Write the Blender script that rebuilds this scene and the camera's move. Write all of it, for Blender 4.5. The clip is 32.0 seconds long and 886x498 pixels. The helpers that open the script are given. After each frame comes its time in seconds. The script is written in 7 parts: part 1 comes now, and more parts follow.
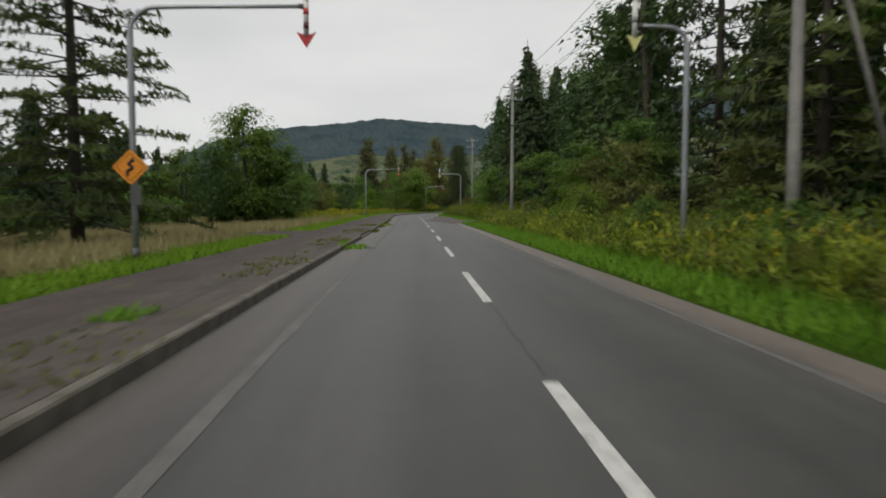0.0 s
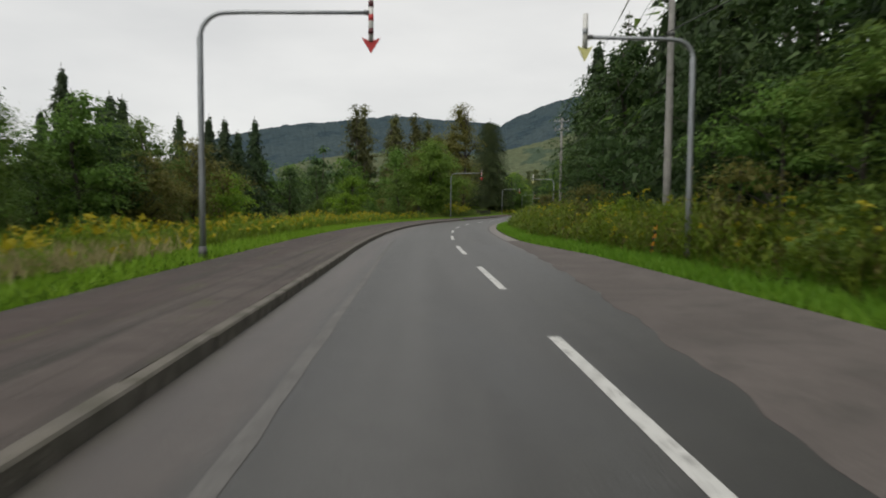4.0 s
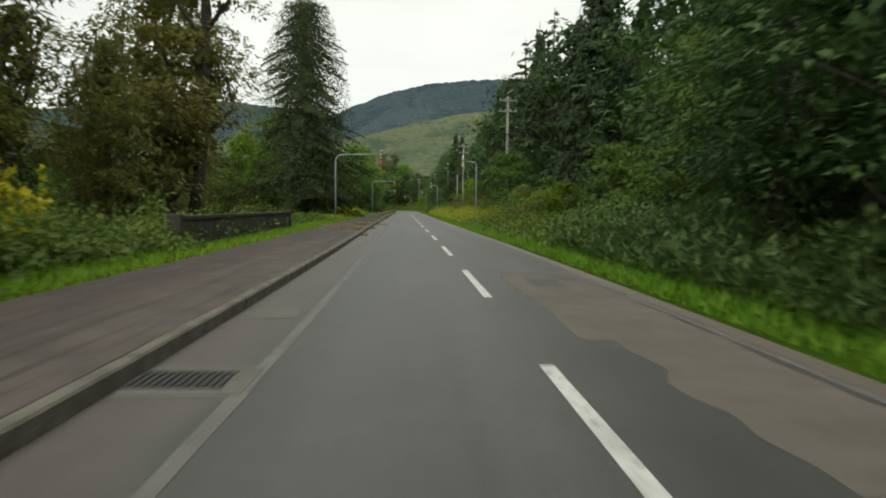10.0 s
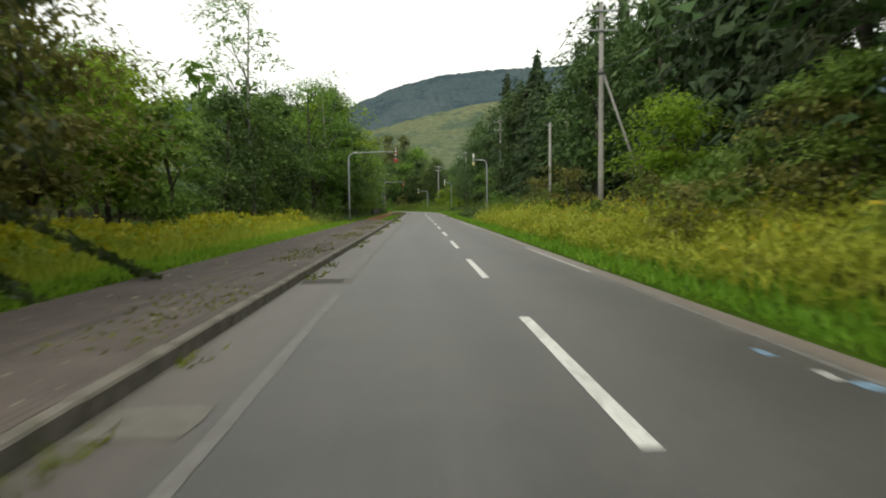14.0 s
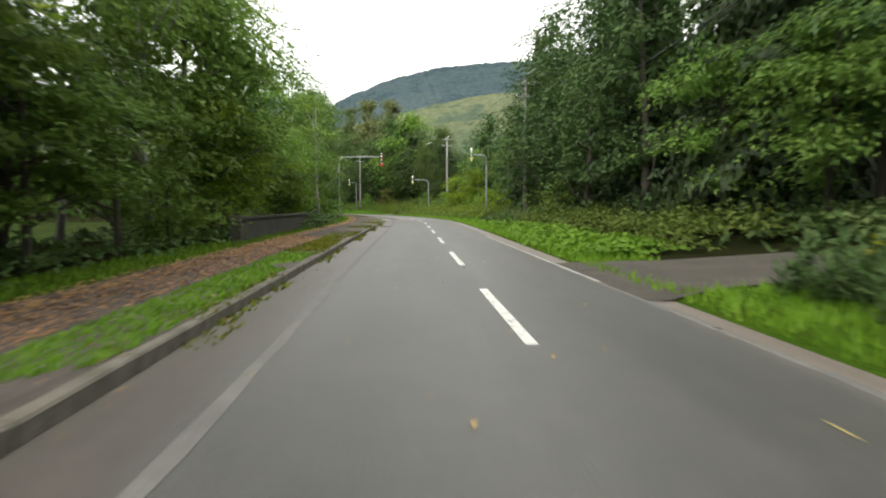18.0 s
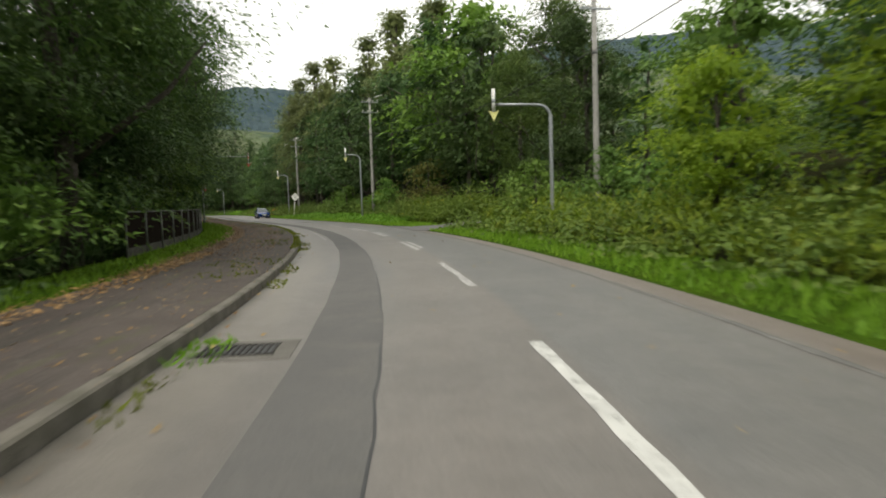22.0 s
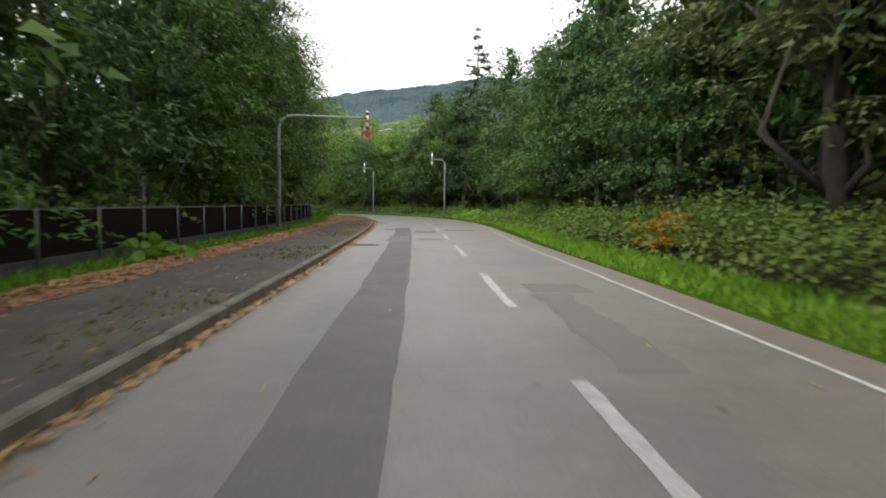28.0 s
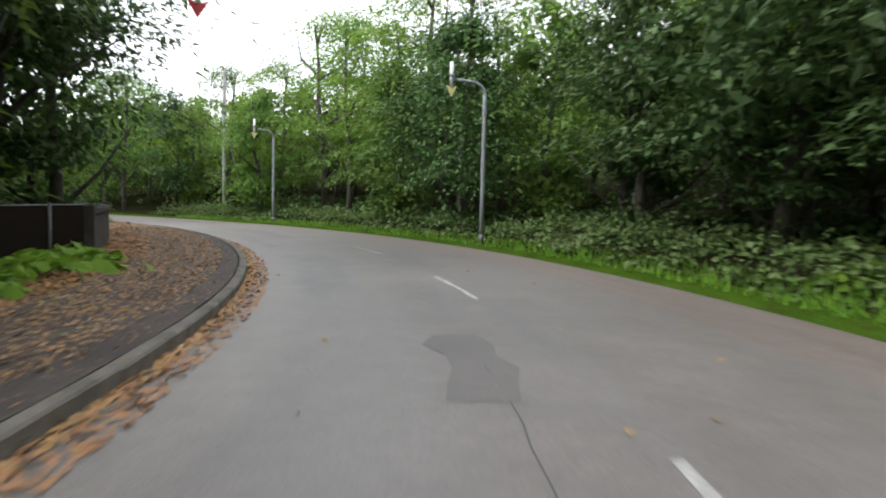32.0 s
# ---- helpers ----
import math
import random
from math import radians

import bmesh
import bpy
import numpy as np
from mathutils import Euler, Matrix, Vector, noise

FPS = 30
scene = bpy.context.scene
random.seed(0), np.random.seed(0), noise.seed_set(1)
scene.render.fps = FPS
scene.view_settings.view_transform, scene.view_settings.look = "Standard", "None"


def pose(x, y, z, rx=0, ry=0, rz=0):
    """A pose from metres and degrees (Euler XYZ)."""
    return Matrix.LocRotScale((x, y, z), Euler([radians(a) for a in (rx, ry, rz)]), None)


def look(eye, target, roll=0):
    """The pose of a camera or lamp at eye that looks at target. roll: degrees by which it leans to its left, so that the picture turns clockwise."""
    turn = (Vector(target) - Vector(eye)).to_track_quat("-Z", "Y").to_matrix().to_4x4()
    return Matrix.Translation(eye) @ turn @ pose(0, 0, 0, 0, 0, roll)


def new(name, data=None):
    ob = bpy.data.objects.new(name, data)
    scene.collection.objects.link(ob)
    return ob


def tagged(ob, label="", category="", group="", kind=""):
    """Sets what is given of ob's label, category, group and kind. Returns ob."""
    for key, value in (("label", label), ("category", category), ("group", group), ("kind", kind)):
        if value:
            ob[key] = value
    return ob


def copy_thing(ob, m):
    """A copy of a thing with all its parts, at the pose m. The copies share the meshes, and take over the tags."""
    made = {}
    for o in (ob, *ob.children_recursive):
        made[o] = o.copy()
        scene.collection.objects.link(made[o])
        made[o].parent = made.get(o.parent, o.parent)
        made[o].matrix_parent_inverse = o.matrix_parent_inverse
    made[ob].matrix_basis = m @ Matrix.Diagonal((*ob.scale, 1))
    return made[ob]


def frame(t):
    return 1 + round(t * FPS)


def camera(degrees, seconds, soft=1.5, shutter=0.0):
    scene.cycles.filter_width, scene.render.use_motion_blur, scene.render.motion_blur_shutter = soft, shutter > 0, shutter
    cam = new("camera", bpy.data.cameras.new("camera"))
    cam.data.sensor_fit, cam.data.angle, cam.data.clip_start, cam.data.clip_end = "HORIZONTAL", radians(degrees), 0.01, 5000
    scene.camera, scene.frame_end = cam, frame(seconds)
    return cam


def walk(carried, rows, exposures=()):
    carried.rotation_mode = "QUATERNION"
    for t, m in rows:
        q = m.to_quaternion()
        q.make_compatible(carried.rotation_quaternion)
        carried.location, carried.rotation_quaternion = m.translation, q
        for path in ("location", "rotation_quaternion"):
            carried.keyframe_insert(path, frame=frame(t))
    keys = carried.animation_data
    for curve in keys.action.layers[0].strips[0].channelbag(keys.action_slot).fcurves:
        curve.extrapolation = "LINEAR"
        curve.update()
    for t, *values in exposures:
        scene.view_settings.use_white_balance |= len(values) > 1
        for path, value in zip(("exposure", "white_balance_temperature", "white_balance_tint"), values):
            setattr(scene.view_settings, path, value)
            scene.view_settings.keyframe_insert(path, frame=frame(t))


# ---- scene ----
# camera: seconds, place in metres, pitch, roll and yaw in degrees
cam = camera(66.44, 32.0, 1.9, 0.32)
SKY = 0.98
EXPOSURES = [
    (0, -0.23, 6700, 8), (1, -0.46, 6700, 8), (2, -0.27, 6700, 8), (3, -0.02, 6700, 8), (5, -0.25, 6700, 8), (6, -0.37, 6700, 8), (7, -0.51, 6800, 7), (8, 0.36, 6950, 4), (9, 0.21, 6880, 2), (10, 0.24, 6880, 1), (11, 0.06, 6880, 1), (13, 0.27, 6880, 2), (14, 0.58, 7000, 3), (17, 1.06, 6900, 4),
    (18, 1.17, 6850, 5), (19, 0.65, 6850, 4), (20, 0.77, 6880, 4), (21, 0.83, 6950, 4), (22, 0.72, 7000, 5), (23, 0.82, 7000, 5), (24, 0.99, 6950, 5), (25, 1.16, 6850, 6), (28, 1.1, 6600, 8), (29, 1.07, 6550, 9), (30, 1.0, 6500, 11), (31, 1.18, 6250, 11), (32, 1.34, 6250, 11)]
PATH = [
    (0, 0.013, 0.001, 1.550, -3.57, -0.02, 0.002),
    (0.25, -0.188, 4.888, 1.550, -3.54, 0.13, 0.082),
    (0.5, -0.398, 9.772, 1.550, -3.52, 0.28, 0.168),
    (0.75, -0.616, 14.653, 1.550, -3.55, 0.29, 0.194),
    (1, -0.839, 19.531, 1.550, -3.58, 0.30, 0.223),
    (1.25, -1.066, 24.404, 1.550, -3.53, 0.45, 0.313),
    (1.5, -1.298, 29.274, 1.550, -3.48, 0.61, 0.414),
    (1.75, -1.536, 34.141, 1.550, -3.48, 0.68, 0.486),
    (2, -1.777, 39.003, 1.550, -3.47, 0.72, 0.559),
    (2.25, -2.026, 43.860, 1.550, -3.44, 0.75, 0.655),
    (2.5, -2.282, 48.711, 1.550, -3.40, 0.77, 0.758),
    (2.75, -2.548, 53.551, 1.550, -3.38, 0.82, 0.871),
    (3, -2.825, 58.376, 1.550, -3.39, 0.81, 0.959),
    (3.25, -3.111, 63.184, 1.550, -3.47, 0.60, 0.976),
    (3.5, -3.397, 67.971, 1.550, -3.54, 0.39, 0.965),
    (3.75, -3.680, 72.735, 1.550, -3.50, 0.39, 0.965),
    (4, -3.957, 77.480, 1.550, -3.43, 0.45, 0.938),
    (4.25, -4.220, 82.211, 1.550, -3.40, 0.50, 0.861),
    (4.5, -4.473, 86.932, 1.550, -3.38, 0.56, 0.721),
    (4.75, -4.714, 91.650, 1.550, -3.37, 0.61, 0.503),
    (5, -4.938, 96.371, 1.550, -3.37, 0.66, 0.189),
    (5.25, -5.137, 101.099, 1.550, -3.37, 0.70, -0.234),
    (5.5, -5.299, 105.837, 1.550, -3.39, 0.71, -0.786),
    (5.75, -5.412, 110.582, 1.550, -3.43, 0.65, -1.527),
    (6, -5.465, 115.325, 1.550, -3.46, 0.58, -2.350),
    (6.25, -5.458, 120.064, 1.550, -3.42, 0.55, -3.119),
    (6.5, -5.390, 124.797, 1.550, -3.36, 0.50, -3.976),
    (6.75, -5.242, 129.525, 1.550, -3.32, 0.33, -5.063),
    (7, -4.988, 134.250, 1.550, -3.29, 0.19, -6.243),
    (7.25, -4.622, 138.969, 1.550, -3.28, 0.28, -7.416),
    (7.5, -4.138, 143.680, 1.550, -3.27, 0.33, -8.607),
    (7.75, -3.545, 148.375, 1.550, -3.28, -0.03, -9.843),
    (8, -2.856, 153.049, 1.550, -3.31, -0.34, -11.013),
    (8.25, -2.093, 157.699, 1.550, -3.35, -0.12, -12.041),
    (8.5, -1.271, 162.322, 1.550, -3.41, 0.20, -12.849),
    (8.75, -0.409, 166.924, 1.550, -3.51, 0.31, -13.287),
    (9, 0.487, 171.508, 1.550, -3.57, 0.37, -13.504),
    (9.25, 1.412, 176.081, 1.550, -3.52, 0.44, -13.617),
    (9.5, 2.351, 180.658, 1.550, -3.45, 0.52, -13.563),
    (9.75, 3.275, 185.250, 1.550, -3.50, 0.63, -13.247),
    (10, 4.162, 189.868, 1.550, -3.54, 0.69, -12.890),
    (10.25, 5.016, 194.513, 1.550, -3.49, 0.50, -12.749),
    (10.5, 5.858, 199.182, 1.550, -3.45, 0.33, -12.622),
    (10.75, 6.686, 203.877, 1.550, -3.55, 0.49, -12.343),
    (11, 7.498, 208.597, 1.550, -3.63, 0.65, -12.057),
    (11.25, 8.298, 213.343, 1.550, -3.52, 0.47, -11.858),
    (11.5, 9.089, 218.110, 1.550, -3.37, 0.21, -11.732),
    (11.75, 9.880, 222.894, 1.550, -3.20, 0.01, -11.727),
    (12, 10.673, 227.691, 1.550, -3.10, -0.14, -11.752),
    (12.25, 11.469, 232.496, 1.550, -3.19, -0.17, -11.699),
    (12.5, 12.260, 237.302, 1.550, -3.34, -0.17, -11.668),
    (12.75, 13.054, 242.107, 1.550, -3.48, -0.22, -11.776),
    (13, 13.855, 246.906, 1.550, -3.59, -0.30, -11.866),
    (13.25, 14.653, 251.699, 1.550, -3.60, -0.49, -11.767),
    (13.5, 15.439, 256.484, 1.550, -3.59, -0.68, -11.645),
    (13.75, 16.216, 261.257, 1.550, -3.65, -0.74, -11.632),
    (14, 16.991, 266.015, 1.550, -3.69, -0.75, -11.653),
    (14.25, 17.764, 270.754, 1.550, -3.63, -0.71, -11.674),
    (14.5, 18.536, 275.472, 1.550, -3.55, -0.67, -11.705),
    (14.75, 19.311, 280.170, 1.550, -3.50, -0.68, -11.740),
    (15, 20.089, 284.850, 1.550, -3.45, -0.70, -11.792),
    (15.25, 20.874, 289.519, 1.550, -3.43, -0.72, -11.884),
    (15.5, 21.667, 294.186, 1.550, -3.41, -0.73, -11.981),
    (15.75, 22.467, 298.859, 1.550, -3.41, -0.75, -12.057),
    (16, 23.270, 303.547, 1.550, -3.42, -0.76, -12.113),
    (16.25, 24.075, 308.257, 1.550, -3.45, -0.78, -12.133),
    (16.5, 24.880, 312.992, 1.550, -3.49, -0.79, -12.134),
    (16.75, 25.690, 317.747, 1.550, -3.55, -0.83, -12.144),
    (17, 26.507, 322.512, 1.550, -3.62, -0.75, -12.106),
    (17.25, 27.323, 327.283, 1.550, -3.72, -0.25, -11.888),
    (17.5, 28.127, 332.053, 1.550, -3.80, 0.18, -11.737),
    (17.75, 28.930, 336.813, 1.550, -3.75, 0.07, -11.958),
    (18, 29.750, 341.557, 1.550, -3.68, -0.19, -12.237),
    (18.25, 30.572, 346.280, 1.550, -3.63, -0.33, -12.321),
    (18.5, 31.390, 350.977, 1.550, -3.63, -0.42, -12.325),
    (18.75, 32.203, 355.639, 1.550, -3.70, -0.32, -12.275),
    (19, 33.006, 360.258, 1.550, -3.81, -0.33, -12.189),
    (19.25, 33.796, 364.833, 1.550, -4.00, -0.94, -12.093),
    (19.5, 34.571, 369.363, 1.550, -4.09, -1.42, -11.996),
    (19.75, 35.332, 373.855, 1.550, -3.80, -0.83, -11.923),
    (20, 36.079, 378.312, 1.550, -3.51, -0.20, -11.848),
    (20.25, 36.814, 382.745, 1.550, -3.54, -0.44, -11.784),
    (20.5, 37.541, 387.157, 1.550, -3.69, -0.95, -11.627),
    (20.75, 38.246, 391.551, 1.550, -3.86, -1.51, -11.248),
    (21, 38.912, 395.929, 1.550, -3.99, -1.95, -10.735),
    (21.25, 39.528, 400.285, 1.550, -3.92, -1.89, -10.175),
    (21.5, 40.089, 404.610, 1.550, -3.83, -1.73, -9.443),
    (21.75, 40.576, 408.903, 1.550, -3.91, -1.79, -8.371),
    (22, 40.978, 413.159, 1.550, -4.00, -1.88, -7.172),
    (22.25, 41.296, 417.383, 1.550, -3.93, -1.92, -6.041),
    (22.5, 41.529, 421.579, 1.550, -3.85, -1.91, -4.865),
    (22.75, 41.669, 425.759, 1.550, -3.91, -1.76, -3.618),
    (23, 41.708, 429.930, 1.550, -3.94, -1.56, -2.225),
    (23.25, 41.635, 434.091, 1.550, -3.81, -1.35, -0.503),
    (23.5, 41.436, 438.237, 1.550, -3.67, -1.16, 1.244),
    (23.75, 41.127, 442.358, 1.550, -3.71, -1.00, 2.690),
    (24, 40.721, 446.449, 1.550, -3.74, -0.92, 4.072),
    (24.25, 40.216, 450.508, 1.550, -3.63, -1.04, 5.576),
    (24.5, 39.604, 454.539, 1.550, -3.48, -1.18, 7.026),
    (24.75, 38.893, 458.548, 1.550, -3.37, -1.15, 8.244),
    (25, 38.093, 462.545, 1.550, -3.29, -1.10, 9.429),
    (25.25, 37.195, 466.535, 1.550, -3.29, -1.16, 10.833),
    (25.5, 36.198, 470.523, 1.550, -3.31, -1.20, 12.118),
    (25.75, 35.130, 474.520, 1.550, -3.32, -1.13, 12.975),
    (26, 34.015, 478.538, 1.550, -3.34, -1.00, 13.560),
    (26.25, 32.865, 482.584, 1.550, -3.35, -0.86, 13.912),
    (26.5, 31.688, 486.660, 1.550, -3.38, -0.69, 14.064),
    (26.75, 30.486, 490.770, 1.550, -3.41, -0.52, 14.051),
    (27, 29.271, 494.916, 1.550, -3.46, -0.33, 13.900),
    (27.25, 28.051, 499.098, 1.550, -3.53, -0.15, 13.656),
    (27.5, 26.839, 503.316, 1.550, -3.62, 0.06, 13.304),
    (27.75, 25.652, 507.565, 1.550, -3.74, 0.40, 12.795),
    (28, 24.505, 511.838, 1.550, -3.85, 0.61, 12.270),
    (28.25, 23.397, 516.120, 1.550, -3.92, 0.22, 11.856),
    (28.5, 22.329, 520.395, 1.550, -3.95, -0.13, 11.533),
    (28.75, 21.308, 524.648, 1.550, -3.93, 0.24, 11.307),
    (29, 20.337, 528.866, 1.550, -3.85, 0.69, 11.219),
    (29.25, 19.403, 533.045, 1.550, -3.66, 0.67, 11.342),
    (29.5, 18.487, 537.177, 1.550, -3.47, 0.53, 11.583),
    (29.75, 17.561, 541.259, 1.550, -3.43, 0.40, 11.811),
    (30, 16.588, 545.284, 1.550, -3.44, 0.34, 12.206),
    (30.25, 15.538, 549.243, 1.550, -3.41, 0.54, 12.893),
    (30.5, 14.400, 553.129, 1.550, -3.38, 0.77, 13.908),
    (30.75, 13.172, 556.931, 1.550, -3.36, 0.80, 15.404),
    (31, 11.858, 560.638, 1.550, -3.36, 0.78, 17.154),
    (31.25, 10.480, 564.248, 1.550, -3.42, 0.72, 18.928),
    (31.5, 9.048, 567.753, 1.550, -3.51, 0.74, 20.879),
    (31.75, 7.541, 571.136, 1.550, -3.64, 1.05, 23.441),
    (32, 5.935, 574.389, 1.550, -3.76, 1.37, 25.536),
]
walk(cam, [(t, pose(x, y, z, 0, 0, yaw) @ pose(0, 0, 0, 90 + pitch) @ pose(0, 0, 0, 0, 0, roll)) for t, x, y, z, pitch, roll, yaw in PATH], EXPOSURES)

# ---- light and sky ----
world = bpy.data.worlds.new("overcast_sky")
scene.world = world
world.use_nodes = True
wt = world.node_tree
wt.nodes.clear()
w_out = wt.nodes.new("ShaderNodeOutputWorld")
w_bg = wt.nodes.new("ShaderNodeBackground")
w_sky = wt.nodes.new("ShaderNodeTexSky")
w_sky.sky_type = "NISHITA"
w_sky.sun_disc = False
w_sky.sun_elevation = radians(48)
w_sky.sun_rotation = radians(150)
w_sky.altitude = 400
w_dim = wt.nodes.new("ShaderNodeVectorMath")
w_dim.operation = "SCALE"
w_dim.inputs["Scale"].default_value = 0.09
w_co = wt.nodes.new("ShaderNodeTexCoord")
w_map = wt.nodes.new("ShaderNodeMapping")
w_map.inputs["Scale"].default_value = (1.0, 1.0, 3.2)
w_noise = wt.nodes.new("ShaderNodeTexNoise")
w_noise.inputs["Scale"].default_value = 2.2
w_noise.inputs["Detail"].default_value = 6
w_ramp = wt.nodes.new("ShaderNodeValToRGB")
w_ramp.color_ramp.elements[0].position = 0.3
w_ramp.color_ramp.elements[0].color = (0.735, 0.74, 0.755, 1)
w_ramp.color_ramp.elements[1].position = 0.7
w_ramp.color_ramp.elements[1].color = (0.94, 0.94, 0.945, 1)
w_mix = wt.nodes.new("ShaderNodeMix")
w_mix.data_type = "RGBA"
w_mix.inputs[0].default_value = 0.9
wt.links.new(w_co.outputs["Generated"], w_map.inputs["Vector"])
wt.links.new(w_map.outputs["Vector"], w_noise.inputs["Vector"])
wt.links.new(w_noise.outputs["Fac"], w_ramp.inputs["Fac"])
wt.links.new(w_sky.outputs["Color"], w_dim.inputs[0])
wt.links.new(w_dim.outputs["Vector"], w_mix.inputs[6])
w_sep = wt.nodes.new("ShaderNodeSeparateXYZ")
wt.links.new(w_co.outputs["Generated"], w_sep.inputs[0])
w_low = wt.nodes.new("ShaderNodeMapRange")
w_low.inputs["From Min"].default_value, w_low.inputs["From Max"].default_value = 0.0, 0.9
w_low.inputs["To Min"].default_value, w_low.inputs["To Max"].default_value = 1.04, 1.08
wt.links.new(w_sep.outputs["Z"], w_low.inputs["Value"])
w_bright = wt.nodes.new("ShaderNodeVectorMath")
w_bright.operation = "SCALE"
wt.links.new(w_ramp.outputs["Color"], w_bright.inputs[0])
wt.links.new(w_low.outputs["Result"], w_bright.inputs["Scale"])
wt.links.new(w_bright.outputs["Vector"], w_mix.inputs[7])
wt.links.new(w_mix.outputs[2], w_bg.inputs["Color"])
w_bg.inputs["Strength"].default_value = SKY
wt.links.new(w_bg.outputs[0], w_out.inputs["Surface"])
sun_data = bpy.data.lights.new("sun", "SUN")
sun_data.energy, sun_data.angle, sun_data.color = 1.5, radians(22), (1.0, 0.96, 0.9)
sun = new("sun", sun_data)
sun.matrix_world = look((0, 0, 50), (0 + 25, 43.0, -5))


# ---- materials ----
def nodes_of(name):
    m = bpy.data.materials.new(name)
    m.use_nodes = True
    t = m.node_tree
    b = t.nodes["Principled BSDF"]
    return m, t, b


def mixed(t, fac, a, b, mode="MIX"):
    n = t.nodes.new("ShaderNodeMix")
    n.data_type, n.blend_type = "RGBA", mode
    for sock, v in ((n.inputs[0], fac), (n.inputs[6], a), (n.inputs[7], b)):
        if isinstance(v, bpy.types.NodeSocket):
            t.links.new(v, sock)
        elif isinstance(v, (int, float)):
            sock.default_value = v
        else:
            sock.default_value = (*v, 1)
    return n.outputs[2]


def noise_of(t, vec, scale, detail=4, lo=0.35, hi=0.65, rough=0.6, stretch=None):
    if stretch:
        mp = t.nodes.new("ShaderNodeMapping")
        mp.inputs["Scale"].default_value = stretch
        t.links.new(vec, mp.inputs["Vector"])
        vec = mp.outputs["Vector"]
    n = t.nodes.new("ShaderNodeTexNoise")
    n.inputs["Scale"].default_value = scale
    n.inputs["Detail"].default_value = detail
    n.inputs["Roughness"].default_value = rough
    t.links.new(vec, n.inputs["Vector"])
    r = t.nodes.new("ShaderNodeMapRange")
    r.inputs["From Min"].default_value, r.inputs["From Max"].default_value = lo, hi
    t.links.new(n.outputs["Fac"], r.inputs["Value"])
    return r.outputs["Result"]


def bumped(t, b, height, strength=0.3, dist=0.02):
    n = t.nodes.new("ShaderNodeBump")
    n.inputs["Strength"].default_value, n.inputs["Distance"].default_value = strength, dist
    t.links.new(height, n.inputs["Height"])
    t.links.new(n.outputs["Normal"], b.inputs["Normal"])


def rough_mat(name, a, b, c, scale=1.0, fine=30.0, rough=0.85, metal=0.0, bump=0.3, dist=0.02):
    """Two tones and a stain tone, at a broad and a fine scale, with relief."""
    m, t, p = nodes_of(name)
    co = t.nodes.new("ShaderNodeTexCoord").outputs["Object"]
    broad = noise_of(t, co, scale, 5)
    grain = noise_of(t, co, fine, 3)
    stain = noise_of(t, co, scale * 2.7, 6, 0.5, 0.75)
    col = mixed(t, broad, a, b)
    col = mixed(t, stain, col, c)
    dark = mixed(t, grain, (0.82, 0.82, 0.82), (1.12, 1.12, 1.12))
    col = mixed(t, 1.0, col, dark, "MULTIPLY")
    t.links.new(col, p.inputs["Base Color"])
    p.inputs["Roughness"].default_value, p.inputs["Metallic"].default_value = rough, metal
    if rough >= 1.0:
        p.inputs["Specular IOR Level"].default_value = 0.0
    bumped(t, p, grain, bump, dist)
    return m


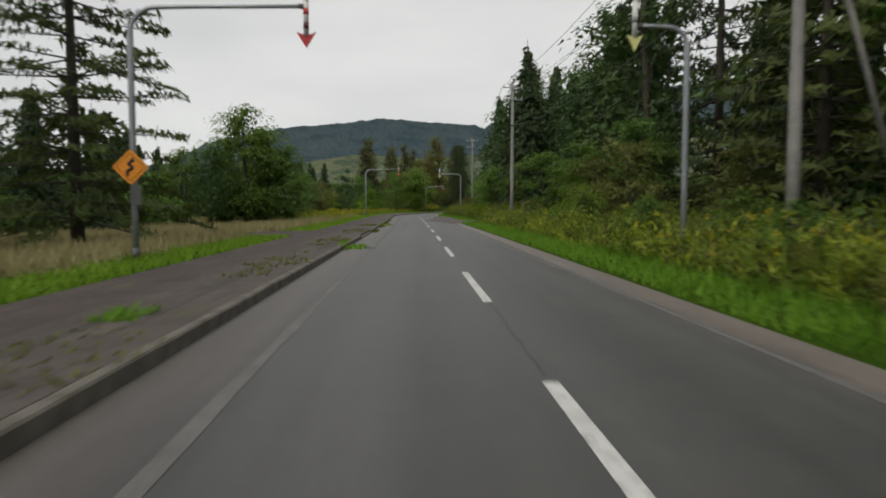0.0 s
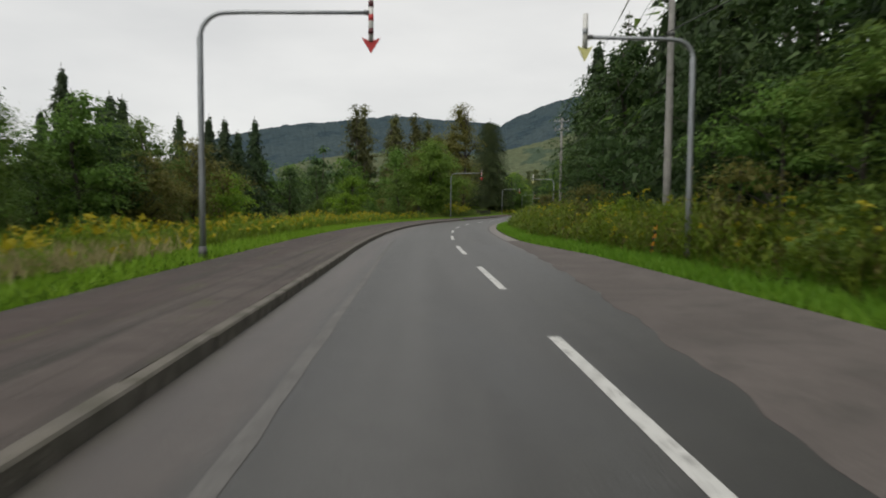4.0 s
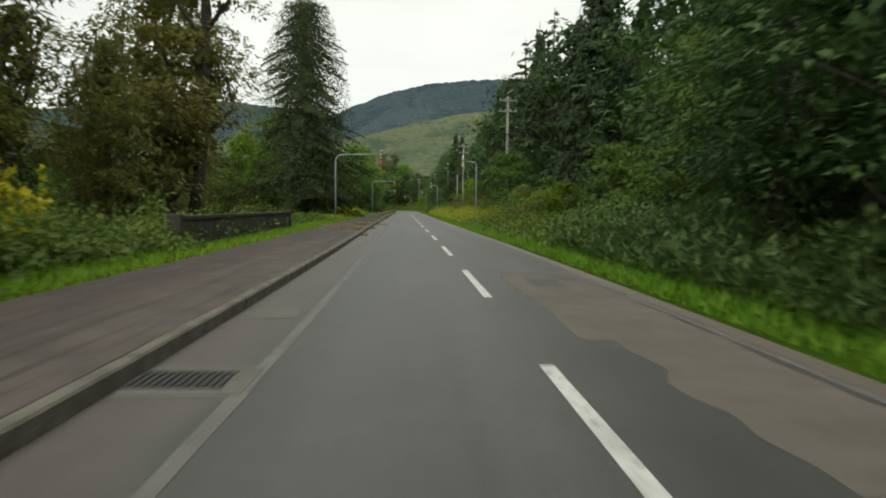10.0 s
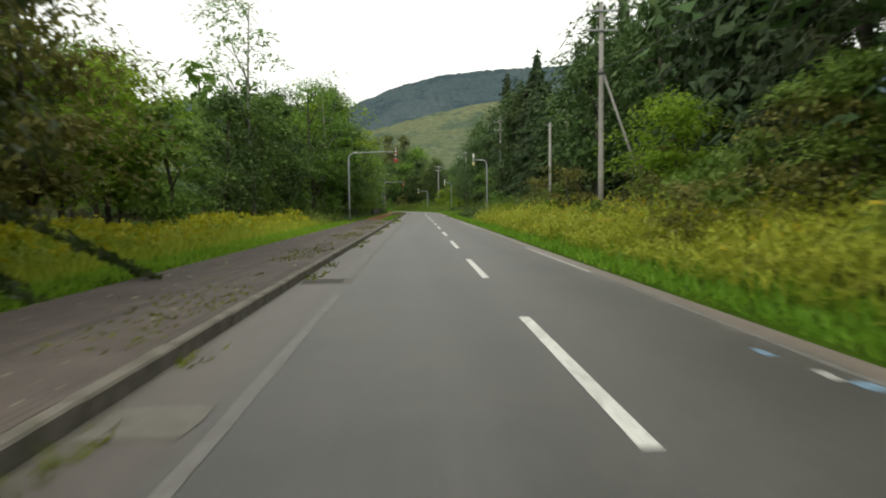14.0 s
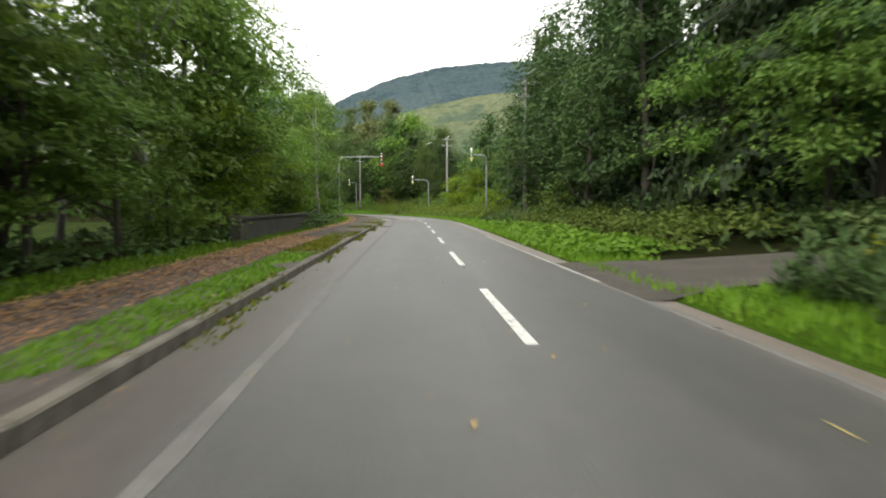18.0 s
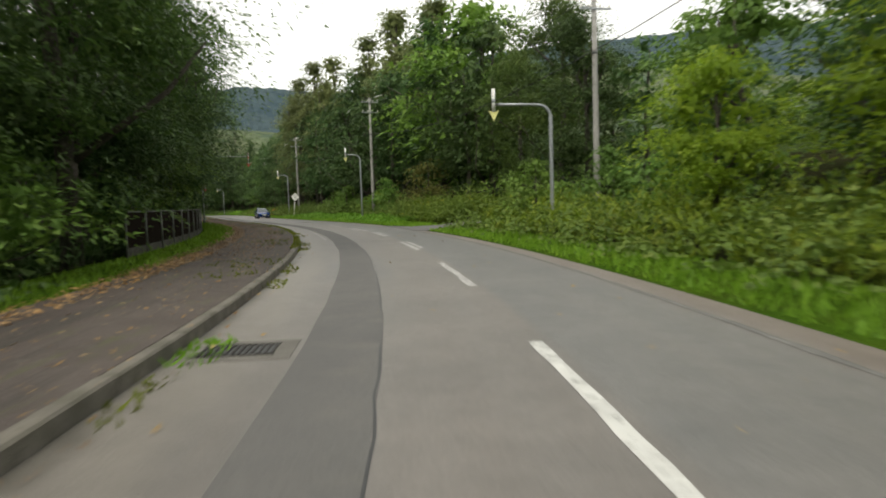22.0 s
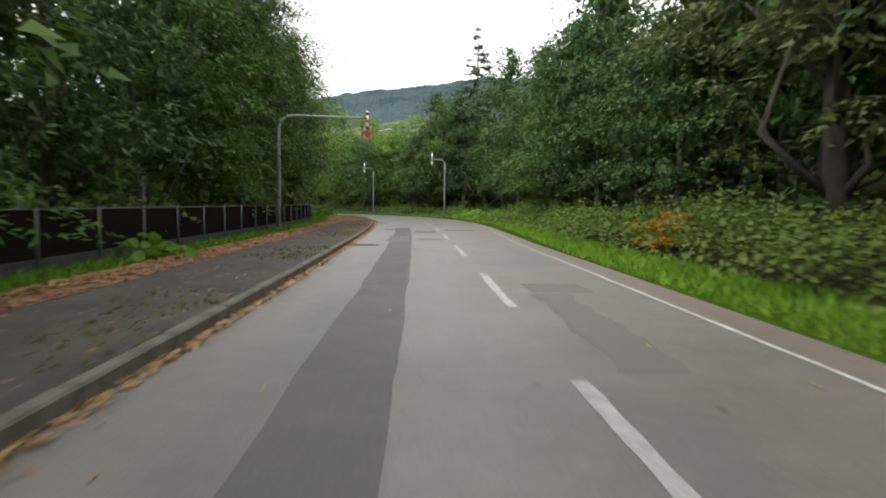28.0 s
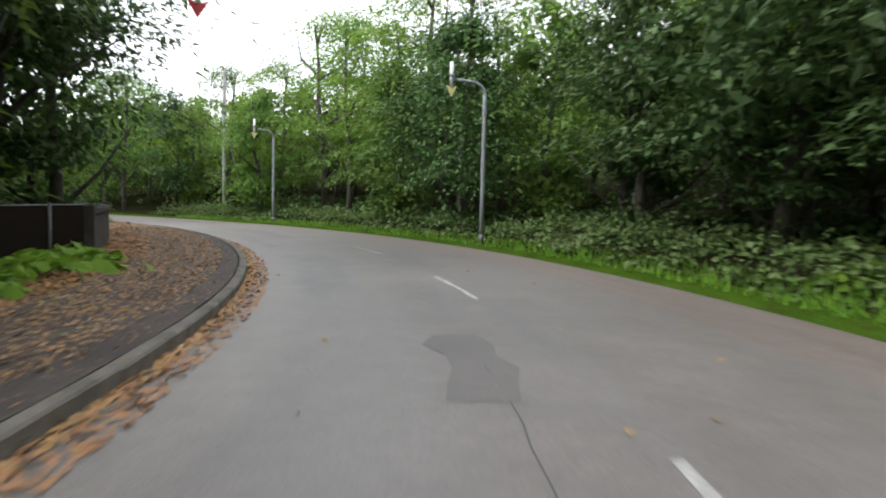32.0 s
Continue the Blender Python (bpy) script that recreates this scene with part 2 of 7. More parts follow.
def leaf_mat(name, a, b, c, through_light=0.35, rough=0.6):
    """Leaves: a tone for each leaf, a shift for each plant, some light let through."""
    m, t, p = nodes_of(name)
    g = t.nodes.new("ShaderNodeNewGeometry")
    o = t.nodes.new("ShaderNodeObjectInfo")
    r = t.nodes.new("ShaderNodeValToRGB")
    r.color_ramp.elements[0].color, r.color_ramp.elements[0].position = (*a, 1), 0.0
    r.color_ramp.elements[1].color, r.color_ramp.elements[1].position = (*c, 1), 1.0
    e = r.color_ramp.elements.new(0.55)
    e.color = (*b, 1)
    co = t.nodes.new("ShaderNodeTexCoord").outputs["Object"]
    cluster = noise_of(t, co, 0.55, 3, 0.28, 0.72, 0.7)
    tone = t.nodes.new("ShaderNodeMix")
    tone.inputs[0].default_value = 0.58
    t.links.new(g.outputs["Random Per Island"], tone.inputs[2])
    t.links.new(cluster, tone.inputs[3])
    t.links.new(tone.outputs[0], r.inputs["Fac"])
    h = t.nodes.new("ShaderNodeHueSaturation")
    hue = t.nodes.new("ShaderNodeMapRange")
    hue.inputs["To Min"].default_value, hue.inputs["To Max"].default_value = 0.488, 0.513
    val = t.nodes.new("ShaderNodeMapRange")
    val.inputs["To Min"].default_value, val.inputs["To Max"].default_value = 0.84, 1.2
    t.links.new(o.outputs["Random"], hue.inputs["Value"])
    mul = t.nodes.new("ShaderNodeMath")
    mul.operation = "FRACT"
    mm = t.nodes.new("ShaderNodeMath")
    mm.operation = "MULTIPLY"
    mm.inputs[1].default_value = 7.31
    t.links.new(o.outputs["Random"], mm.inputs[0])
    t.links.new(mm.outputs[0], mul.inputs[0])
    t.links.new(mul.outputs[0], val.inputs["Value"])
    t.links.new(hue.outputs[0], h.inputs["Hue"])
    t.links.new(val.outputs[0], h.inputs["Value"])
    t.links.new(r.outputs["Color"], h.inputs["Color"])
    tr = t.nodes.new("ShaderNodeBsdfTranslucent")
    mx = t.nodes.new("ShaderNodeMixShader")
    mx.inputs[0].default_value = through_light
    t.links.new(h.outputs["Color"], p.inputs["Base Color"])
    t.links.new(h.outputs["Color"], tr.inputs["Color"])
    p.inputs["Roughness"].default_value = rough
    p.inputs["Specular IOR Level"].default_value = 0.25
    t.links.new(p.outputs[0], mx.inputs[1])
    t.links.new(tr.outputs[0], mx.inputs[2])
    t.links.new(mx.outputs[0], t.nodes["Material Output"].inputs["Surface"])
    return m


def plain_mat(name, col, rough=0.5, metal=0.0, wear=0.12, scale=6.0):
    """Painted or metal surfaces with slight dirt and wear."""
    return rough_mat(name, col, [v * (1 - wear) for v in col], [v * (1 - 2 * wear) for v in col], scale, 60, rough, metal, 0.05, 0.004)


def road_mat():
    """Asphalt; the map gives metres along (u) and across (v) the road."""
    m, t, p = nodes_of("asphalt_road")
    uv = t.nodes.new("ShaderNodeUVMap").outputs["UV"]
    co = t.nodes.new("ShaderNodeTexCoord").outputs["Object"]
    sep = t.nodes.new("ShaderNodeSeparateXYZ")
    t.links.new(uv, sep.inputs[0])

    def ramp_of(value, lo, hi):
        r = t.nodes.new("ShaderNodeMapRange")
        r.interpolation_type = "SMOOTHSTEP"
        r.inputs["From Min"].default_value, r.inputs["From Max"].default_value = lo, hi
        t.links.new(value, r.inputs["Value"])
        return r.outputs["Result"]

    old = ramp_of(sep.outputs["X"], 416.6, 417.4)
    base_new = mixed(t, noise_of(t, co, 0.35, 5), (0.043, 0.043, 0.041), (0.059, 0.057, 0.053))
    base_old = mixed(t, noise_of(t, co, 0.5, 6), (0.113, 0.103, 0.095), (0.153, 0.137, 0.125))
    base_new = mixed(t, ramp_of(sep.outputs["X"], 90, 140), mixed(t, noise_of(t, co, 0.4, 5), (0.034, 0.034, 0.033), (0.046, 0.045, 0.042)), base_new)
    col = mixed(t, old, base_new, base_old)
    far_lane = ramp_of(sep.outputs["Y"], 1.35, 1.6)
    both = t.nodes.new("ShaderNodeMath")
    both.operation = "MULTIPLY"
    t.links.new(old, both.inputs[0])
    grey_end = t.nodes.new("ShaderNodeMath")
    grey_end.operation = "MULTIPLY"
    t.links.new(far_lane, grey_end.inputs[0])
    t.links.new(ramp_of(sep.outputs["X"], 503, 486), grey_end.inputs[1])
    t.links.new(grey_end.outputs[0], both.inputs[1])
    col = mixed(t, both.outputs[0], col, mixed(t, noise_of(t, co, 0.6, 5), (0.098, 0.098, 0.097), (0.128, 0.124, 0.120)))
    streak = noise_of(t, uv, 1.0, 3, 0.40, 0.85, 0.5, (0.035, 0.9, 1))
    col = mixed(t, streak, col, mixed(t, old, (0.084, 0.083, 0.080), (0.149, 0.140, 0.132)))
    patch = noise_of(t, uv, 1.0, 4, 0.56, 0.72, 0.5, (0.10, 0.5, 1))
    col = mixed(t, patch, col, mixed(t, old, (0.055, 0.056, 0.056), (0.10, 0.10, 0.10)))
    # dusty outer bands
    wob = noise_of(t, co, 0.8, 4, 0.2, 0.8)
    add = t.nodes.new("ShaderNodeMath")
    add.operation = "MULTIPLY_ADD"
    add.inputs[1].default_value = 0.5
    t.links.new(wob, add.inputs[0])
    t.links.new(sep.outputs["Y"], add.inputs[2])
    right = ramp_of(add.outputs[0], 3.75, 4.35)
    col = mixed(t, right, col, mixed(t, noise_of(t, uv, 1.0, 5, 0.35, 0.65, 0.6, (0.2, 2.0, 1)), (0.128, 0.104, 0.092), (0.165, 0.138, 0.122)))
    left = ramp_of(add.outputs[0], -1.25, -1.75)
    col = mixed(t, left, col, mixed(t, old, mixed(t, noise_of(t, uv, 1.0, 5, 0.35, 0.65, 0.6, (0.15, 1.6, 1)), (0.058, 0.050, 0.046), (0.084, 0.072, 0.066)), (0.165, 0.150, 0.135)))
    gutter = ramp_of(add.outputs[0], -2.1, -2.5)
    col = mixed(t, gutter, col, (0.070, 0.064, 0.052))
    mottle = noise_of(t, co, 2.6, 5, 0.3, 0.7, 0.7)
    col = mixed(t, 1.0, col, mixed(t, mottle, (0.88, 0.88, 0.88), (1.12, 1.12, 1.12)), "MULTIPLY")
    grain = noise_of(t, co, 45, 3, 0.3, 0.7)
    col = mixed(t, 1.0, col, mixed(t, grain, (0.72, 0.72, 0.72), (1.26, 1.26, 1.26)), "MULTIPLY")
    t.links.new(col, p.inputs["Base Color"])
    p.inputs["Roughness"].default_value = 0.5
    bumped(t, p, grain, 0.35, 0.01)
    return m


def walk_mat():
    """Worn sidewalk: a greyer inner half, a darker outer half, lengthwise wear, moss; the map is in metres as on the road."""
    m, t, p = nodes_of("worn_sidewalk_asphalt")
    uv = t.nodes.new("ShaderNodeUVMap").outputs["UV"]
    co = t.nodes.new("ShaderNodeTexCoord").outputs["Object"]
    sep = t.nodes.new("ShaderNodeSeparateXYZ")
    t.links.new(uv, sep.inputs[0])
    wob = t.nodes.new("ShaderNodeMath")
    wob.operation = "MULTIPLY_ADD"
    wob.inputs[1].default_value = 0.9
    t.links.new(noise_of(t, uv, 1.0, 4, 0.2, 0.8, 0.6, (0.12, 0.8, 1)), wob.inputs[0])
    t.links.new(sep.outputs["Y"], wob.inputs[2])
    inner = t.nodes.new("ShaderNodeMapRange")
    inner.interpolation_type = "SMOOTHSTEP"
    inner.inputs["From Min"].default_value, inner.inputs["From Max"].default_value = -4.25, -3.55
    t.links.new(wob.outputs[0], inner.inputs["Value"])
    col = mixed(t, noise_of(t, co, 0.7, 6), (0.042, 0.030, 0.027), (0.072, 0.051, 0.046))
    col = mixed(t, inner.outputs["Result"], col, mixed(t, noise_of(t, co, 1.1, 6), (0.062, 0.049, 0.044), (0.096, 0.077, 0.069)))
    worn = t.nodes.new("ShaderNodeMapRange")
    worn.inputs["From Min"].default_value, worn.inputs["From Max"].default_value = 415, 445
    t.links.new(sep.outputs["X"], worn.inputs["Value"])
    col = mixed(t, worn.outputs["Result"], col, mixed(t, noise_of(t, co, 0.9, 6), (0.036, 0.028, 0.024), (0.070, 0.054, 0.044)))
    streak = noise_of(t, uv, 1.0, 5, 0.50, 0.64, 0.6, (0.10, 3.2, 1))
    col = mixed(t, streak, col, (0.040, 0.034, 0.029))
    col = mixed(t, noise_of(t, uv, 1.0, 6, 0.56, 0.70, 0.7, (0.35, 2.0, 1)), col, (0.072, 0.074, 0.032))
    col = mixed(t, noise_of(t, co, 3.5, 6, 0.60, 0.72, 0.7), col, (0.125, 0.110, 0.094))
    grain = noise_of(t, co, 28, 4, 0.3, 0.7)
    col = mixed(t, 1.0, col, mixed(t, grain, (0.76, 0.76, 0.76), (1.22, 1.22, 1.22)), "MULTIPLY")
    t.links.new(col, p.inputs["Base Color"])
    p.inputs["Roughness"].default_value = 0.85
    bumped(t, p, grain, 0.5, 0.02)
    return m


ASPHALT = road_mat()
SIDEWALK = walk_mat()
PATCH_DARK = rough_mat("dark_asphalt_patch", (0.064, 0.065, 0.066), (0.082, 0.082, 0.081), (0.098, 0.095, 0.091), 0.8, 45, 0.8)
PATCH_OLD = rough_mat("grey_asphalt_strip", (0.090, 0.088, 0.087), (0.110, 0.106, 0.103), (0.126, 0.118, 0.111), 0.6, 45, 0.8)
PATCH_SOFT = rough_mat("faint_asphalt_patch", (0.112, 0.105, 0.099), (0.126, 0.117, 0.109), (0.139, 0.128, 0.118), 1.6, 45, 0.7)
PATCH_MID = rough_mat("worn_asphalt_patch", (0.080, 0.079, 0.078), (0.098, 0.096, 0.093), (0.112, 0.107, 0.101), 1.0, 45, 0.8)
PATCH_TAN = rough_mat("worn_tan_asphalt", (0.108, 0.093, 0.080), (0.135, 0.117, 0.100), (0.085, 0.075, 0.066), 0.7, 40, 0.85)
DIRT = rough_mat("dark_dirt", (0.048, 0.041, 0.035), (0.075, 0.063, 0.054), (0.040, 0.042, 0.024), 0.9, 16, 0.95, 0, 0.6, 0.03)
CONCRETE = rough_mat("weathered_concrete_kerb", (0.105, 0.096, 0.082), (0.165, 0.150, 0.128), (0.050, 0.050, 0.030), 1.2, 25, 0.9, 0, 0.4, 0.02)
WALL_CONC = rough_mat("dark_mossy_concrete", (0.034, 0.031, 0.026), (0.066, 0.060, 0.050), (0.024, 0.029, 0.015), 1.5, 20, 0.95, 0, 0.5, 0.03)
DULL_CONC = rough_mat("dull_concrete", (0.105, 0.098, 0.088), (0.135, 0.126, 0.114), (0.085, 0.082, 0.066), 1.4, 30, 0.9, 0, 0.3, 0.01)
PALE_CONC = rough_mat("pale_concrete", (0.24, 0.235, 0.225), (0.31, 0.30, 0.285), (0.17, 0.17, 0.155), 0.9, 30, 0.85, 0, 0.2, 0.01)


def paint_mat():
    m, t, p = nodes_of("worn_white_road_paint")
    co = t.nodes.new("ShaderNodeTexCoord").outputs["Object"]
    worn = noise_of(t, co, 9, 5, 0.52, 0.66)
    big = noise_of(t, co, 0.9, 3, 0.5, 0.8)
    col = mixed(t, big, (0.56, 0.56, 0.54), (0.36, 0.36, 0.35))
    col = mixed(t, worn, col, (0.20, 0.195, 0.19))
    t.links.new(col, p.inputs["Base Color"])
    p.inputs["Roughness"].default_value = 0.6
    return m


PAINT = paint_mat()
PAINT_OLD = rough_mat("faded_road_paint", (0.100, 0.097, 0.093), (0.140, 0.135, 0.128), (0.085, 0.081, 0.077), 1.3, 30, 0.75, 0, 0.1)
PAINT_FADED = rough_mat("pale_old_road_paint", (0.108, 0.105, 0.100), (0.152, 0.148, 0.141), (0.080, 0.077, 0.072), 1.3, 30, 0.75, 0, 0.1)
PAINT_WORN = rough_mat("half_worn_road_paint", (0.42, 0.41, 0.40), (0.28, 0.275, 0.265), (0.15, 0.145, 0.14), 2.5, 22, 0.7, 0, 0.1)
SOIL = rough_mat("forest_floor", (0.020, 0.024, 0.010), (0.032, 0.030, 0.015), (0.016, 0.021, 0.008), 0.25, 6, 1.0, 0, 0.8, 0.15)
MEADOW = rough_mat("meadow_ground", (0.085, 0.105, 0.026), (0.130, 0.115, 0.040), (0.060, 0.080, 0.020), 0.12, 5, 1.0, 0, 0.8, 0.12)
WOODED = rough_mat("far_tree_canopy", (0.026, 0.042, 0.014), (0.050, 0.072, 0.022), (0.016, 0.028, 0.010), 0.03, 0.22, 1.0, 0, 1.0, 3.0)
# Turf darker than the blades: the shade between them is in the colour.
VERGE = rough_mat("turf_with_gap_shade", (0.040, 0.085, 0.010), (0.060, 0.110, 0.012), (0.045, 0.060, 0.012), 0.5, 12, 1.0, 0, 0.8, 0.08)
BARK = rough_mat("grey_brown_bark", (0.058, 0.050, 0.040), (0.090, 0.078, 0.062), (0.045, 0.050, 0.032), 2.0, 22, 0.95, 0, 0.8, 0.03)
BARK_PALE = rough_mat("pale_birch_bark", (0.30, 0.29, 0.27), (0.22, 0.21, 0.19), (0.07, 0.065, 0.06), 2.5, 18, 0.85, 0, 0.4, 0.02)
GALV = plain_mat("galvanised_steel", (0.33, 0.35, 0.37), 0.45, 0.55)
GALV_DARK = plain_mat("weathered_steel_post", (0.11, 0.112, 0.112), 0.55, 0.4)
WHITE = plain_mat("white_painted_metal", (0.72, 0.72, 0.70), 0.45)
RED = plain_mat("red_reflective_sheet", (0.52, 0.035, 0.035), 0.4)
NAVY = plain_mat("dark_red_brown_band", (0.10, 0.020, 0.025), 0.45)
YELLOW = plain_mat("yellow_sign_sheet", (0.80, 0.29, 0.015), 0.4)
PALE_YELLOW = plain_mat("pale_yellow_sheet", (0.72, 0.70, 0.30), 0.4)
BLACK = plain_mat("black_paint", (0.015, 0.015, 0.016), 0.5)
RUBBER = plain_mat("black_rubber", (0.018, 0.018, 0.018), 0.85)
CABLE = plain_mat("black_cable", (0.020, 0.020, 0.021), 0.6)
CERAMIC = plain_mat("insulator_porcelain", (0.55, 0.54, 0.50), 0.3)
POST_GREY = plain_mat("dull_fence_post", (0.13, 0.13, 0.122), 0.6, 0.2)
MESH_WIRE = plain_mat("dark_brown_mesh_wire", (0.020, 0.016, 0.013), 1.0, 0.0)
IRON = plain_mat("cast_iron_grate", (0.045, 0.042, 0.040), 0.7, 0.5)
CAR_BLUE = plain_mat("blue_car_paint", (0.008, 0.034, 0.135), 0.18, 0.3, 0.03)
CHROME = plain_mat("chrome", (0.75, 0.76, 0.78), 0.12, 1.0, 0.03)
CAR_GLASS = plain_mat("tinted_car_glass", (0.055, 0.070, 0.075), 0.06, 0.0, 0.05)
LAMP_GLASS = plain_mat("headlight_glass", (0.70, 0.74, 0.78), 0.08, 0.2, 0.05)

LEAF_DARK = leaf_mat("dark_green_leaves", (0.024, 0.051, 0.016), (0.056, 0.105, 0.029), (0.128, 0.189, 0.062), 0.28)
LEAF_MID = leaf_mat("mid_green_leaves", (0.063, 0.119, 0.022), (0.119, 0.203, 0.036), (0.217, 0.301, 0.069), 0.4)
LEAF_LIGHT = leaf_mat("yellow_green_leaves", (0.095, 0.172, 0.016), (0.178, 0.285, 0.026), (0.330, 0.425, 0.052), 0.58)
LEAF_OLIVE = leaf_mat("olive_leaves", (0.086, 0.1, 0.024), (0.151, 0.154, 0.04), (0.237, 0.222, 0.068), 0.4)
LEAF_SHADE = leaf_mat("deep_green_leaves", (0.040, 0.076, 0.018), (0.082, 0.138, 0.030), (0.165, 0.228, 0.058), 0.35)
LEAF_POPLAR = leaf_mat("dull_poplar_leaves", (0.068, 0.078, 0.027), (0.119, 0.127, 0.043), (0.203, 0.196, 0.081), 0.35)
LEAF_PALE = leaf_mat("pale_poplar_leaves", (0.085, 0.11, 0.037), (0.138, 0.167, 0.06), (0.218, 0.239, 0.108), 0.38)
NEEDLE = leaf_mat("dark_conifer_needles", (0.018, 0.036, 0.014), (0.036, 0.064, 0.023), (0.068, 0.103, 0.033), 0.2)
LARCH = leaf_mat("larch_needles", (0.038, 0.057, 0.014), (0.068, 0.089, 0.020), (0.115, 0.132, 0.032), 0.3)
LARCH_DARK = leaf_mat("dark_larch_needles", (0.018, 0.034, 0.010), (0.036, 0.056, 0.016), (0.075, 0.095, 0.028), 0.28)
GRASS = leaf_mat("bright_grass_blades", (0.098, 0.205, 0.015), (0.160, 0.300, 0.025), (0.255, 0.395, 0.048), 0.45)
DRY = leaf_mat("dry_meadow_grass", (0.230, 0.200, 0.088), (0.350, 0.305, 0.150), (0.470, 0.410, 0.235), 0.4)
WEED = leaf_mat("weed_leaves", (0.078, 0.142, 0.014), (0.145, 0.215, 0.022), (0.275, 0.305, 0.043), 0.45)
BROWN_WEED = leaf_mat("browning_weed_leaves", (0.070, 0.066, 0.018), (0.145, 0.125, 0.036), (0.240, 0.200, 0.070), 0.35)
GOLD = leaf_mat("goldenrod_flowers", (0.290, 0.260, 0.014), (0.420, 0.370, 0.022), (0.540, 0.480, 0.050), 0.35)
BUTTER = leaf_mat("butterbur_leaves", (0.075, 0.165, 0.014), (0.135, 0.265, 0.025), (0.240, 0.380, 0.054), 0.45)
KUDZU = leaf_mat("bank_creeper_leaves", (0.056, 0.100, 0.017), (0.115, 0.172, 0.031), (0.205, 0.250, 0.058), 0.4)
ORANGE_LEAF = leaf_mat("orange_autumn_leaves", (0.30, 0.11, 0.012), (0.46, 0.19, 0.018), (0.55, 0.30, 0.03), 0.35)
MEADOW_GRASS = leaf_mat("yellow_green_meadow_grass", (0.205, 0.27, 0.024), (0.324, 0.389, 0.043), (0.464, 0.486, 0.081), 0.45)
# Darker copy of the bank leaves, with shade put into its tone.
BANK_DARK = leaf_mat("shade_toned_bank_leaves", (0.042, 0.085, 0.022), (0.085, 0.145, 0.040), (0.190, 0.250, 0.108), 0.35)
LEAF_FRESH = leaf_mat("fresh_green_leaves", (0.073, 0.149, 0.022), (0.138, 0.244, 0.035), (0.248, 0.358, 0.072), 0.4)
RUST = leaf_mat("browning_leaves", (0.100, 0.112, 0.028), (0.178, 0.182, 0.044), (0.285, 0.275, 0.075), 0.4)
PALE_LITTER = leaf_mat("pale_fallen_leaves", (0.22, 0.19, 0.10), (0.36, 0.33, 0.20), (0.50, 0.47, 0.33), 0.1)
LITTER = leaf_mat("fallen_brown_leaves", (0.190, 0.108, 0.040), (0.320, 0.200, 0.080), (0.480, 0.370, 0.210), 0.1)
TAN_LITTER = leaf_mat("fallen_tan_leaves", (0.240, 0.124, 0.050), (0.340, 0.190, 0.082), (0.430, 0.285, 0.150), 0.1)
BROWN_LITTER = leaf_mat("fallen_dull_brown_leaves", (0.105, 0.062, 0.032), (0.185, 0.112, 0.058), (0.300, 0.205, 0.115), 0.1)
MOSS = leaf_mat("moss_and_short_grass", (0.075, 0.095, 0.008), (0.130, 0.150, 0.011), (0.200, 0.210, 0.022), 0.3)


# ---- plan of the road: station and heading, in metres and degrees ----
TURN = [(-130, 2.5), (0, 2.57), (25, 2.37), (50, 2.8), (75, 2.88), (100, 3.4), (125, -1.29), (150, -8.74), (175, -11.38), (200, -10.05),
        (225, -9.31), (250, -9.39), (275, -9.36), (300, -9.74), (325, -9.47), (350, -9.36), (375, -9.67), (400, -9.52), (425, -2.51),
        (450, 6.1), (475, 14.84), (500, 16.45), (525, 14.19), (550, 15.04), (567, 17.6), (583, 23.03), (590, 31.0), (597, 39.5), (622, 64.0), (650, 84.5), (800, 90.0)]
R_S = np.arange(-130, 760.1, 0.5)
R_H = np.radians(np.interp(R_S, [a for a, b in TURN], [b for a, b in TURN]))
_dx, _dy = -np.sin(R_H) * 0.5, np.cos(R_H) * 0.5
R_X = np.r_[0, np.cumsum((_dx[1:] + _dx[:-1]) / 2)]
R_Y = np.r_[0, np.cumsum((_dy[1:] + _dy[:-1]) / 2)]
R_X -= R_X[260]
R_Y -= R_Y[260]


def trim(s, d):
    """How far the kerb, the centre line and the far verge wander from their even offsets."""
    kerb = np.interp(s, [0, 40, 60, 130, 330, 440, 500, 530, 590], [0.20, 0.20, 0.16, 0.12, 0.15, 0.12, 0.06, 0.02, -0.04])
    line = np.interp(s, [0, 30, 70, 125, 131, 141, 150, 159, 165, 210, 240, 275, 330, 370, 405, 440, 500, 530], [-0.09, -0.09, -0.05, -0.05, -0.05, 0.05, 0.04, -0.06, -0.11, -0.10, -0.05, 0.02, 0.0, 0.0, -0.07, 0.0, 0.0, 0.04])
    far = np.interp(s, [110, 165, 350, 385, 415, 440, 480, 520], [0.0, -0.34, -0.32, -0.05, -0.05, -0.15, -0.1, 0.0])
    return kerb * np.interp(d, [-6, -3.3, -2.2, -1.6], [0, 1, 1, 0]) + line * np.interp(d, [0.6, 1.1, 1.7, 2.2], [0, 1, 1, 0]) + far * np.interp(d, [3.85, 4.4, 5.4, 6.8], [0, 1, 1, 0])


def on_road(s, d):
    """x, y and heading at station s, offset d to the right (arrays too)."""
    h = np.interp(s, R_S, R_H)
    d = d + trim(s, d)
    return np.interp(s, R_S, R_X) + np.cos(h) * d, np.interp(s, R_S, R_Y) + np.sin(h) * d, h


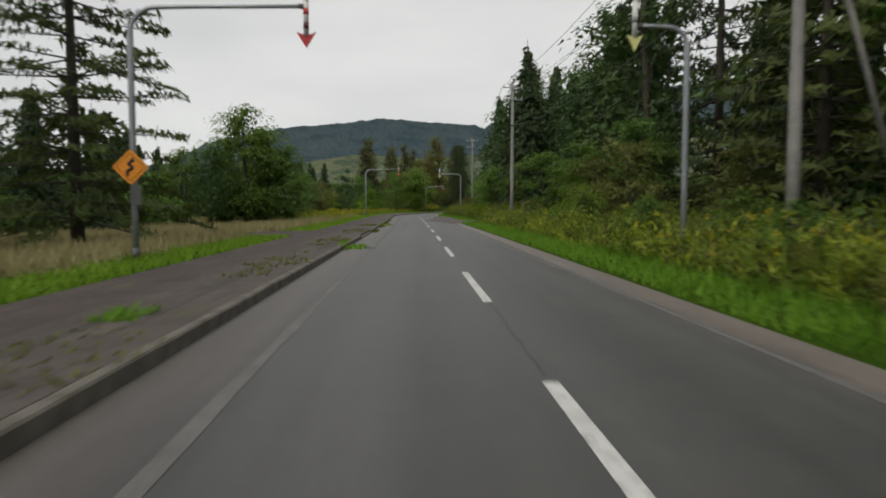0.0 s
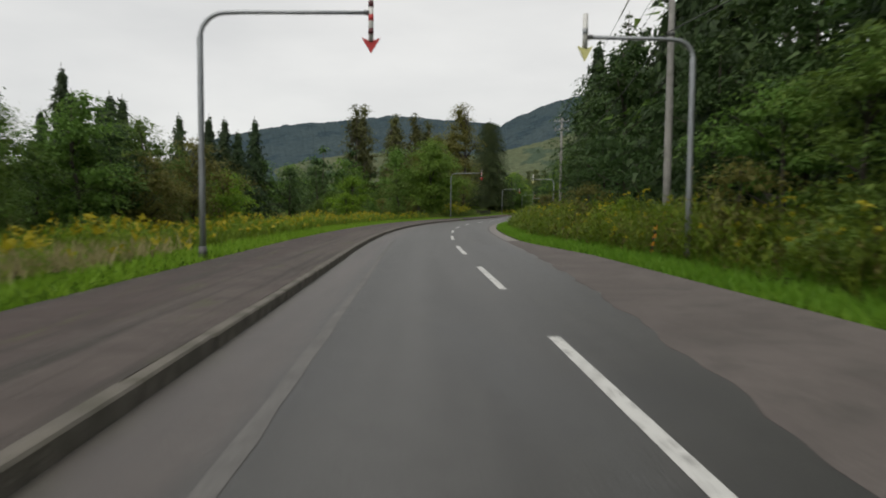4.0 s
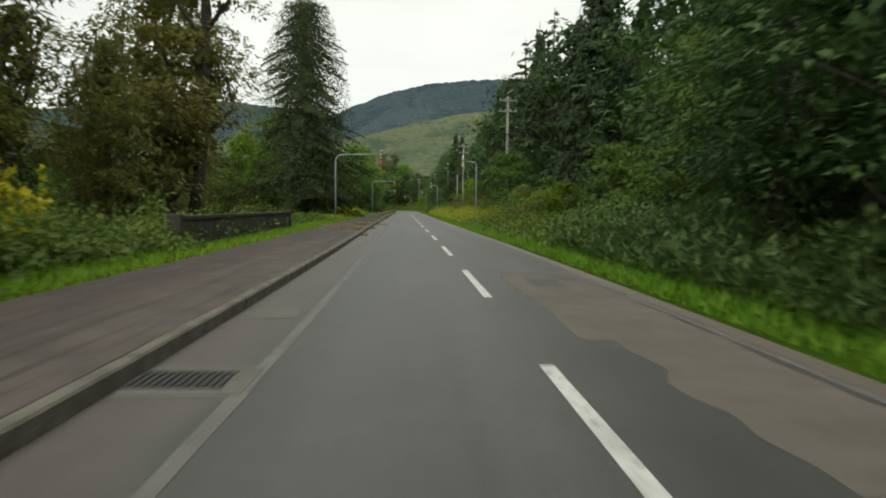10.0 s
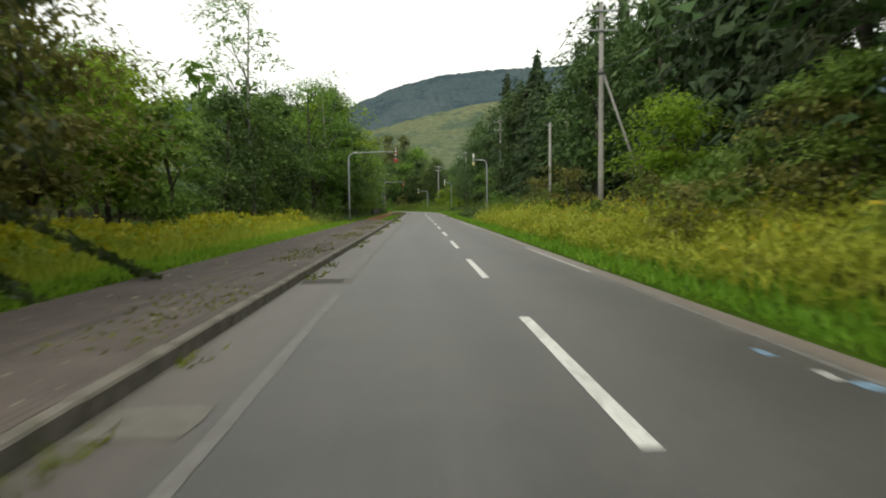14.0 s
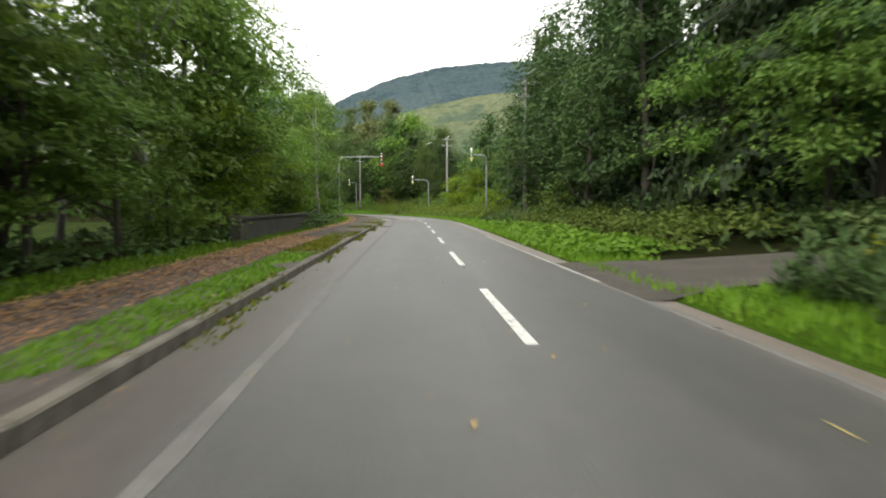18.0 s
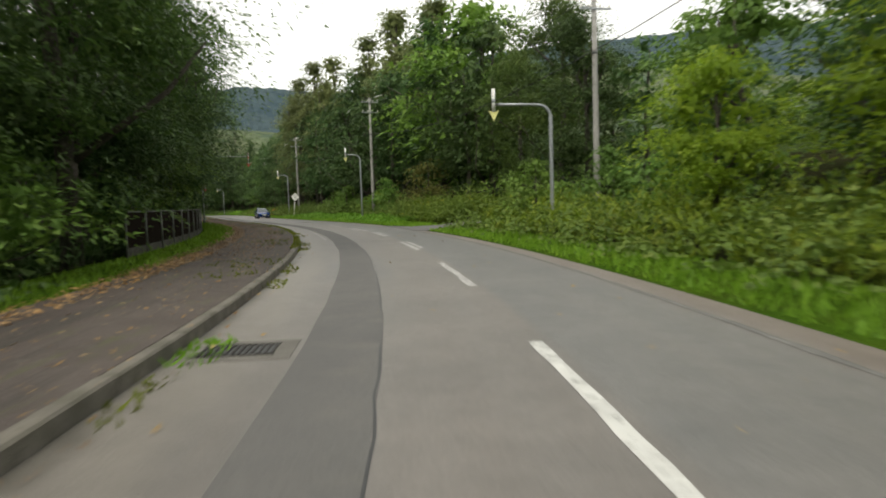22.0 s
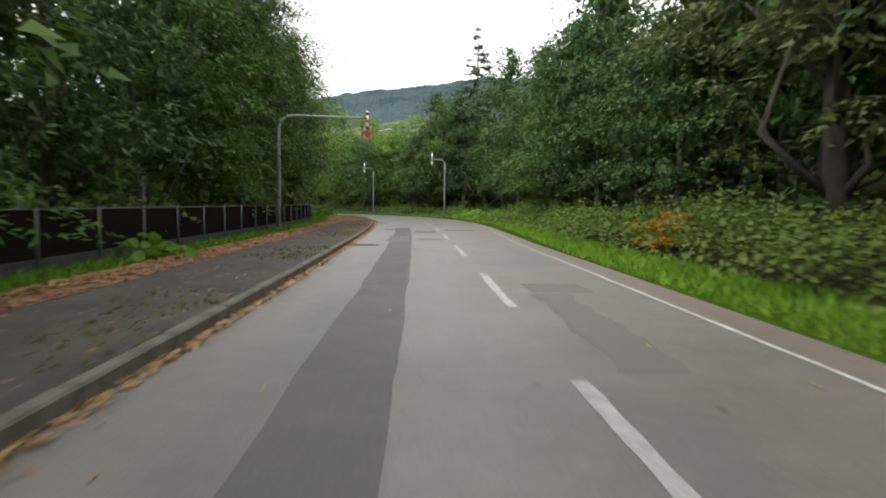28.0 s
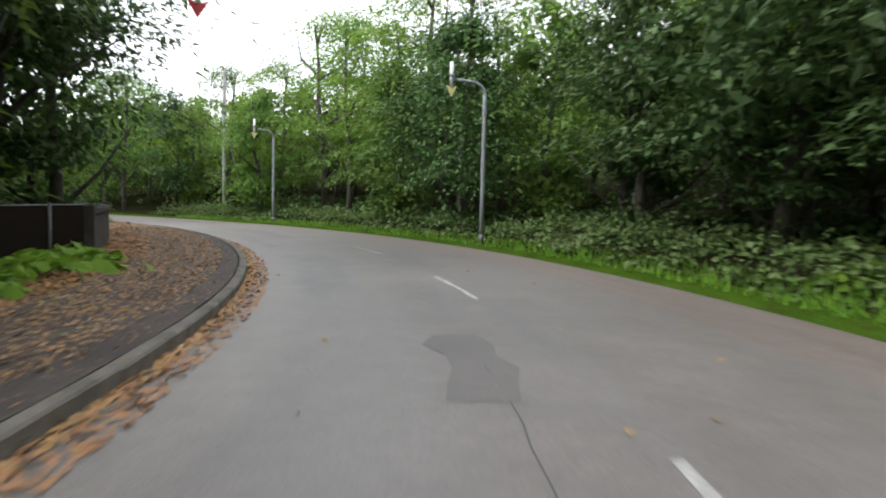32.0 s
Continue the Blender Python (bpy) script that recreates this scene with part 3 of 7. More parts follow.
def ground_z(s, d):
    s, d = np.asarray(s, float), np.asarray(d, float)
    right = np.interp(d, [4.4, 5.2, 6.4, 9, 14, 40, 90, 200], [-0.03, 0.06, 0.10, 0.35, 0.9, 5.0, 14.0, 30.0])
    far = np.interp(s, [380, 430], [0.0, 1.0])
    left = np.interp(-d, [5.7, 6.4, 8.2, 12, 20, 60, 200], [0.11, 0.10, 0.10, -0.1, -0.3, -0.4, -0.5])
    low = np.interp(-d, [5.7, 8.4, 10, 20, 60, 200], [0.11, 0.09, -0.2, -2.5, -5.0, -6.0])
    return np.where(d > 0, right, left * (1 - far) + low * far)


def at(s, d, dz=0.0, turn=0.0, lean=0.0):
    """A pose that stands on the ground at s, d; its y runs along the road."""
    x, y, h = on_road(s, d)
    return pose(float(x), float(y), float(ground_z(s, d)) + dz, lean, 0, math.degrees(h) + turn)


# ---- mesh helpers ----
def mesh_of(name, verts, faces, mats, uv=None, smooth=False):
    me = bpy.data.meshes.new(name)
    me.from_pydata([tuple(v) for v in np.asarray(verts, float).tolist()] if len(verts) else [], [], faces)
    for m in mats if isinstance(mats, (list, tuple)) else [mats]:
        me.materials.append(m)
    if uv is not None:
        lay = me.uv_layers.new(name="UVMap")
        idx = np.empty(len(me.loops), np.int32)
        me.loops.foreach_get("vertex_index", idx)
        lay.data.foreach_set("uv", np.asarray(uv, np.float32)[idx].ravel())
    if smooth:
        me.polygons.foreach_set("use_smooth", np.ones(len(me.polygons), bool))
    me.update()
    return me


def quads_mesh(name, verts, mats, kinds=None):
    """A mesh of loose blades or leaves from an (n, corners, 3) array."""
    n, k = verts.shape[:2]
    me = bpy.data.meshes.new(name)
    me.vertices.add(n * k)
    me.vertices.foreach_set("co", np.ascontiguousarray(verts, np.float32).ravel())
    me.loops.add(n * k)
    me.loops.foreach_set("vertex_index", np.arange(n * k, dtype=np.int32))
    me.polygons.add(n)
    me.polygons.foreach_set("loop_start", np.arange(0, n * k, k, dtype=np.int32))
    for m in mats if isinstance(mats, (list, tuple)) else [mats]:
        me.materials.append(m)
    if kinds is not None:
        me.polygons.foreach_set("material_index", np.asarray(kinds, np.int32))
    me.update(calc_edges=True)
    return me


def part(name, me, parent=None, label="", m=None):
    """Links a mesh (or a bmesh with its material, as a pair) as one object under its parent."""
    if isinstance(me, tuple):
        bm, mat = me
        me = bpy.data.meshes.new(name)
        bm.to_mesh(me)
        bm.free()
        me.materials.append(mat)
    ob = new(name, me)
    if parent is not None:
        ob.parent = parent
    if m is not None:
        ob.matrix_basis = m
    if label:
        ob["label"] = label
    return ob


def box(sx, sy, sz, m=None, bevel=0.0):
    bm = bmesh.new()
    bmesh.ops.create_cube(bm, size=1.0, matrix=(m or Matrix()) @ Matrix.Diagonal((sx, sy, sz, 1)))
    if bevel:
        bmesh.ops.bevel(bm, geom=bm.edges[:], offset=bevel, segments=1, affect="EDGES")
    return bm


def tube(points, radii, sides=8, cap=True):
    """Verts and faces of a round bar through points."""
    pts = np.asarray(points, float)
    rad = np.broadcast_to(np.asarray(radii, float), (len(pts),))
    tan = np.gradient(pts, axis=0)
    tan /= np.linalg.norm(tan, axis=1, keepdims=True) + 1e-9
    ref = np.eye(3)[abs(tan).max(0).argmin()]
    u = np.cross(tan, ref)
    u /= np.linalg.norm(u, axis=1, keepdims=True) + 1e-9
    v = np.cross(tan, u)
    a = np.linspace(0, 2 * np.pi, sides, endpoint=False)
    ring = pts[:, None] + rad[:, None, None] * (np.cos(a)[None, :, None] * u[:, None] + np.sin(a)[None, :, None] * v[:, None])
    verts = ring.reshape(-1, 3)
    faces = []
    for i in range(len(pts) - 1):
        for j in range(sides):
            k = (j + 1) % sides
            faces.append((i * sides + j, i * sides + k, (i + 1) * sides + k, (i + 1) * sides + j))
    if cap:
        faces += [tuple(range(sides))[::-1], tuple((len(pts) - 1) * sides + j for j in range(sides))]
    return verts, faces


def tube_mesh(name, points, radii, mat, sides=8):
    v, f = tube(points, radii, sides)
    return mesh_of(name, v, f, mat, smooth=True)


def joined(name, pieces, mats, kinds=None, smooth=False):
    vs, fs, ks, n = [], [], [], 0
    for i, (v, f) in enumerate(pieces):
        vs.append(np.asarray(v, float))
        fs += [tuple(j + n for j in face) for face in f]
        ks += [kinds[i] if kinds else 0] * len(f)
        n += len(v)
    me = mesh_of(name, np.concatenate(vs), fs, mats, smooth=smooth)
    if kinds:
        me.polygons.foreach_set("material_index", np.asarray(ks, np.int32))
    return me


def loft(name, s0, s1, profile, mat, step=2.0, sink=0.0):
    """A strip along the road: profile is a list of (d, z) from left to right; d or z may be a function of s."""
    ss = np.linspace(s0, s1, max(2, int(round((s1 - s0) / step)) + 1))
    cols = []
    for d, z in profile:
        dd = np.array([d(s) for s in ss]) if callable(d) else np.full(len(ss), float(d))
        zz = np.array([z(s) for s in ss]) if callable(z) else np.full(len(ss), float(z))
        x, y, h = on_road(ss, dd)
        cols.append((np.stack([x, y, zz], 1), np.stack([ss, dd], 1)))
    n = len(cols)
    verts = np.stack([c[0] for c in cols], 1).reshape(-1, 3)
    uv = np.stack([c[1] for c in cols], 1).reshape(-1, 2)
    faces = [(i * n + j, i * n + j + 1, (i + 1) * n + j + 1, (i + 1) * n + j) for i in range(len(ss) - 1) for j in range(n - 1)]
    return mesh_of(name, verts, faces, mat, uv)


# ---- ground, road, sidewalk ----
def build_ground():
    gx = np.unique(np.r_[np.linspace(-2600, -160, 26), np.arange(-160, 171, 4.0), np.linspace(171, 2600, 26)])
    gy = np.unique(np.r_[np.linspace(-1500, -130, 14), np.arange(-130, 701, 4.0), np.linspace(701, 2900, 22)])
    xx, yy = np.meshgrid(gx, gy)
    flat = np.stack([xx.ravel(), yy.ravel()], 1)
    s, d = np.empty(len(flat)), np.empty(len(flat))
    rs, rx, ry, rh = R_S[::4], R_X[::4], R_Y[::4], R_H[::4]
    for i in range(0, len(flat), 4000):
        q = flat[i:i + 4000]
        k = ((q[:, :1] - rx) ** 2 + (q[:, 1:] - ry) ** 2).argmin(1)
        s[i:i + 4000] = rs[k]
        dx, dy = q[:, 0] - rx[k], q[:, 1] - ry[k]
        side = np.cos(rh[k]) * dx + np.sin(rh[k]) * dy
        d[i:i + 4000] = np.hypot(dx, dy) * np.where(side < 0, -1, 1)
    z = ground_z(s, d)
    z = np.where((d > -13) & (d < 14), z - 0.45, z)
    z = np.where(np.hypot(flat[:, 0], flat[:, 1] - 300) > 700, np.minimum(z, 12), z)
    nx = len(gx)
    faces = [(j * nx + i, j * nx + i + 1, (j + 1) * nx + i + 1, (j + 1) * nx + i) for j in range(len(gy) - 1) for i in range(nx - 1)]
    me = mesh_of("ground", np.c_[flat, z], faces, [SOIL, MEADOW, WOODED], smooth=True)
    cs, cd = s.reshape(xx.shape)[:-1, :-1].ravel(), d.reshape(xx.shape)[:-1, :-1].ravel()
    me.polygons.foreach_set("material_index", np.where((cd < -6) & (cs < 330 + 0.25 * (cd + 6)), 1, np.where(abs(cd) > 36, 2, 0)).astype(np.int32))
    tagged(new("ground", me), "forest floor and meadow ground beside the road", "ground", kind="structure")


build_ground()
def widen(s):
    return float(np.interp(s, [545, 556, 563, 572, 590], [0, 0.35, 0.7, 1.0, 1.0]))


road = tagged(new("road", loft("road", -110, 700, [(-2.72, -0.3), (-2.71, 0.0), (-1.5, 0.004), (0.0, 0.01), (1.3, 0.014), (2.6, 0.01), (3.8, 0.004), (lambda s: 4.55 + widen(s), -0.01), (lambda s: 4.7 + widen(s), -0.3)], ASPHALT)),
              "two-lane grey asphalt road with worn markings", "road", kind="structure")
sidewalk = tagged(new("sidewalk", loft("sidewalk", -110, 700, [(-6.1, -0.2), (-5.95, 0.13), (-4.4, 0.15), (-2.93, 0.14), (-2.92, -0.2)], SIDEWALK)),
                  "dark worn asphalt sidewalk with moss and leaves", "sidewalk", kind="structure")
verge_left = tagged(new("verge_left", loft("verge_left", -110, 700, [(-14.5, lambda s: ground_z(s, -14.5) - 0.4)] + [(d, (lambda d: lambda s: ground_z(s, d))(d)) for d in (-13.4, -10.5, -8.2, -6.9, -6.0)] + [(-5.94, 0.0)], [VERGE])),
                    "grass verge beyond the sidewalk", "verge", kind="structure")
verge_right = tagged(new("verge_right", loft("verge_right", -110, 700, [(lambda s: 4.50 + widen(s), -0.2), (lambda s: 4.52 + widen(s), -0.008), (lambda s: 5.2 + widen(s), 0.06)] + [(d, (lambda d: lambda s: ground_z(s, d))(d)) for d in (6.5, 9, 11.5, 14.2)] + [(15.2, lambda s: ground_z(s, 15.2) - 0.4)], [VERGE])),
                     "bright green grass verge along the road", "verge", kind="structure")
for v_ob, cols, outer in ((verge_left, 6, (0, 1, 2)), (verge_right, 7, (3, 4, 5, 6))):
    v_ob.data.materials.append(SOIL)
    idx = np.arange(len(v_ob.data.polygons)) % cols
    v_ob.data.polygons.foreach_set("material_index", np.isin(idx, outer).astype(np.int32))
# side openings
tagged(new("driveway", loft("driveway", 33.4, 40.6, [(-9.5, 0.0), (-9.2, 0.10), (-7.5, 0.125), (-6.05, 0.14), (-5.9, 0.1)], SIDEWALK, 1.0)), "paved driveway that crosses the sidewalk", "driveway", kind="structure")
def opening(name, label, s0, s1, points, mat):
    """A side opening that widens and narrows along the road and lies on the verge's slope."""
    def out(k):
        return lambda q: 4.42 + k * float(np.interp(q, [a for a, b in points], [b for a, b in points]))

    def lie(k):
        return lambda q: max(float(ground_z(q, out(k)(q))), -0.004) + 0.03
    prof = [(3.72, 0.0075), (4.0, 0.009)] + [(out(k), lie(k)) for k in (0.06, 0.14, 0.28, 0.45, 0.65, 0.82, 1.0)]
    tagged(new(name, loft(name, s0, s1, prof, mat, 0.4)), label, "road" if mat is PATCH_OLD else "track", kind="structure")


DUST = rough_mat("dusty_red_brown_asphalt", (0.096, 0.082, 0.076), (0.128, 0.110, 0.102), (0.076, 0.068, 0.062), 0.5, 40, 0.9)
opening("gravel_apron", "dusty gravel turnout where a track leaves the road", 62.6, 110, [(62.6, 0.02), (64, 1.6), (65.5, 4.4), (69.0, 4.2), (69.6, 3.1), (70.3, 2.3), (71.7, 1.4), (73.5, 0.95), (77.3, 0.8), (86, 0.95), (99, 0.85), (110, 0.02)], DUST)
opening("dirt_turnout", "dark dirt turnout between the weeds", 355.2, 362.4, [(355.2, 0.02), (356.0, 1.2), (357.0, 4.5), (360.4, 5.0), (361.5, 2.2), (362.4, 0.02)], DIRT)
opening("side_road", "side road opening that leaves the main road", 453, 463, [(453.0, 0.02), (454.2, 1.3), (455.2, 5.5), (456.9, 6.0), (457.5, 2.4), (458.0, 1.3), (458.8, 0.65), (460.4, 0.3), (463.0, 0.02)], PATCH_OLD)


def road_z(d):
    return float(np.interp(d, [-2.71, -1.5, 0, 1.3, 2.6, 3.8, 4.55], [0, 0.004, 0.01, 0.014, 0.01, 0.004, -0.01]))


# ---- road markings and repairs: parts of the road ----
def strip(name, s0, s1, d0, d1, mat, lift=0.005, parent=None, label="", rough_edge=0.0, step=2.5, seed=0, wide=False):
    r = random.Random(seed + int(s0 * 10))
    narrow, sway = abs(d1 - d0) < 0.06, {}

    def edge(d, k):
        def f(s):
            shift = r.uniform(-rough_edge, rough_edge) if rough_edge else 0.0
            if narrow:
                shift = sway.setdefault(round(float(s), 3), shift)
            return d + shift + (1.4 * widen(s) if wide else 0)
        return f
    prof = [(edge(d0, 0), road_z(d0) + lift)]
    n = max(1, int(abs(d1 - d0) / 0.9))
    for i in range(1, n):
        d = d0 + (d1 - d0) * i / n
        prof.append((d, road_z(d) + lift))
    prof.append((edge(d1, 1), road_z(d1) + lift))
    return part(name, loft(name, s0, s1, prof, mat, step), parent or road, label)


DASH_END = [5.8 + 10 * k for k in range(-3, 8)] + [85.6, 95.4, 105.2, 115.6, 125.1, 135.3, 145.9, 156.6] + [167.3 + 9.98 * k for k in range(21)]
DASH_LATE = [377, 387.1, 396.2, 406, 415.1, 424.2, 434, 443.7, 453.6, 461, 470.4, 479.7, 489, 500.4, 514.2, 523.7, 532.8, 542.5, 552, 561, 570.3, 579.4, 587.3, 597.5, 607, 617]
for e in DASH_END:
    off = float(np.interp(e, [146, 157, 167, 178], [0, 0.1, 0.33, 0]))
    strip("centre_dash", e - 5, e, 1.23 + off, 1.38 + off, PAINT, 0.005)
for e in DASH_LATE:
    worn = e > 428
    off = float(np.interp(e, [444, 454, 461, 480, 489, 542, 552, 561, 570, 580], [0, 0.1, 0.2, 0.08, 0, -0.14, -0.16, -0.12, -0.08, 0])) - (0.22 if e == 597.5 else 0.1 if e == 587.3 else 0.0)
    strip("centre_dash", e - (4.9 if e < 590 else 3.4), e, 1.23 + off, (1.38 if e < 565 else 1.33) + off, PAINT_WORN if worn else PAINT, 0.005, rough_edge=0.02 if worn else 0.01, step=0.5)
# second, older set of dashes where the road was repainted
for e, d0 in ((443.7, 1.50), (453.6, 1.60), (461.0, 1.12)):
    strip("old_centre_dash", e - 3.9, e, d0, d0 + 0.11, PAINT_WORN, 0.005, rough_edge=0.02, step=0.4)
dust_in = lambda s: float(np.interp(s, [58, 62, 64, 66, 68, 70, 73, 77, 86, 92, 99, 110], [4.0, 3.5, 3.2, 2.95, 2.7, 2.1, 1.72, 1.75, 2.6, 3.1, 3.5, 4.0])) + 0.06 * math.sin(s * 1.9) + 0.04 * math.sin(s * 4.7)
part("dust_band", loft("dust_band", 58, 110, [(dust_in, lambda s: road_z(dust_in(s)) + 0.003), (lambda s: (dust_in(s) + 4.1) / 2, lambda s: road_z((dust_in(s) + 4.1) / 2) + 0.0035), (4.1, road_z(4.1) + 0.003)], DUST, 0.5), road, "reddish dust over the far lane")
for s0, s1 in ((-60, 62), (108, 150)):
    strip("edge_line", s0, s1, 3.70, 3.82, PAINT_OLD, 0.004)
for s0, s1 in ((150, 172), (243, 262), (283, 292), (312, 330), (358, 379), (509, 573)):
    strip("edge_line", s0, s1, 3.72, 3.81, PAINT_WORN, 0.005, rough_edge=0.012, step=0.7, wide=True)
strip("edge_line", 573, 590, 3.70, 3.79, PAINT_WORN, 0.005, rough_edge=0.02, step=0.7, wide=True)
for s0, s1 in ((172, 243), (262, 283), (292, 312), (330, 358), (379, 452), (468, 509)):
    strip("edge_line", s0, s1, 3.70, 3.82, PAINT_OLD, 0.004, rough_edge=0.02, step=0.7)
for s0, s1 in ((-40, 60), (62, 110), (160, 196), (196, 340), (340, 416)):
    strip("old_edge_line", s0, s1, -1.59, -1.45, PAINT_FADED if s0 == 196 else PAINT_OLD, 0.004, rough_edge=0.02, step=0.8)
strip("edge_line", 448, 476, -1.51, -1.44, PAINT_WORN, 0.005, rough_edge=0.01, step=0.7)
strip("old_edge_line", 476, 482.5, -1.51, -1.44, PAINT_FADED, 0.005, rough_edge=0.01, step=0.7)
strip("edge_line", 482.5, 485.2, -1.52, -1.43, PAINT_WORN, 0.005)
for s0, s1 in ((573.6, 574.8), (576.8, 580.2)):
    strip("edge_line", s0, s1, -1.86, -1.78, PAINT_WORN, 0.005, rough_edge=0.02, step=0.6)
for s0, s1, d0, d1 in ((475.3, 490.4, -1.22, -0.42), (545, 549.5, -1.4, -0.5), (480.2, 480.9, -2.5, -1.9)):
    strip("asphalt_patch", s0, s1, d0, d1, PATCH_MID if s0 < 479 else PATCH_SOFT, 0.0048, label="dark asphalt patch", rough_edge=0.08, step=0.4)
for s0, s1, d0, d1 in ((576.2, 577.1, -0.35, 0.4), (546, 547.2, -0.2, 0.9), (553, 556, -0.2, 0.9)):
    strip("asphalt_patch", s0, s1, d0, d1, PATCH_SOFT, 0.0045, label="dull asphalt patch", rough_edge=0.07, step=0.4)
for s0, s1, d0, d1 in ((556.3, 557.9, -1.9, -0.5), (555.9, 557.4, 1.5, 3.2)):
    strip("asphalt_patch", s0, s1, d0, d1, PATCH_OLD, 0.0048, label="dull asphalt patch", rough_edge=0.1, step=0.4)
strip("asphalt_patch", 588.5, 591.2, -0.1, 0.55, PATCH_SOFT, 0.0045, label="dull asphalt patch", rough_edge=0.12, step=0.5)
strip("resurfaced_strip", 417.3, 560, -1.25, -0.38, PATCH_OLD, 0.0035, label="darker lengthwise asphalt repair strip", rough_edge=0.03, step=1.5)
for s0, s1, d0, d1 in ((203.9, 205.4, 2.3, 3.0), (205.0, 206.2, 2.9, 3.5), (481.4, 483.8, 1.5, 2.4), (524, 529.5, 1.7, 2.4),
                       (529.6, 530.9, 1.8, 2.9), (566, 567.4, 1.5, 2.2)):
    strip("asphalt_patch", s0, s1, d0, d1, PATCH_DARK if s0 < 430 else PATCH_OLD if s0 < 500 else PATCH_SOFT, 0.0045, label="dark asphalt patch", rough_edge=0.07, step=0.4)
for s0, s1, d0 in ((6, 12.5, 1.30), (16, 22.5, 1.30), (70, 77, -0.28), (116, 121, 1.3), (575, 590, 0.35), (560, 578, -0.2)):
    strip("crack", s0, s1, d0, d0 + 0.016, PATCH_DARK if s0 > 430 else BLACK, 0.0042, label="dark tar-filled crack", rough_edge=0.04, step=0.5)
for k in range(17):
    strip("crack", 419 + k * 8, 424.5 + k * 8, -0.405, -0.380, BLACK, 0.0044, label="thin dark crack along the repair strip", rough_edge=0.02, step=0.5)
for s0, s1, d0 in ((462, 470, 1.62), (471, 478, 1.68), (478.5, 486, 1.60), (493, 503, 1.9)):
    strip("crack", s0, s1, d0, d0 + 0.013, BLACK, 0.0044, label="thin dark crack", rough_edge=0.05, step=0.4)
for s0, s1, d0, d1 in ((194.2, 198.5, 2.25, 3.66), (198.5, 206.8, 1.95, 3.66)):
    strip("worn_patch", s0, s1, d0, d1, PATCH_TAN, 0.004, label="worn tan stretch of asphalt", rough_edge=0.1, step=0.5)
strip("survey_mark", 348.8, 349.15, 2.88, 2.92, plain_mat("yellow_survey_paint", (0.27, 0.22, 0.09), 0.6), 0.006, label="short yellow painted line")
# survey marks painted across the lane: short bars
for s0, d0, n in ((440.4, 0.35, 1), (440.6, 0.75, 5), (337.2, 2.0, 3), (483.9, 0.9, 2), (483.9, 1.75, 3), (513.5, 1.6, 4), (516.5, -0.15, 3), (556.9, 2.9, 4)):
    for i in range(n):
        strip("survey_mark", s0, s0 + 0.18, d0 + i * 0.12, d0 + i * 0.12 + 0.05, PAINT_WORN, 0.006, label="small worn white painted bar")
BLUE_PAINT = plain_mat("blue_survey_paint", (0.15, 0.24, 0.34), 0.6)
for s0, s1, d0, d1, paint in ((274.5, 274.85, 3.34, 3.44, BLUE_PAINT), (273.2, 273.5, 3.52, 3.68, BLUE_PAINT), (273.55, 273.9, 3.42, 3.54, PAINT_WORN)):
    strip("survey_mark", s0, s1, d0, d1, paint, 0.006, label="small painted survey patch", rough_edge=0.02, step=0.1)
for s0, d0 in ((368.9, -0.25), (180.2, 2.75), (254.7, -1.1)):
    strip("survey_mark", s0, s0 + 0.15, d0, d0 + 0.08, PAINT_WORN, 0.006, label="small white painted mark")


# ---- kerb stones and drains ----
kerb_meshes = []
for k in range(6):
    r = random.Random(k)
    bm = bmesh.new()
    bmesh.ops.create_cube(bm, size=1.0, matrix=pose(0, 0, -0.02) @ Matrix.Diagonal((0.19, 1.97, 0.36, 1)))
    for v in bm.verts:
        v.co.x += r.uniform(-0.008, 0.008) - (0.02 if v.co.z > 0 and v.co.x > 0 else 0)
        v.co.z += r.uniform(-0.008, 0.008)
    bmesh.ops.bevel(bm, geom=[e for e in bm.edges if all(v.co.z > 0 for v in e.verts)], offset=0.022, segments=1, affect="EDGES")
    me = bpy.data.meshes.new("kerb_stone")
    bm.to_mesh(me)
    bm.free()
    me.materials.append(CONCRETE)
    kerb_meshes.append(me)
kerb = tagged(new("kerb"), "weathered concrete kerb along the sidewalk", "kerb", kind="structure")
GAPS = ((33, 41), (112, 113))
for i, s in enumerate(np.arange(-20, 624, 2.0)):
    x, y, h = on_road(s, -2.815)
    drop = -0.10 if any(a < s < b for a, b in GAPS) else 0.0
    part("kerb_stone", kerb_meshes[i % 6], kerb, m=pose(float(x), float(y), drop, 0, 0, math.degrees(h)))


def drain(s, d, lid=False):
    root = tagged(new("road_drain"), "square cast iron drain grate in concrete frame", "drain", "drains along the kerb")
    root.matrix_basis = pose(*[float(v) for v in on_road(s, d)[:2]], road_z(d), 0, 0, math.degrees(float(on_road(s, d)[2])))
    part("concrete_frame", (box(1.02, 0.95, 0.02, pose(0.1, 0, 0.001), 0.006), DULL_CONC), root)
    # Flat black plate painted in place of the shaded hole under the bars.
    part("pit", (box(0.80, 0.50, 0.006, pose(0, 0, 0.010)), BLACK), root, "black plate standing for the shaded pit below the grate")
    for i in range(12):
        part("grate_bar", (box(0.026, 0.50, 0.014, pose(-0.385 + i * 0.07, 0, 0.016)), IRON), root)
    for y in (-0.26, 0.26):
        part("grate_edge", (box(0.84, 0.03, 0.016, pose(0, y, 0.016)), IRON), root)


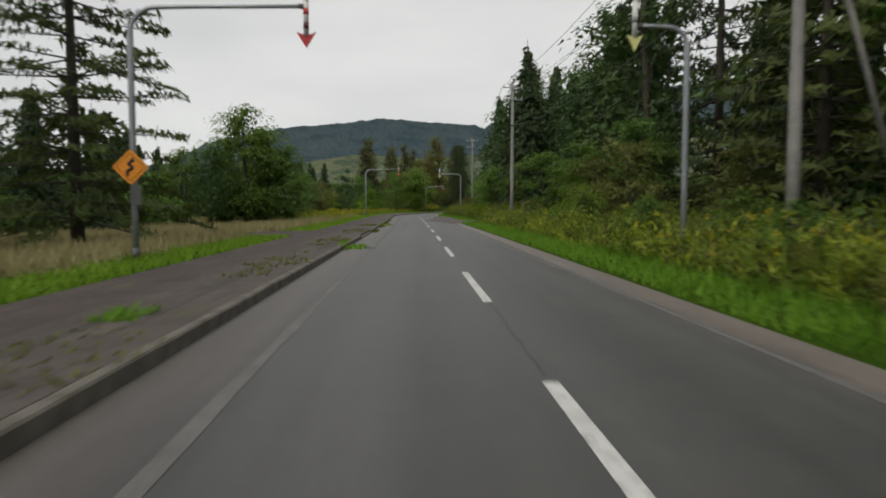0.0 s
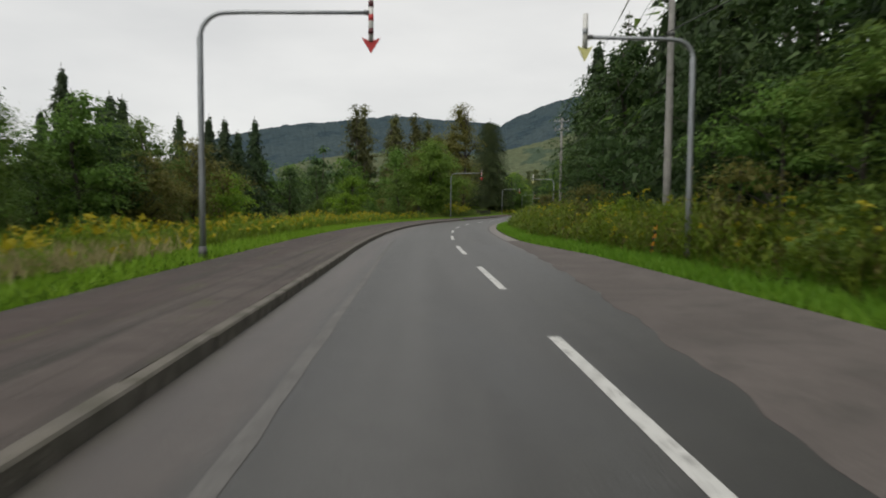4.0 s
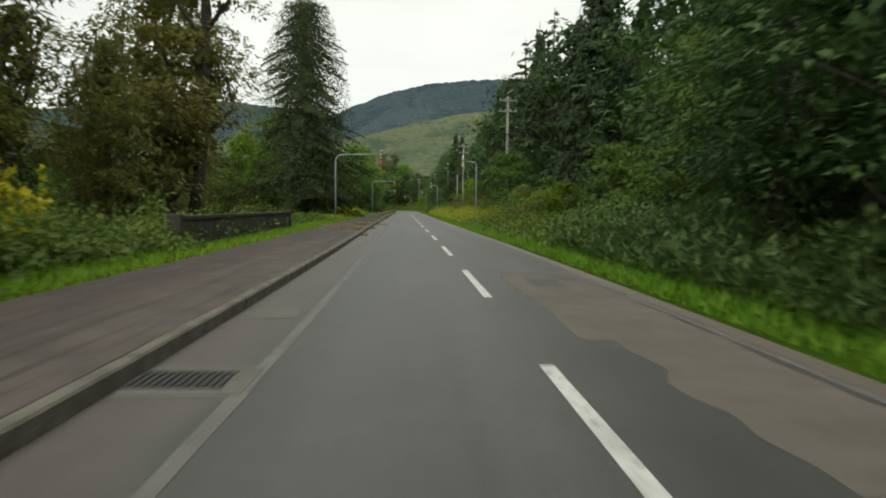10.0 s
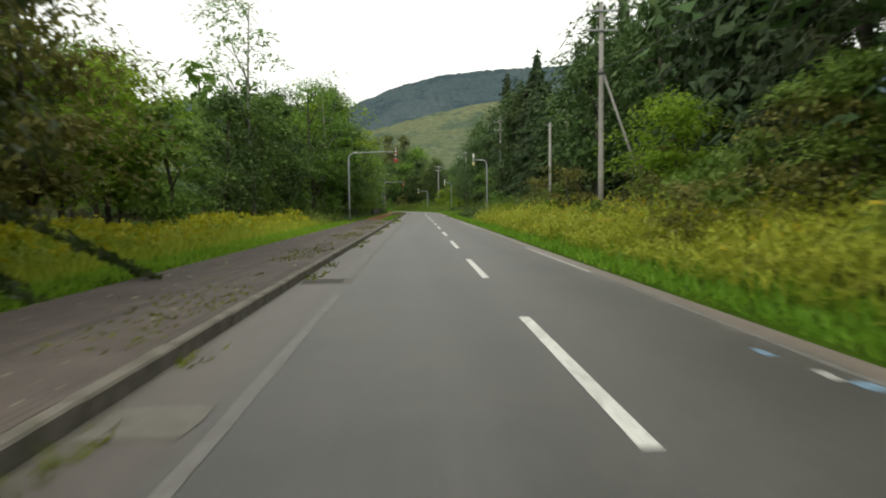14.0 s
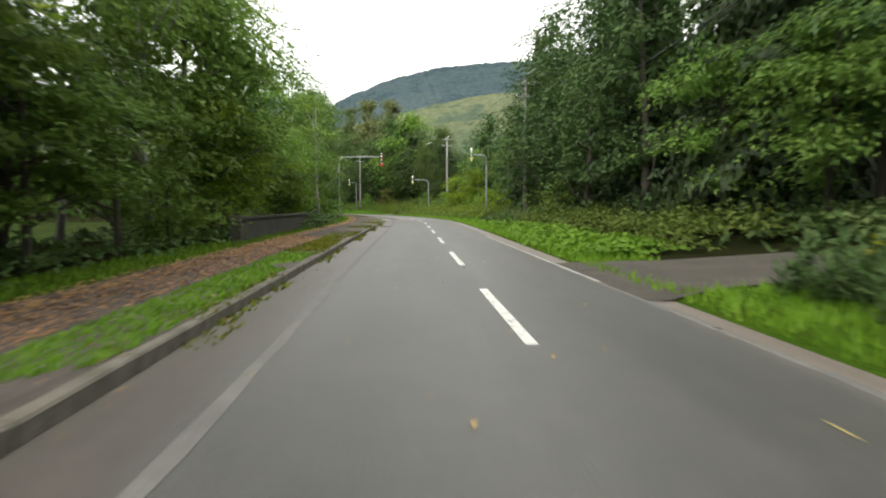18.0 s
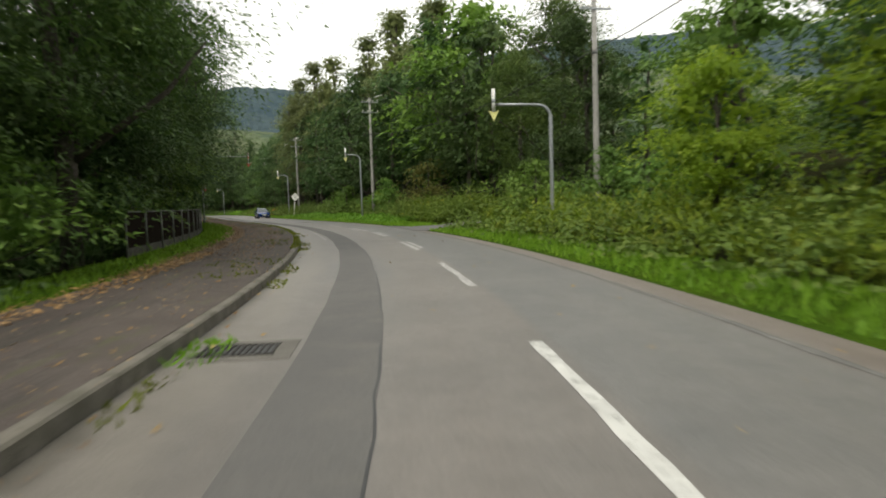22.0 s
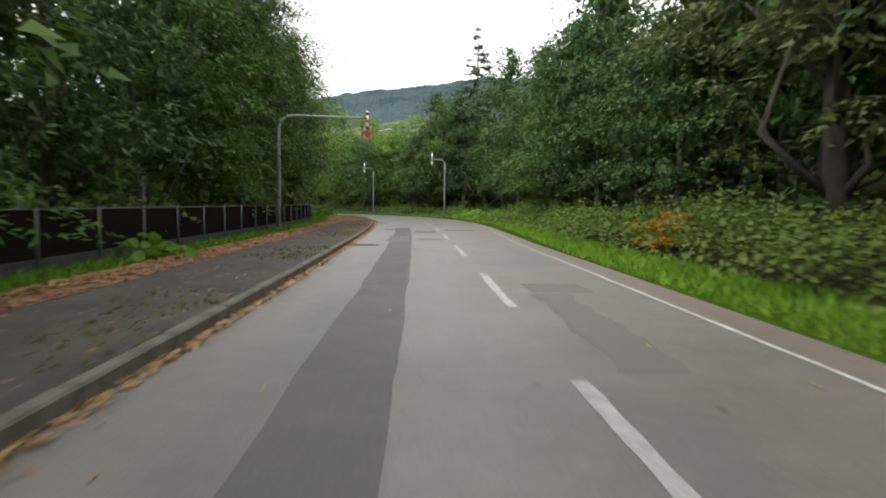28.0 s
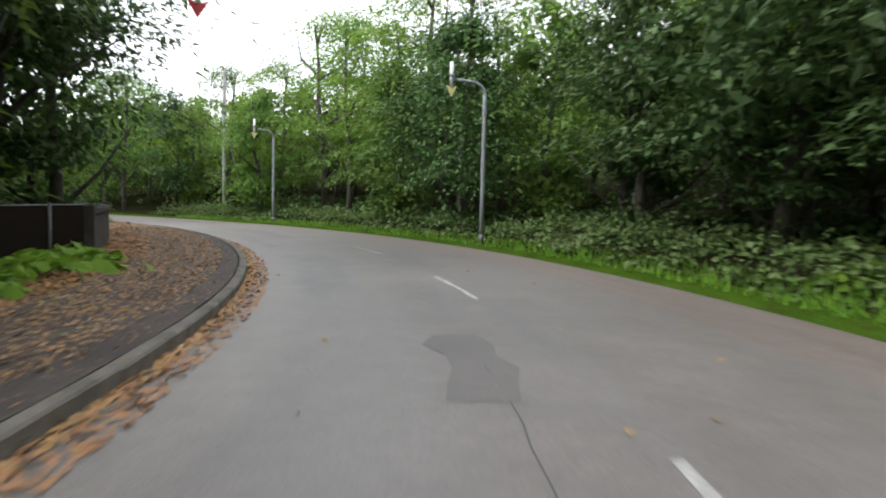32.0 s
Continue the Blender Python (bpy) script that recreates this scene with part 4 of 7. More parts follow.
for s, d in ((25.6, -2.2), (57.5, -2.2), (166, -2.2), (196.7, -2.25), (249, -2.25), (282, -2.2), (336.2, -2.25), (395, -2.2), (424.5, -2.0), (542.7, -2.2), (570.3, -2.2)):
    drain(s, d)
for s0, s1 in ((200.0, 201.2), (245.5, 246.5), (272.5, 273.6), (393.0, 394.2)):
    strip("concrete_patch", s0, s0 + 0.8, -2.6, -1.75, DULL_CONC, 0.006, label="pale square concrete patch by the kerb", rough_edge=0.05, step=0.4)


# ---- guide signs: arrows that hang over the road edges ----
def arrow_mesh(name, w, h, t, mat):
    """A broad arrow that points down, its tip at the origin."""
    prof = [(0, 0), (w / 2, h), (w * 0.22, h * 0.86), (-w * 0.22, h * 0.86), (-w / 2, h)]
    vs = [(x, -t / 2, z) for x, z in prof] + [(x, t / 2, z) for x, z in prof]
    n = len(prof)
    fs = [tuple(range(n)), tuple(range(n, 2 * n))[::-1]] + [(i, i + n, (i + 1) % n + n, (i + 1) % n) for i in range(n)]
    return mesh_of(name, vs, fs, mat)


def sign_long():
    """Post, bend, long arm and a banded pole with a red arrow; the arm runs along +x."""
    root = tagged(new("guide_arrow_sign"), "grey steel guide post with long arm and red arrow", "road sign", "guide arrows along the road")
    pts = [(0, 0, -0.3), (0, 0, 2), (0, 0, 4), (0, 0, 6.0)] + [(0.7 - 0.7 * math.cos(a), 0, 6.0 + 0.7 * math.sin(a)) for a in np.linspace(0.2, 1.5, 6)] + [(1.2, 0, 6.72), (3, 0, 6.75), (4.5, 0, 6.77)]
    part("post", tube_mesh("post", pts, [0.085] * 4 + [0.065] * 6 + [0.055] * 3, GALV, 10), root)
    part("base_collar", tube_mesh("base_collar", [(0, 0, 0.0), (0, 0, 0.35)], 0.11, GALV_DARK, 10), root)
    part("clamp", (box(0.14, 0.16, 0.10, pose(4.5, 0, 6.77), 0.01), GALV_DARK), root)
    hanger = part("banded_pole", tube_mesh("banded_pole", [(4.62, 0, 6.0), (4.62, 0, 7.15)], 0.07, WHITE, 10), root, "white banded hanging pole")
    for i, z in enumerate((6.18, 6.55, 6.92)):
        part("band", tube_mesh("band", [(4.62, 0, z), (4.62, 0, z + 0.17)], 0.074, NAVY if i % 2 == 0 else RED, 10), hanger, "dark band")
    part("arrow", arrow_mesh("arrow", 0.52, 0.42, 0.05, RED), root, "red arrow pointing down", pose(4.62, 0, 5.68))
    return root


def sign_short(arm=1.3, label="grey steel guide post with short arm and white arrow"):
    """Post with a curved arm and a pale arrow; the arm runs along -x."""
    root = tagged(new("guide_arrow_sign"), label, "road sign", "guide arrows along the road")
    pts = [(0, 0, -0.3), (0, 0, 2), (0, 0, 4), (0, 0, 5.5)] + [(-0.5 + 0.5 * math.cos(a), 0, 5.5 + 0.5 * math.sin(a)) for a in np.linspace(0.2, 1.5, 6)] + [(-0.9, 0, 6.02), (-arm, 0, 6.03)]
    part("post", tube_mesh("post", pts, [0.08] * 4 + [0.062] * 6 + [0.055] * 2, GALV, 10), root)
    part("base_collar", tube_mesh("base_collar", [(0, 0, 0.0), (0, 0, 0.35)], 0.105, GALV_DARK, 10), root)
    part("clamp", (box(0.14, 0.16, 0.10, pose(-arm + 0.05, 0, 6.03), 0.01), GALV_DARK), root)
    x = -arm - 0.08
    hanger = part("banded_pole", tube_mesh("banded_pole", [(x, 0, 5.75), (x, 0, 6.65)], 0.07, WHITE, 10), root, "white hanging pole")
    part("band", tube_mesh("band", [(x, 0, 6.1), (x, 0, 6.25)], 0.074, GALV, 10), hanger, "grey band")
    part("arrow", arrow_mesh("arrow", 0.42, 0.42, 0.05, PALE_YELLOW), root, "pale yellow arrow pointing down", pose(x, 0, 5.38))
    return root


LONG_AT = [(18.5, -7.45), (96.5, -6.3), (179, -6.7), (261, -7.2), (335, -6.8), (419.5, -6.9), (491, -6.6), (553, -7.0), (600, -7.4), (648, -7.4)]
SHORT_AT = [(17.5, 7.1), (259.2, 7.1), (338, 7.1), (406.5, 7.0), (479.9, 6.75), (519, 7.0), (587.5, 5.9), (607, 6.3), (628, 6.4)]
MIDDLE_AT = [(96, 7.1), (178.5, 8.6)]
BEND_AT = [(443.6, 7.6)]
for places, first in ((LONG_AT, sign_long()), (SHORT_AT, sign_short()), (MIDDLE_AT, sign_short(2.9, "grey steel guide post with straight arm and white arrow")), (BEND_AT, sign_short(2.3, "low grey steel guide post with straight arm and white arrow"))):
    for i, (s, d) in enumerate(places):
        m = at(553, -7.15, -0.85, 18) if s == 553 else at(599, -8.2, 0, 22) if s == 600 else at(s, d, -0.45 if s == 178.5 else -0.9 if s == 443.6 else 0.0)
        if i == 0:
            first.matrix_basis = m
        else:
            copy_thing(first, m)


# ---- warning and notice signs ----
def diamond(size, t):
    q = size / math.sqrt(2)
    bm = bmesh.new()
    bmesh.ops.create_cube(bm, size=1.0, matrix=pose(0, 0, 0, 0, 45, 0) @ Matrix.Diagonal((size, t, size, 1)))
    bmesh.ops.bevel(bm, geom=[e for e in bm.edges if abs(e.verts[0].co.y - e.verts[1].co.y) > t / 2], offset=size * 0.06, segments=2, affect="EDGES")
    return bm


def warning_sign():
    root = tagged(new("warning_sign"), "yellow diamond warning sign with black winding arrow", "road sign")
    board = part("board", (diamond(0.68, 0.03), YELLOW), root, "", pose(0, 0, 2.5))
    for z in (2.3, 2.7):
        part("bracket", (box(0.22, 0.2, 0.05, pose(0, 0.09, z)), GALV_DARK), root)
    part("lower_plate", (box(0.28, 0.02, 0.5, pose(0.10, 0.05, 1.75), 0.004), GALV_DARK), root, "grey back of a small plate")
    part("plate_clamp", (box(0.1, 0.12, 0.05, pose(0.02, 0.09, 1.75)), GALV_DARK), root)
    curve_pts = [(-0.08, -0.018, -0.22), (-0.08, -0.018, -0.10), (0.07, -0.018, -0.02), (-0.06, -0.018, 0.08), (0.05, -0.018, 0.17)]
    segs = []
    for a, b in zip(curve_pts[:-1], curve_pts[1:]):
        segs.append(tube([a, b], 0.038, 6))
    segs.append(([(-0.05, -0.02, 0.13), (0.13, -0.02, 0.13), (0.06, -0.02, 0.27), (-0.05, 0.0, 0.13), (0.13, 0.0, 0.13), (0.06, 0.0, 0.27)], [(0, 1, 2), (3, 5, 4), (0, 2, 5, 3), (1, 4, 5, 2), (0, 3, 4, 1)]))
    part("winding_arrow", joined("winding_arrow", segs, BLACK), board, "black winding arrow")
    part("black_border", joined("black_border", [tube([(math.cos(a) * 0.37, -0.017, math.sin(a) * 0.37), (math.cos(a + math.pi / 2) * 0.37, -0.017, math.sin(a + math.pi / 2) * 0.37)], 0.008, 4) for a in (0, math.pi / 2, math.pi, 1.5 * math.pi)], BLACK), board)
    return root


warning_sign().matrix_basis = at(18.5, -7.45) @ pose(0, -0.19, 0)


def notice_sign():
    root = tagged(new("diamond_sign"), "white diamond board on a leaning white post", "road sign")
    part("post", tube_mesh("post", [(0, 0.05, -0.3), (0, 0.05, 2.75)], 0.038, WHITE, 8), root)
    board = part("board", (diamond(0.78, 0.03), WHITE), root, "white diamond board", pose(0, 0, 2.75))
    for z, w in ((0.12, 0.34), (0.0, 0.26), (-0.12, 0.3)):
        part("text_bar", (box(w, 0.006, 0.03, pose(0, -0.019, z)), GALV_DARK), board, "grey bar of faded writing")
    return root


notice_sign().matrix_basis = at(509.5, 6.0, 0, 0, 0) @ pose(0, 0, 0, 0, 6, 0)


def striped_post(s, d):
    root = tagged(new("marker_post"), "short marker post with yellow and black stripes", "marker post")
    root.matrix_basis = at(s, d) @ pose(0, 0, 0, 0, 6, 0)
    part("post", tube_mesh("post", [(0, 0, -0.2), (0, 0, 0.95)], 0.05, YELLOW, 8), root)
    for z in (0.15, 0.4, 0.65):
        part("stripe", tube_mesh("stripe", [(0, 0, z), (0, 0, z + 0.12)], 0.053, BLACK, 8), root)


striped_post(98.5, 7.0)


# ---- utility poles and cables ----
def utility_pole(h=11.6, arms=(11.2, 10.2), lamp=False):
    root = tagged(new("utility_pole"), "tall grey concrete utility pole with crossarms and cables", "utility pole", "utility poles along the road")
    part("shaft", tube_mesh("shaft", [(0, 0, -0.6), (0, 0, 3), (0, 0, 7), (0, 0, h)], [0.17, 0.155, 0.135, 0.105], PALE_CONC, 12), root)
    part("cap", tube_mesh("cap", [(0, 0, h), (0, 0, h + 0.06)], 0.115, GALV_DARK, 12), root)
    for z in arms:
        arm = part("crossarm", (box(1.7, 0.08, 0.09, pose(0, -0.14, z), 0.006), GALV), root)
        for x in (-0.75, -0.25, 0.25, 0.75):
            part("insulator", tube_mesh("insulator", [(x, -0.14, z + 0.04), (x, -0.14, z + 0.10), (x, -0.14, z + 0.13), (x, -0.14, z + 0.2)], [0.02, 0.055, 0.035, 0.05], CERAMIC, 8), arm, "porcelain insulator")
    part("band", tube_mesh("band", [(0, 0, 8.0), (0, 0, 8.12)], 0.145, GALV_DARK, 12), root)
    for k in range(8):
        part("step_bolt", tube_mesh("step_bolt", [(0, 0, 3.2 + k * 0.45), (0.3 * (-1) ** k, 0, 3.2 + k * 0.45)], 0.012, GALV_DARK, 5), root)
    return root


POLES = [(-31, 9.5), (16.6, 9.5), (57, 8.4), (104.5, 9.6), (158.5, 10.2), (206.5, 9.0), (254.7, 9.5), (304, 9.7), (352, 10.3), (401.5, 9.6), (449.3, 12.4), (483.3, 8.9), (522.3, 9.0), (566, 10.4), (605.5, 12.11), (639.0, 9.58)]
first_pole = utility_pole()
TOPS = []
for i, (s, d) in enumerate(POLES):
    m = at(s, d)
    if i == 0:
        first_pole.matrix_basis = m
    else:
        copy_thing(first_pole, m)
    TOPS.append(m)
thin = tagged(new("service_pole"), "short bare grey pole between the larger poles", "utility pole")
thin.matrix_basis = at(319, 9.9)
part("shaft", tube_mesh("shaft", [(0, 0, -0.4), (0, 0, 7.2)], [0.13, 0.09], PALE_CONC, 10), thin)
part("bracket", (box(0.5, 0.06, 0.06, pose(0, 0, 7.0)), GALV), thin)

for x, z, sag, name in ((-0.75, 11.4, 0.9, "power_cable"), (0.75, 11.4, 0.9, "power_cable"), (-0.25, 10.4, 0.9, "power_cable"), (-0.2, 8.1, 1.1, "telephone_cable")):
    for a, b in zip(TOPS[:-1], TOPS[1:]):
        p, q = a @ Vector((x, -0.14, z)), b @ Vector((x, -0.14, z))
        pts = [tuple(p.lerp(q, u) - Vector((0, 0, sag * 4 * u * (1 - u)))) for u in np.linspace(0, 1, 9)]
        ob = tagged(new(name, tube_mesh(name, pts, 0.012 if z > 9 else 0.022, CABLE, 5)), "black cable hung between the utility poles", "cable", "overhead cables")
        if x == -0.75:
            for u0, u1 in ((0.10, 0.16), (0.84, 0.90)):
                ends = [tuple(p.lerp(q, u) - Vector((0, 0, sag * 4 * u * (1 - u)))) for u in (u0, (u0 + u1) / 2, u1)]
                part("cable_sleeve", tube_mesh("cable_sleeve", ends, 0.035, WHITE, 6), ob, "white protective sleeve")
for k, (s, d, dx, dz) in enumerate(((304, 9.7, 3.4, 8.0), (16.6, 9.5, 4.2, 10.0), (639.0, 9.58, 3.2, 7.0))):
    m = at(s, d)
    root = tagged(new("guy_stay"), "slanting pale stay pole propping a utility pole", "stay")
    root.matrix_basis = m
    part("stay", tube_mesh("stay", [(dx, 1.4, 0.1), (0.12, 0.05, dz)], 0.075 if k != 2 else 0.06, PALE_CONC, 8), root)
    part("collar", tube_mesh("collar", [(0, 0, dz - 0.1), (0, 0, dz + 0.1)], 0.16, GALV_DARK, 10), root)


# ---- walls and fence on the sidewalk side ----
def parapet(s0, s1, d, h, label):
    root = tagged(new("parapet_wall"), label, "wall")
    n = max(1, int(round((s1 - s0) / 2.6)))
    e = np.linspace(s0, s1, n + 1)
    for a, b in zip(e[:-1], e[1:]):
        part("wall_block", loft("wall_block", a + 0.01, b - 0.01, [(d - 0.14, 0.0 - 0.3), (d - 0.13, h - 0.1), (d + 0.10, h - 0.1), (d + 0.12, -0.3)], WALL_CONC, 1.0), root)
    part("coping", loft("coping", s0 - 0.05, s1 + 0.05, [(d - 0.2, h - 0.11), (d - 0.2, h), (d + 0.17, h), (d + 0.17, h - 0.11), (d - 0.2, h - 0.112)], WALL_CONC, 1.0), root)
    for s in (s0 - 0.15, s1 + 0.15):
        x, y, hd = on_road(s, d)
        part("end_post", (box(0.42, 0.36, h + 0.45, pose(float(x), float(y), h / 2 - 0.15, 0, 0, math.degrees(float(hd))), 0.02), WALL_CONC), root)


parapet(213, 234, -7.6, 1.16, "weathered mossy concrete parapet wall among weeds")
parapet(372, 394, -6.95, 1.12, "dark weathered concrete parapet beside the sidewalk")

fence_post_me = tube_mesh("post", [(0.05, 0, -0.3), (0.05, 0, 1.54)], 0.03, POST_GREY, 8)
pv, pf, n_w = [], [], 0
for k in range(-10, 19):
    for sgn in (1, -1):
        y0, y1 = k * 0.12, k * 0.12 + 1.35
        pts = []
        for yv, zv in ((y0, 0.1), (y1, 1.45)):
            pts.append((yv if sgn > 0 else 2.0 - yv, zv))
        (ya, za), (yb, zb) = pts
        lo, hi = 0.0, 2.0
        t0, t1 = 0.0, 1.0
        dy = yb - ya
        if dy:
            ta, tb = sorted(((lo - ya) / dy, (hi - ya) / dy))
            t0, t1 = max(t0, ta), min(t1, tb)
        if t1 - t0 < 0.03:
            continue
        a = np.array([ya + dy * t0, za + (zb - za) * t0])
        b = np.array([ya + dy * t1, za + (zb - za) * t1])
        nrm = np.array([-(b - a)[1], (b - a)[0]])
        nrm = nrm / np.linalg.norm(nrm) * 0.042
        x = 0.006 * sgn
        pv += [(x, *(a + nrm)), (x, *(b + nrm)), (x, *(b - nrm)), (x, *(a - nrm)), (x + 0.008, *(a + b) / 2)]
        pf += [(n_w, n_w + 1, n_w + 2, n_w + 3), (n_w, n_w + 4, n_w + 1), (n_w + 3, n_w + 2, n_w + 4)]
        n_w += 5
fence_net_me = mesh_of("wire_net", pv, pf, MESH_WIRE)
rail_me = tube_mesh("rail", [(0, 0, 0), (0, 2.0, 0)], 0.022, GALV_DARK, 6)
skirt_me = bpy.data.meshes.new("skirt_board")
bm = box(0.05, 1.98, 0.36, pose(0, 1.0, 0.12), 0.006)
bm.to_mesh(skirt_me)
bm.free()
skirt_me.materials.append(WALL_CONC)
fence = tagged(new("fence"), "dark wire mesh fence with steel posts", "fence")
for s in np.arange(440, 602, 2.7):
    x, y, h = on_road(s, np.interp(s, [586, 602], [-7.9, -6.5]))
    x2, y2, _ = on_road(s + 2.7, np.interp(s + 2.7, [586, 602], [-7.9, -6.5]))
    ang = math.degrees(math.atan2(-(x2 - x), y2 - y))
    m = pose(float(x), float(y), 0.08, 0, 0, ang)
    tall = float(np.interp(s, [495, 515], [1.0, 0.86]))
    st = Matrix.Diagonal((1, math.hypot(x2 - x, y2 - y) / 2.0, tall, 1))
    part("post", fence_post_me, fence, m=m @ Matrix.Diagonal((1, 1, tall, 1)))
    part("wire_net", fence_net_me, fence, m=m @ st)
    part("top_rail", rail_me, fence, m=m @ pose(0, 0, 1.47 * tall) @ st)
    part("skirt_board", skirt_me, fence, m=m @ st)
parapet(602.5, 626, -6.5, 1.25, "dark concrete wall at the end of the fence")


# ---- car ----
def build_car():
    root = tagged(new("car"), "blue hatchback car with headlights facing up the road", "car")
    # sections from the nose (y = -2.15) to the tail: y, half width at sill, half width at shoulder, shoulder height, floor height
    secs = [(-2.16, 0.55, 0.56, 0.62, 0.32), (-2.06, 0.74, 0.76, 0.72, 0.22), (-1.75, 0.82, 0.84, 0.80, 0.2), (-1.2, 0.84, 0.87, 0.93, 0.2), (-0.75, 0.85, 0.88, 0.97, 0.2),
            (0.3, 0.85, 0.88, 0.98, 0.2), (1.3, 0.85, 0.88, 1.0, 0.2), (1.85, 0.82, 0.85, 1.02, 0.24), (2.12, 0.74, 0.78, 0.98, 0.3)]
    vs, fs = [], []
    for y, a, b, z, f in secs:
        ring = [(-a * 0.9, f), (-a, f + 0.12), (-b, (f + z) / 2 + 0.06), (-b * 0.97, z - 0.06), (-b * 0.86, z), (0, z + 0.03), (b * 0.86, z), (b * 0.97, z - 0.06), (b, (f + z) / 2 + 0.06), (a, f + 0.12), (a * 0.9, f)]
        vs += [(x, y, zz) for x, zz in ring]
    n = 11
    for i in range(len(secs) - 1):
        for j in range(n):
            k = (j + 1) % n
            fs.append((i * n + j, (i + 1) * n + j, (i + 1) * n + k, i * n + k))
    fs += [tuple(range(n)), tuple((len(secs) - 1) * n + j for j in range(n))[::-1]]
    body = part("body", mesh_of("body", vs, fs, CAR_BLUE, smooth=True), root)
    # cabin
    cab = [(-0.95, 0.74, 0.97), (-0.10, 0.62, 1.42), (0.35, 0.61, 1.485), (1.2, 0.60, 1.46), (1.75, 0.57, 1.36), (2.02, 0.68, 1.0)]
    low = [(-0.95, 0.76), (0.0, 0.78), (0.35, 0.79), (1.2, 0.79), (1.75, 0.77), (2.02, 0.70)]
    vs, fs = [], []
    for (y, w, z), (yl, wl) in zip(cab, low):
        vs += [(-wl, y, 0.96), (-w, y, z - 0.03), (-w * 0.85, y, z), (w * 0.85, y, z), (w, y, z - 0.03), (wl, y, 0.96)]
    for i in range(len(cab) - 1):
        for j in range(5):
            fs.append((i * 6 + j, (i + 1) * 6 + j, (i + 1) * 6 + j + 1, i * 6 + j + 1))
    part("cabin", mesh_of("cabin", vs, fs, CAR_BLUE, smooth=True), root)
    part("windscreen", mesh_of("windscreen", [(-0.69, -0.90, 1.0), (0.69, -0.90, 1.0), (0.55, -0.15, 1.415), (-0.55, -0.15, 1.415), (0, -0.96, 1.01), (0, -0.18, 1.44)],
                               [(0, 4, 5, 3), (4, 1, 2, 5)], CAR_GLASS, smooth=True), root, "dark glass windscreen")
    for sx in (-1, 1):
        part("side_window", mesh_of("side_window", [(sx * 0.795, -0.55, 1.02), (sx * 0.80, 0.45, 1.02), (sx * 0.64, 0.42, 1.41), (sx * 0.645, 0.0, 1.385)], [(0, 1, 2, 3)], CAR_GLASS), root)
        part("side_window", mesh_of("side_window", [(sx * 0.80, 0.52, 1.02), (sx * 0.79, 1.55, 1.04), (sx * 0.62, 1.45, 1.37), (sx * 0.64, 0.5, 1.415)], [(0, 1, 2, 3)], CAR_GLASS), root)
        part("headlight", mesh_of("headlight", [(sx * 0.50, -2.10, 0.60), (sx * 0.80, -1.90, 0.64), (sx * 0.80, -1.66, 0.80), (sx * 0.52, -2.02, 0.735), (sx * 0.66, -2.07, 0.68)],
                                  [(0, 1, 4), (1, 2, 4), (2, 3, 4), (3, 0, 4)], LAMP_GLASS), root, "clear headlight")
        part("fog_lamp", tube_mesh("fog_lamp", [(sx * 0.60, -2.14, 0.36), (sx * 0.60, -2.0, 0.36)], 0.055, LAMP_GLASS, 10), root)
        mirror = part("wing_mirror", (box(0.2, 0.1, 0.14, pose(sx * 0.98, -0.55, 1.02), 0.03), CAR_BLUE), root)
        for y in (-1.38, 1.28):
            w = part("wheel", tube_mesh("wheel", [(sx * 0.66, y, 0.31), (sx * 0.70, y, 0.31), (sx * 0.86, y, 0.31), (sx * 0.89, y, 0.31)], [0.27, 0.31, 0.31, 0.27], RUBBER, 20), root, "black tyre")
            part("rim", tube_mesh("rim", [(sx * 0.87, y, 0.31), (sx * 0.895, y, 0.31)], [0.21, 0.19], CHROME, 14), w, "silver rim")
            part("wheel_arch", tube_mesh("wheel_arch", [(sx * 0.60, y, 0.33), (sx * 0.884, y, 0.33)], 0.35, BLACK, 18), root)
    part("grille", (box(0.72, 0.05, 0.09, pose(0, -2.15, 0.60), 0.015), CHROME), root, "chrome grille bar")
    part("lower_grille", (box(0.9, 0.05, 0.16, pose(0, -2.13, 0.34), 0.02), BLACK), root)
    part("badge", tube_mesh("badge", [(0, -2.19, 0.60), (0, -2.16, 0.60)], 0.055, CHROME, 12), root)
    part("number_plate", (box(0.33, 0.02, 0.165, pose(0, -2.18, 0.47), 0.004), WHITE), root, "white plate with dark bar")
    part("plate_bar", (box(0.24, 0.01, 0.06, pose(0, -2.193, 0.46)), GALV_DARK), root)
    part("rear_spoiler", (box(1.1, 0.25, 0.04, pose(0, 1.82, 1.40), 0.012), CAR_BLUE), root)
    return root


build_car().matrix_basis = at(517.9, 3.0, 0) @ pose(0, 0, 0, 0, 0, 0)


# ---- trees ----

def unit(v):
    return v / (np.linalg.norm(v, axis=-1, keepdims=True) + 1e-9)


def leaf_tips(rng, p, out, length, width, droop=0.3):
    """Smaller pointed leaves, three corners each."""
    n = len(p)
    a = unit(np.cross(out, rng.normal(size=(n, 3))) + out * 0.4 + np.array([0, 0, -droop]))
    b = unit(np.cross(a, out + rng.normal(size=(n, 3)) * 0.45))
    ln = length * rng.uniform(0.6, 1.35, (n, 1))
    wd = width * rng.uniform(0.6, 1.3, (n, 1))
    return np.stack([p - a * ln * 0.45 + b * wd / 2, p - a * ln * 0.35 - b * wd / 2, p + a * ln * 0.6], 1)


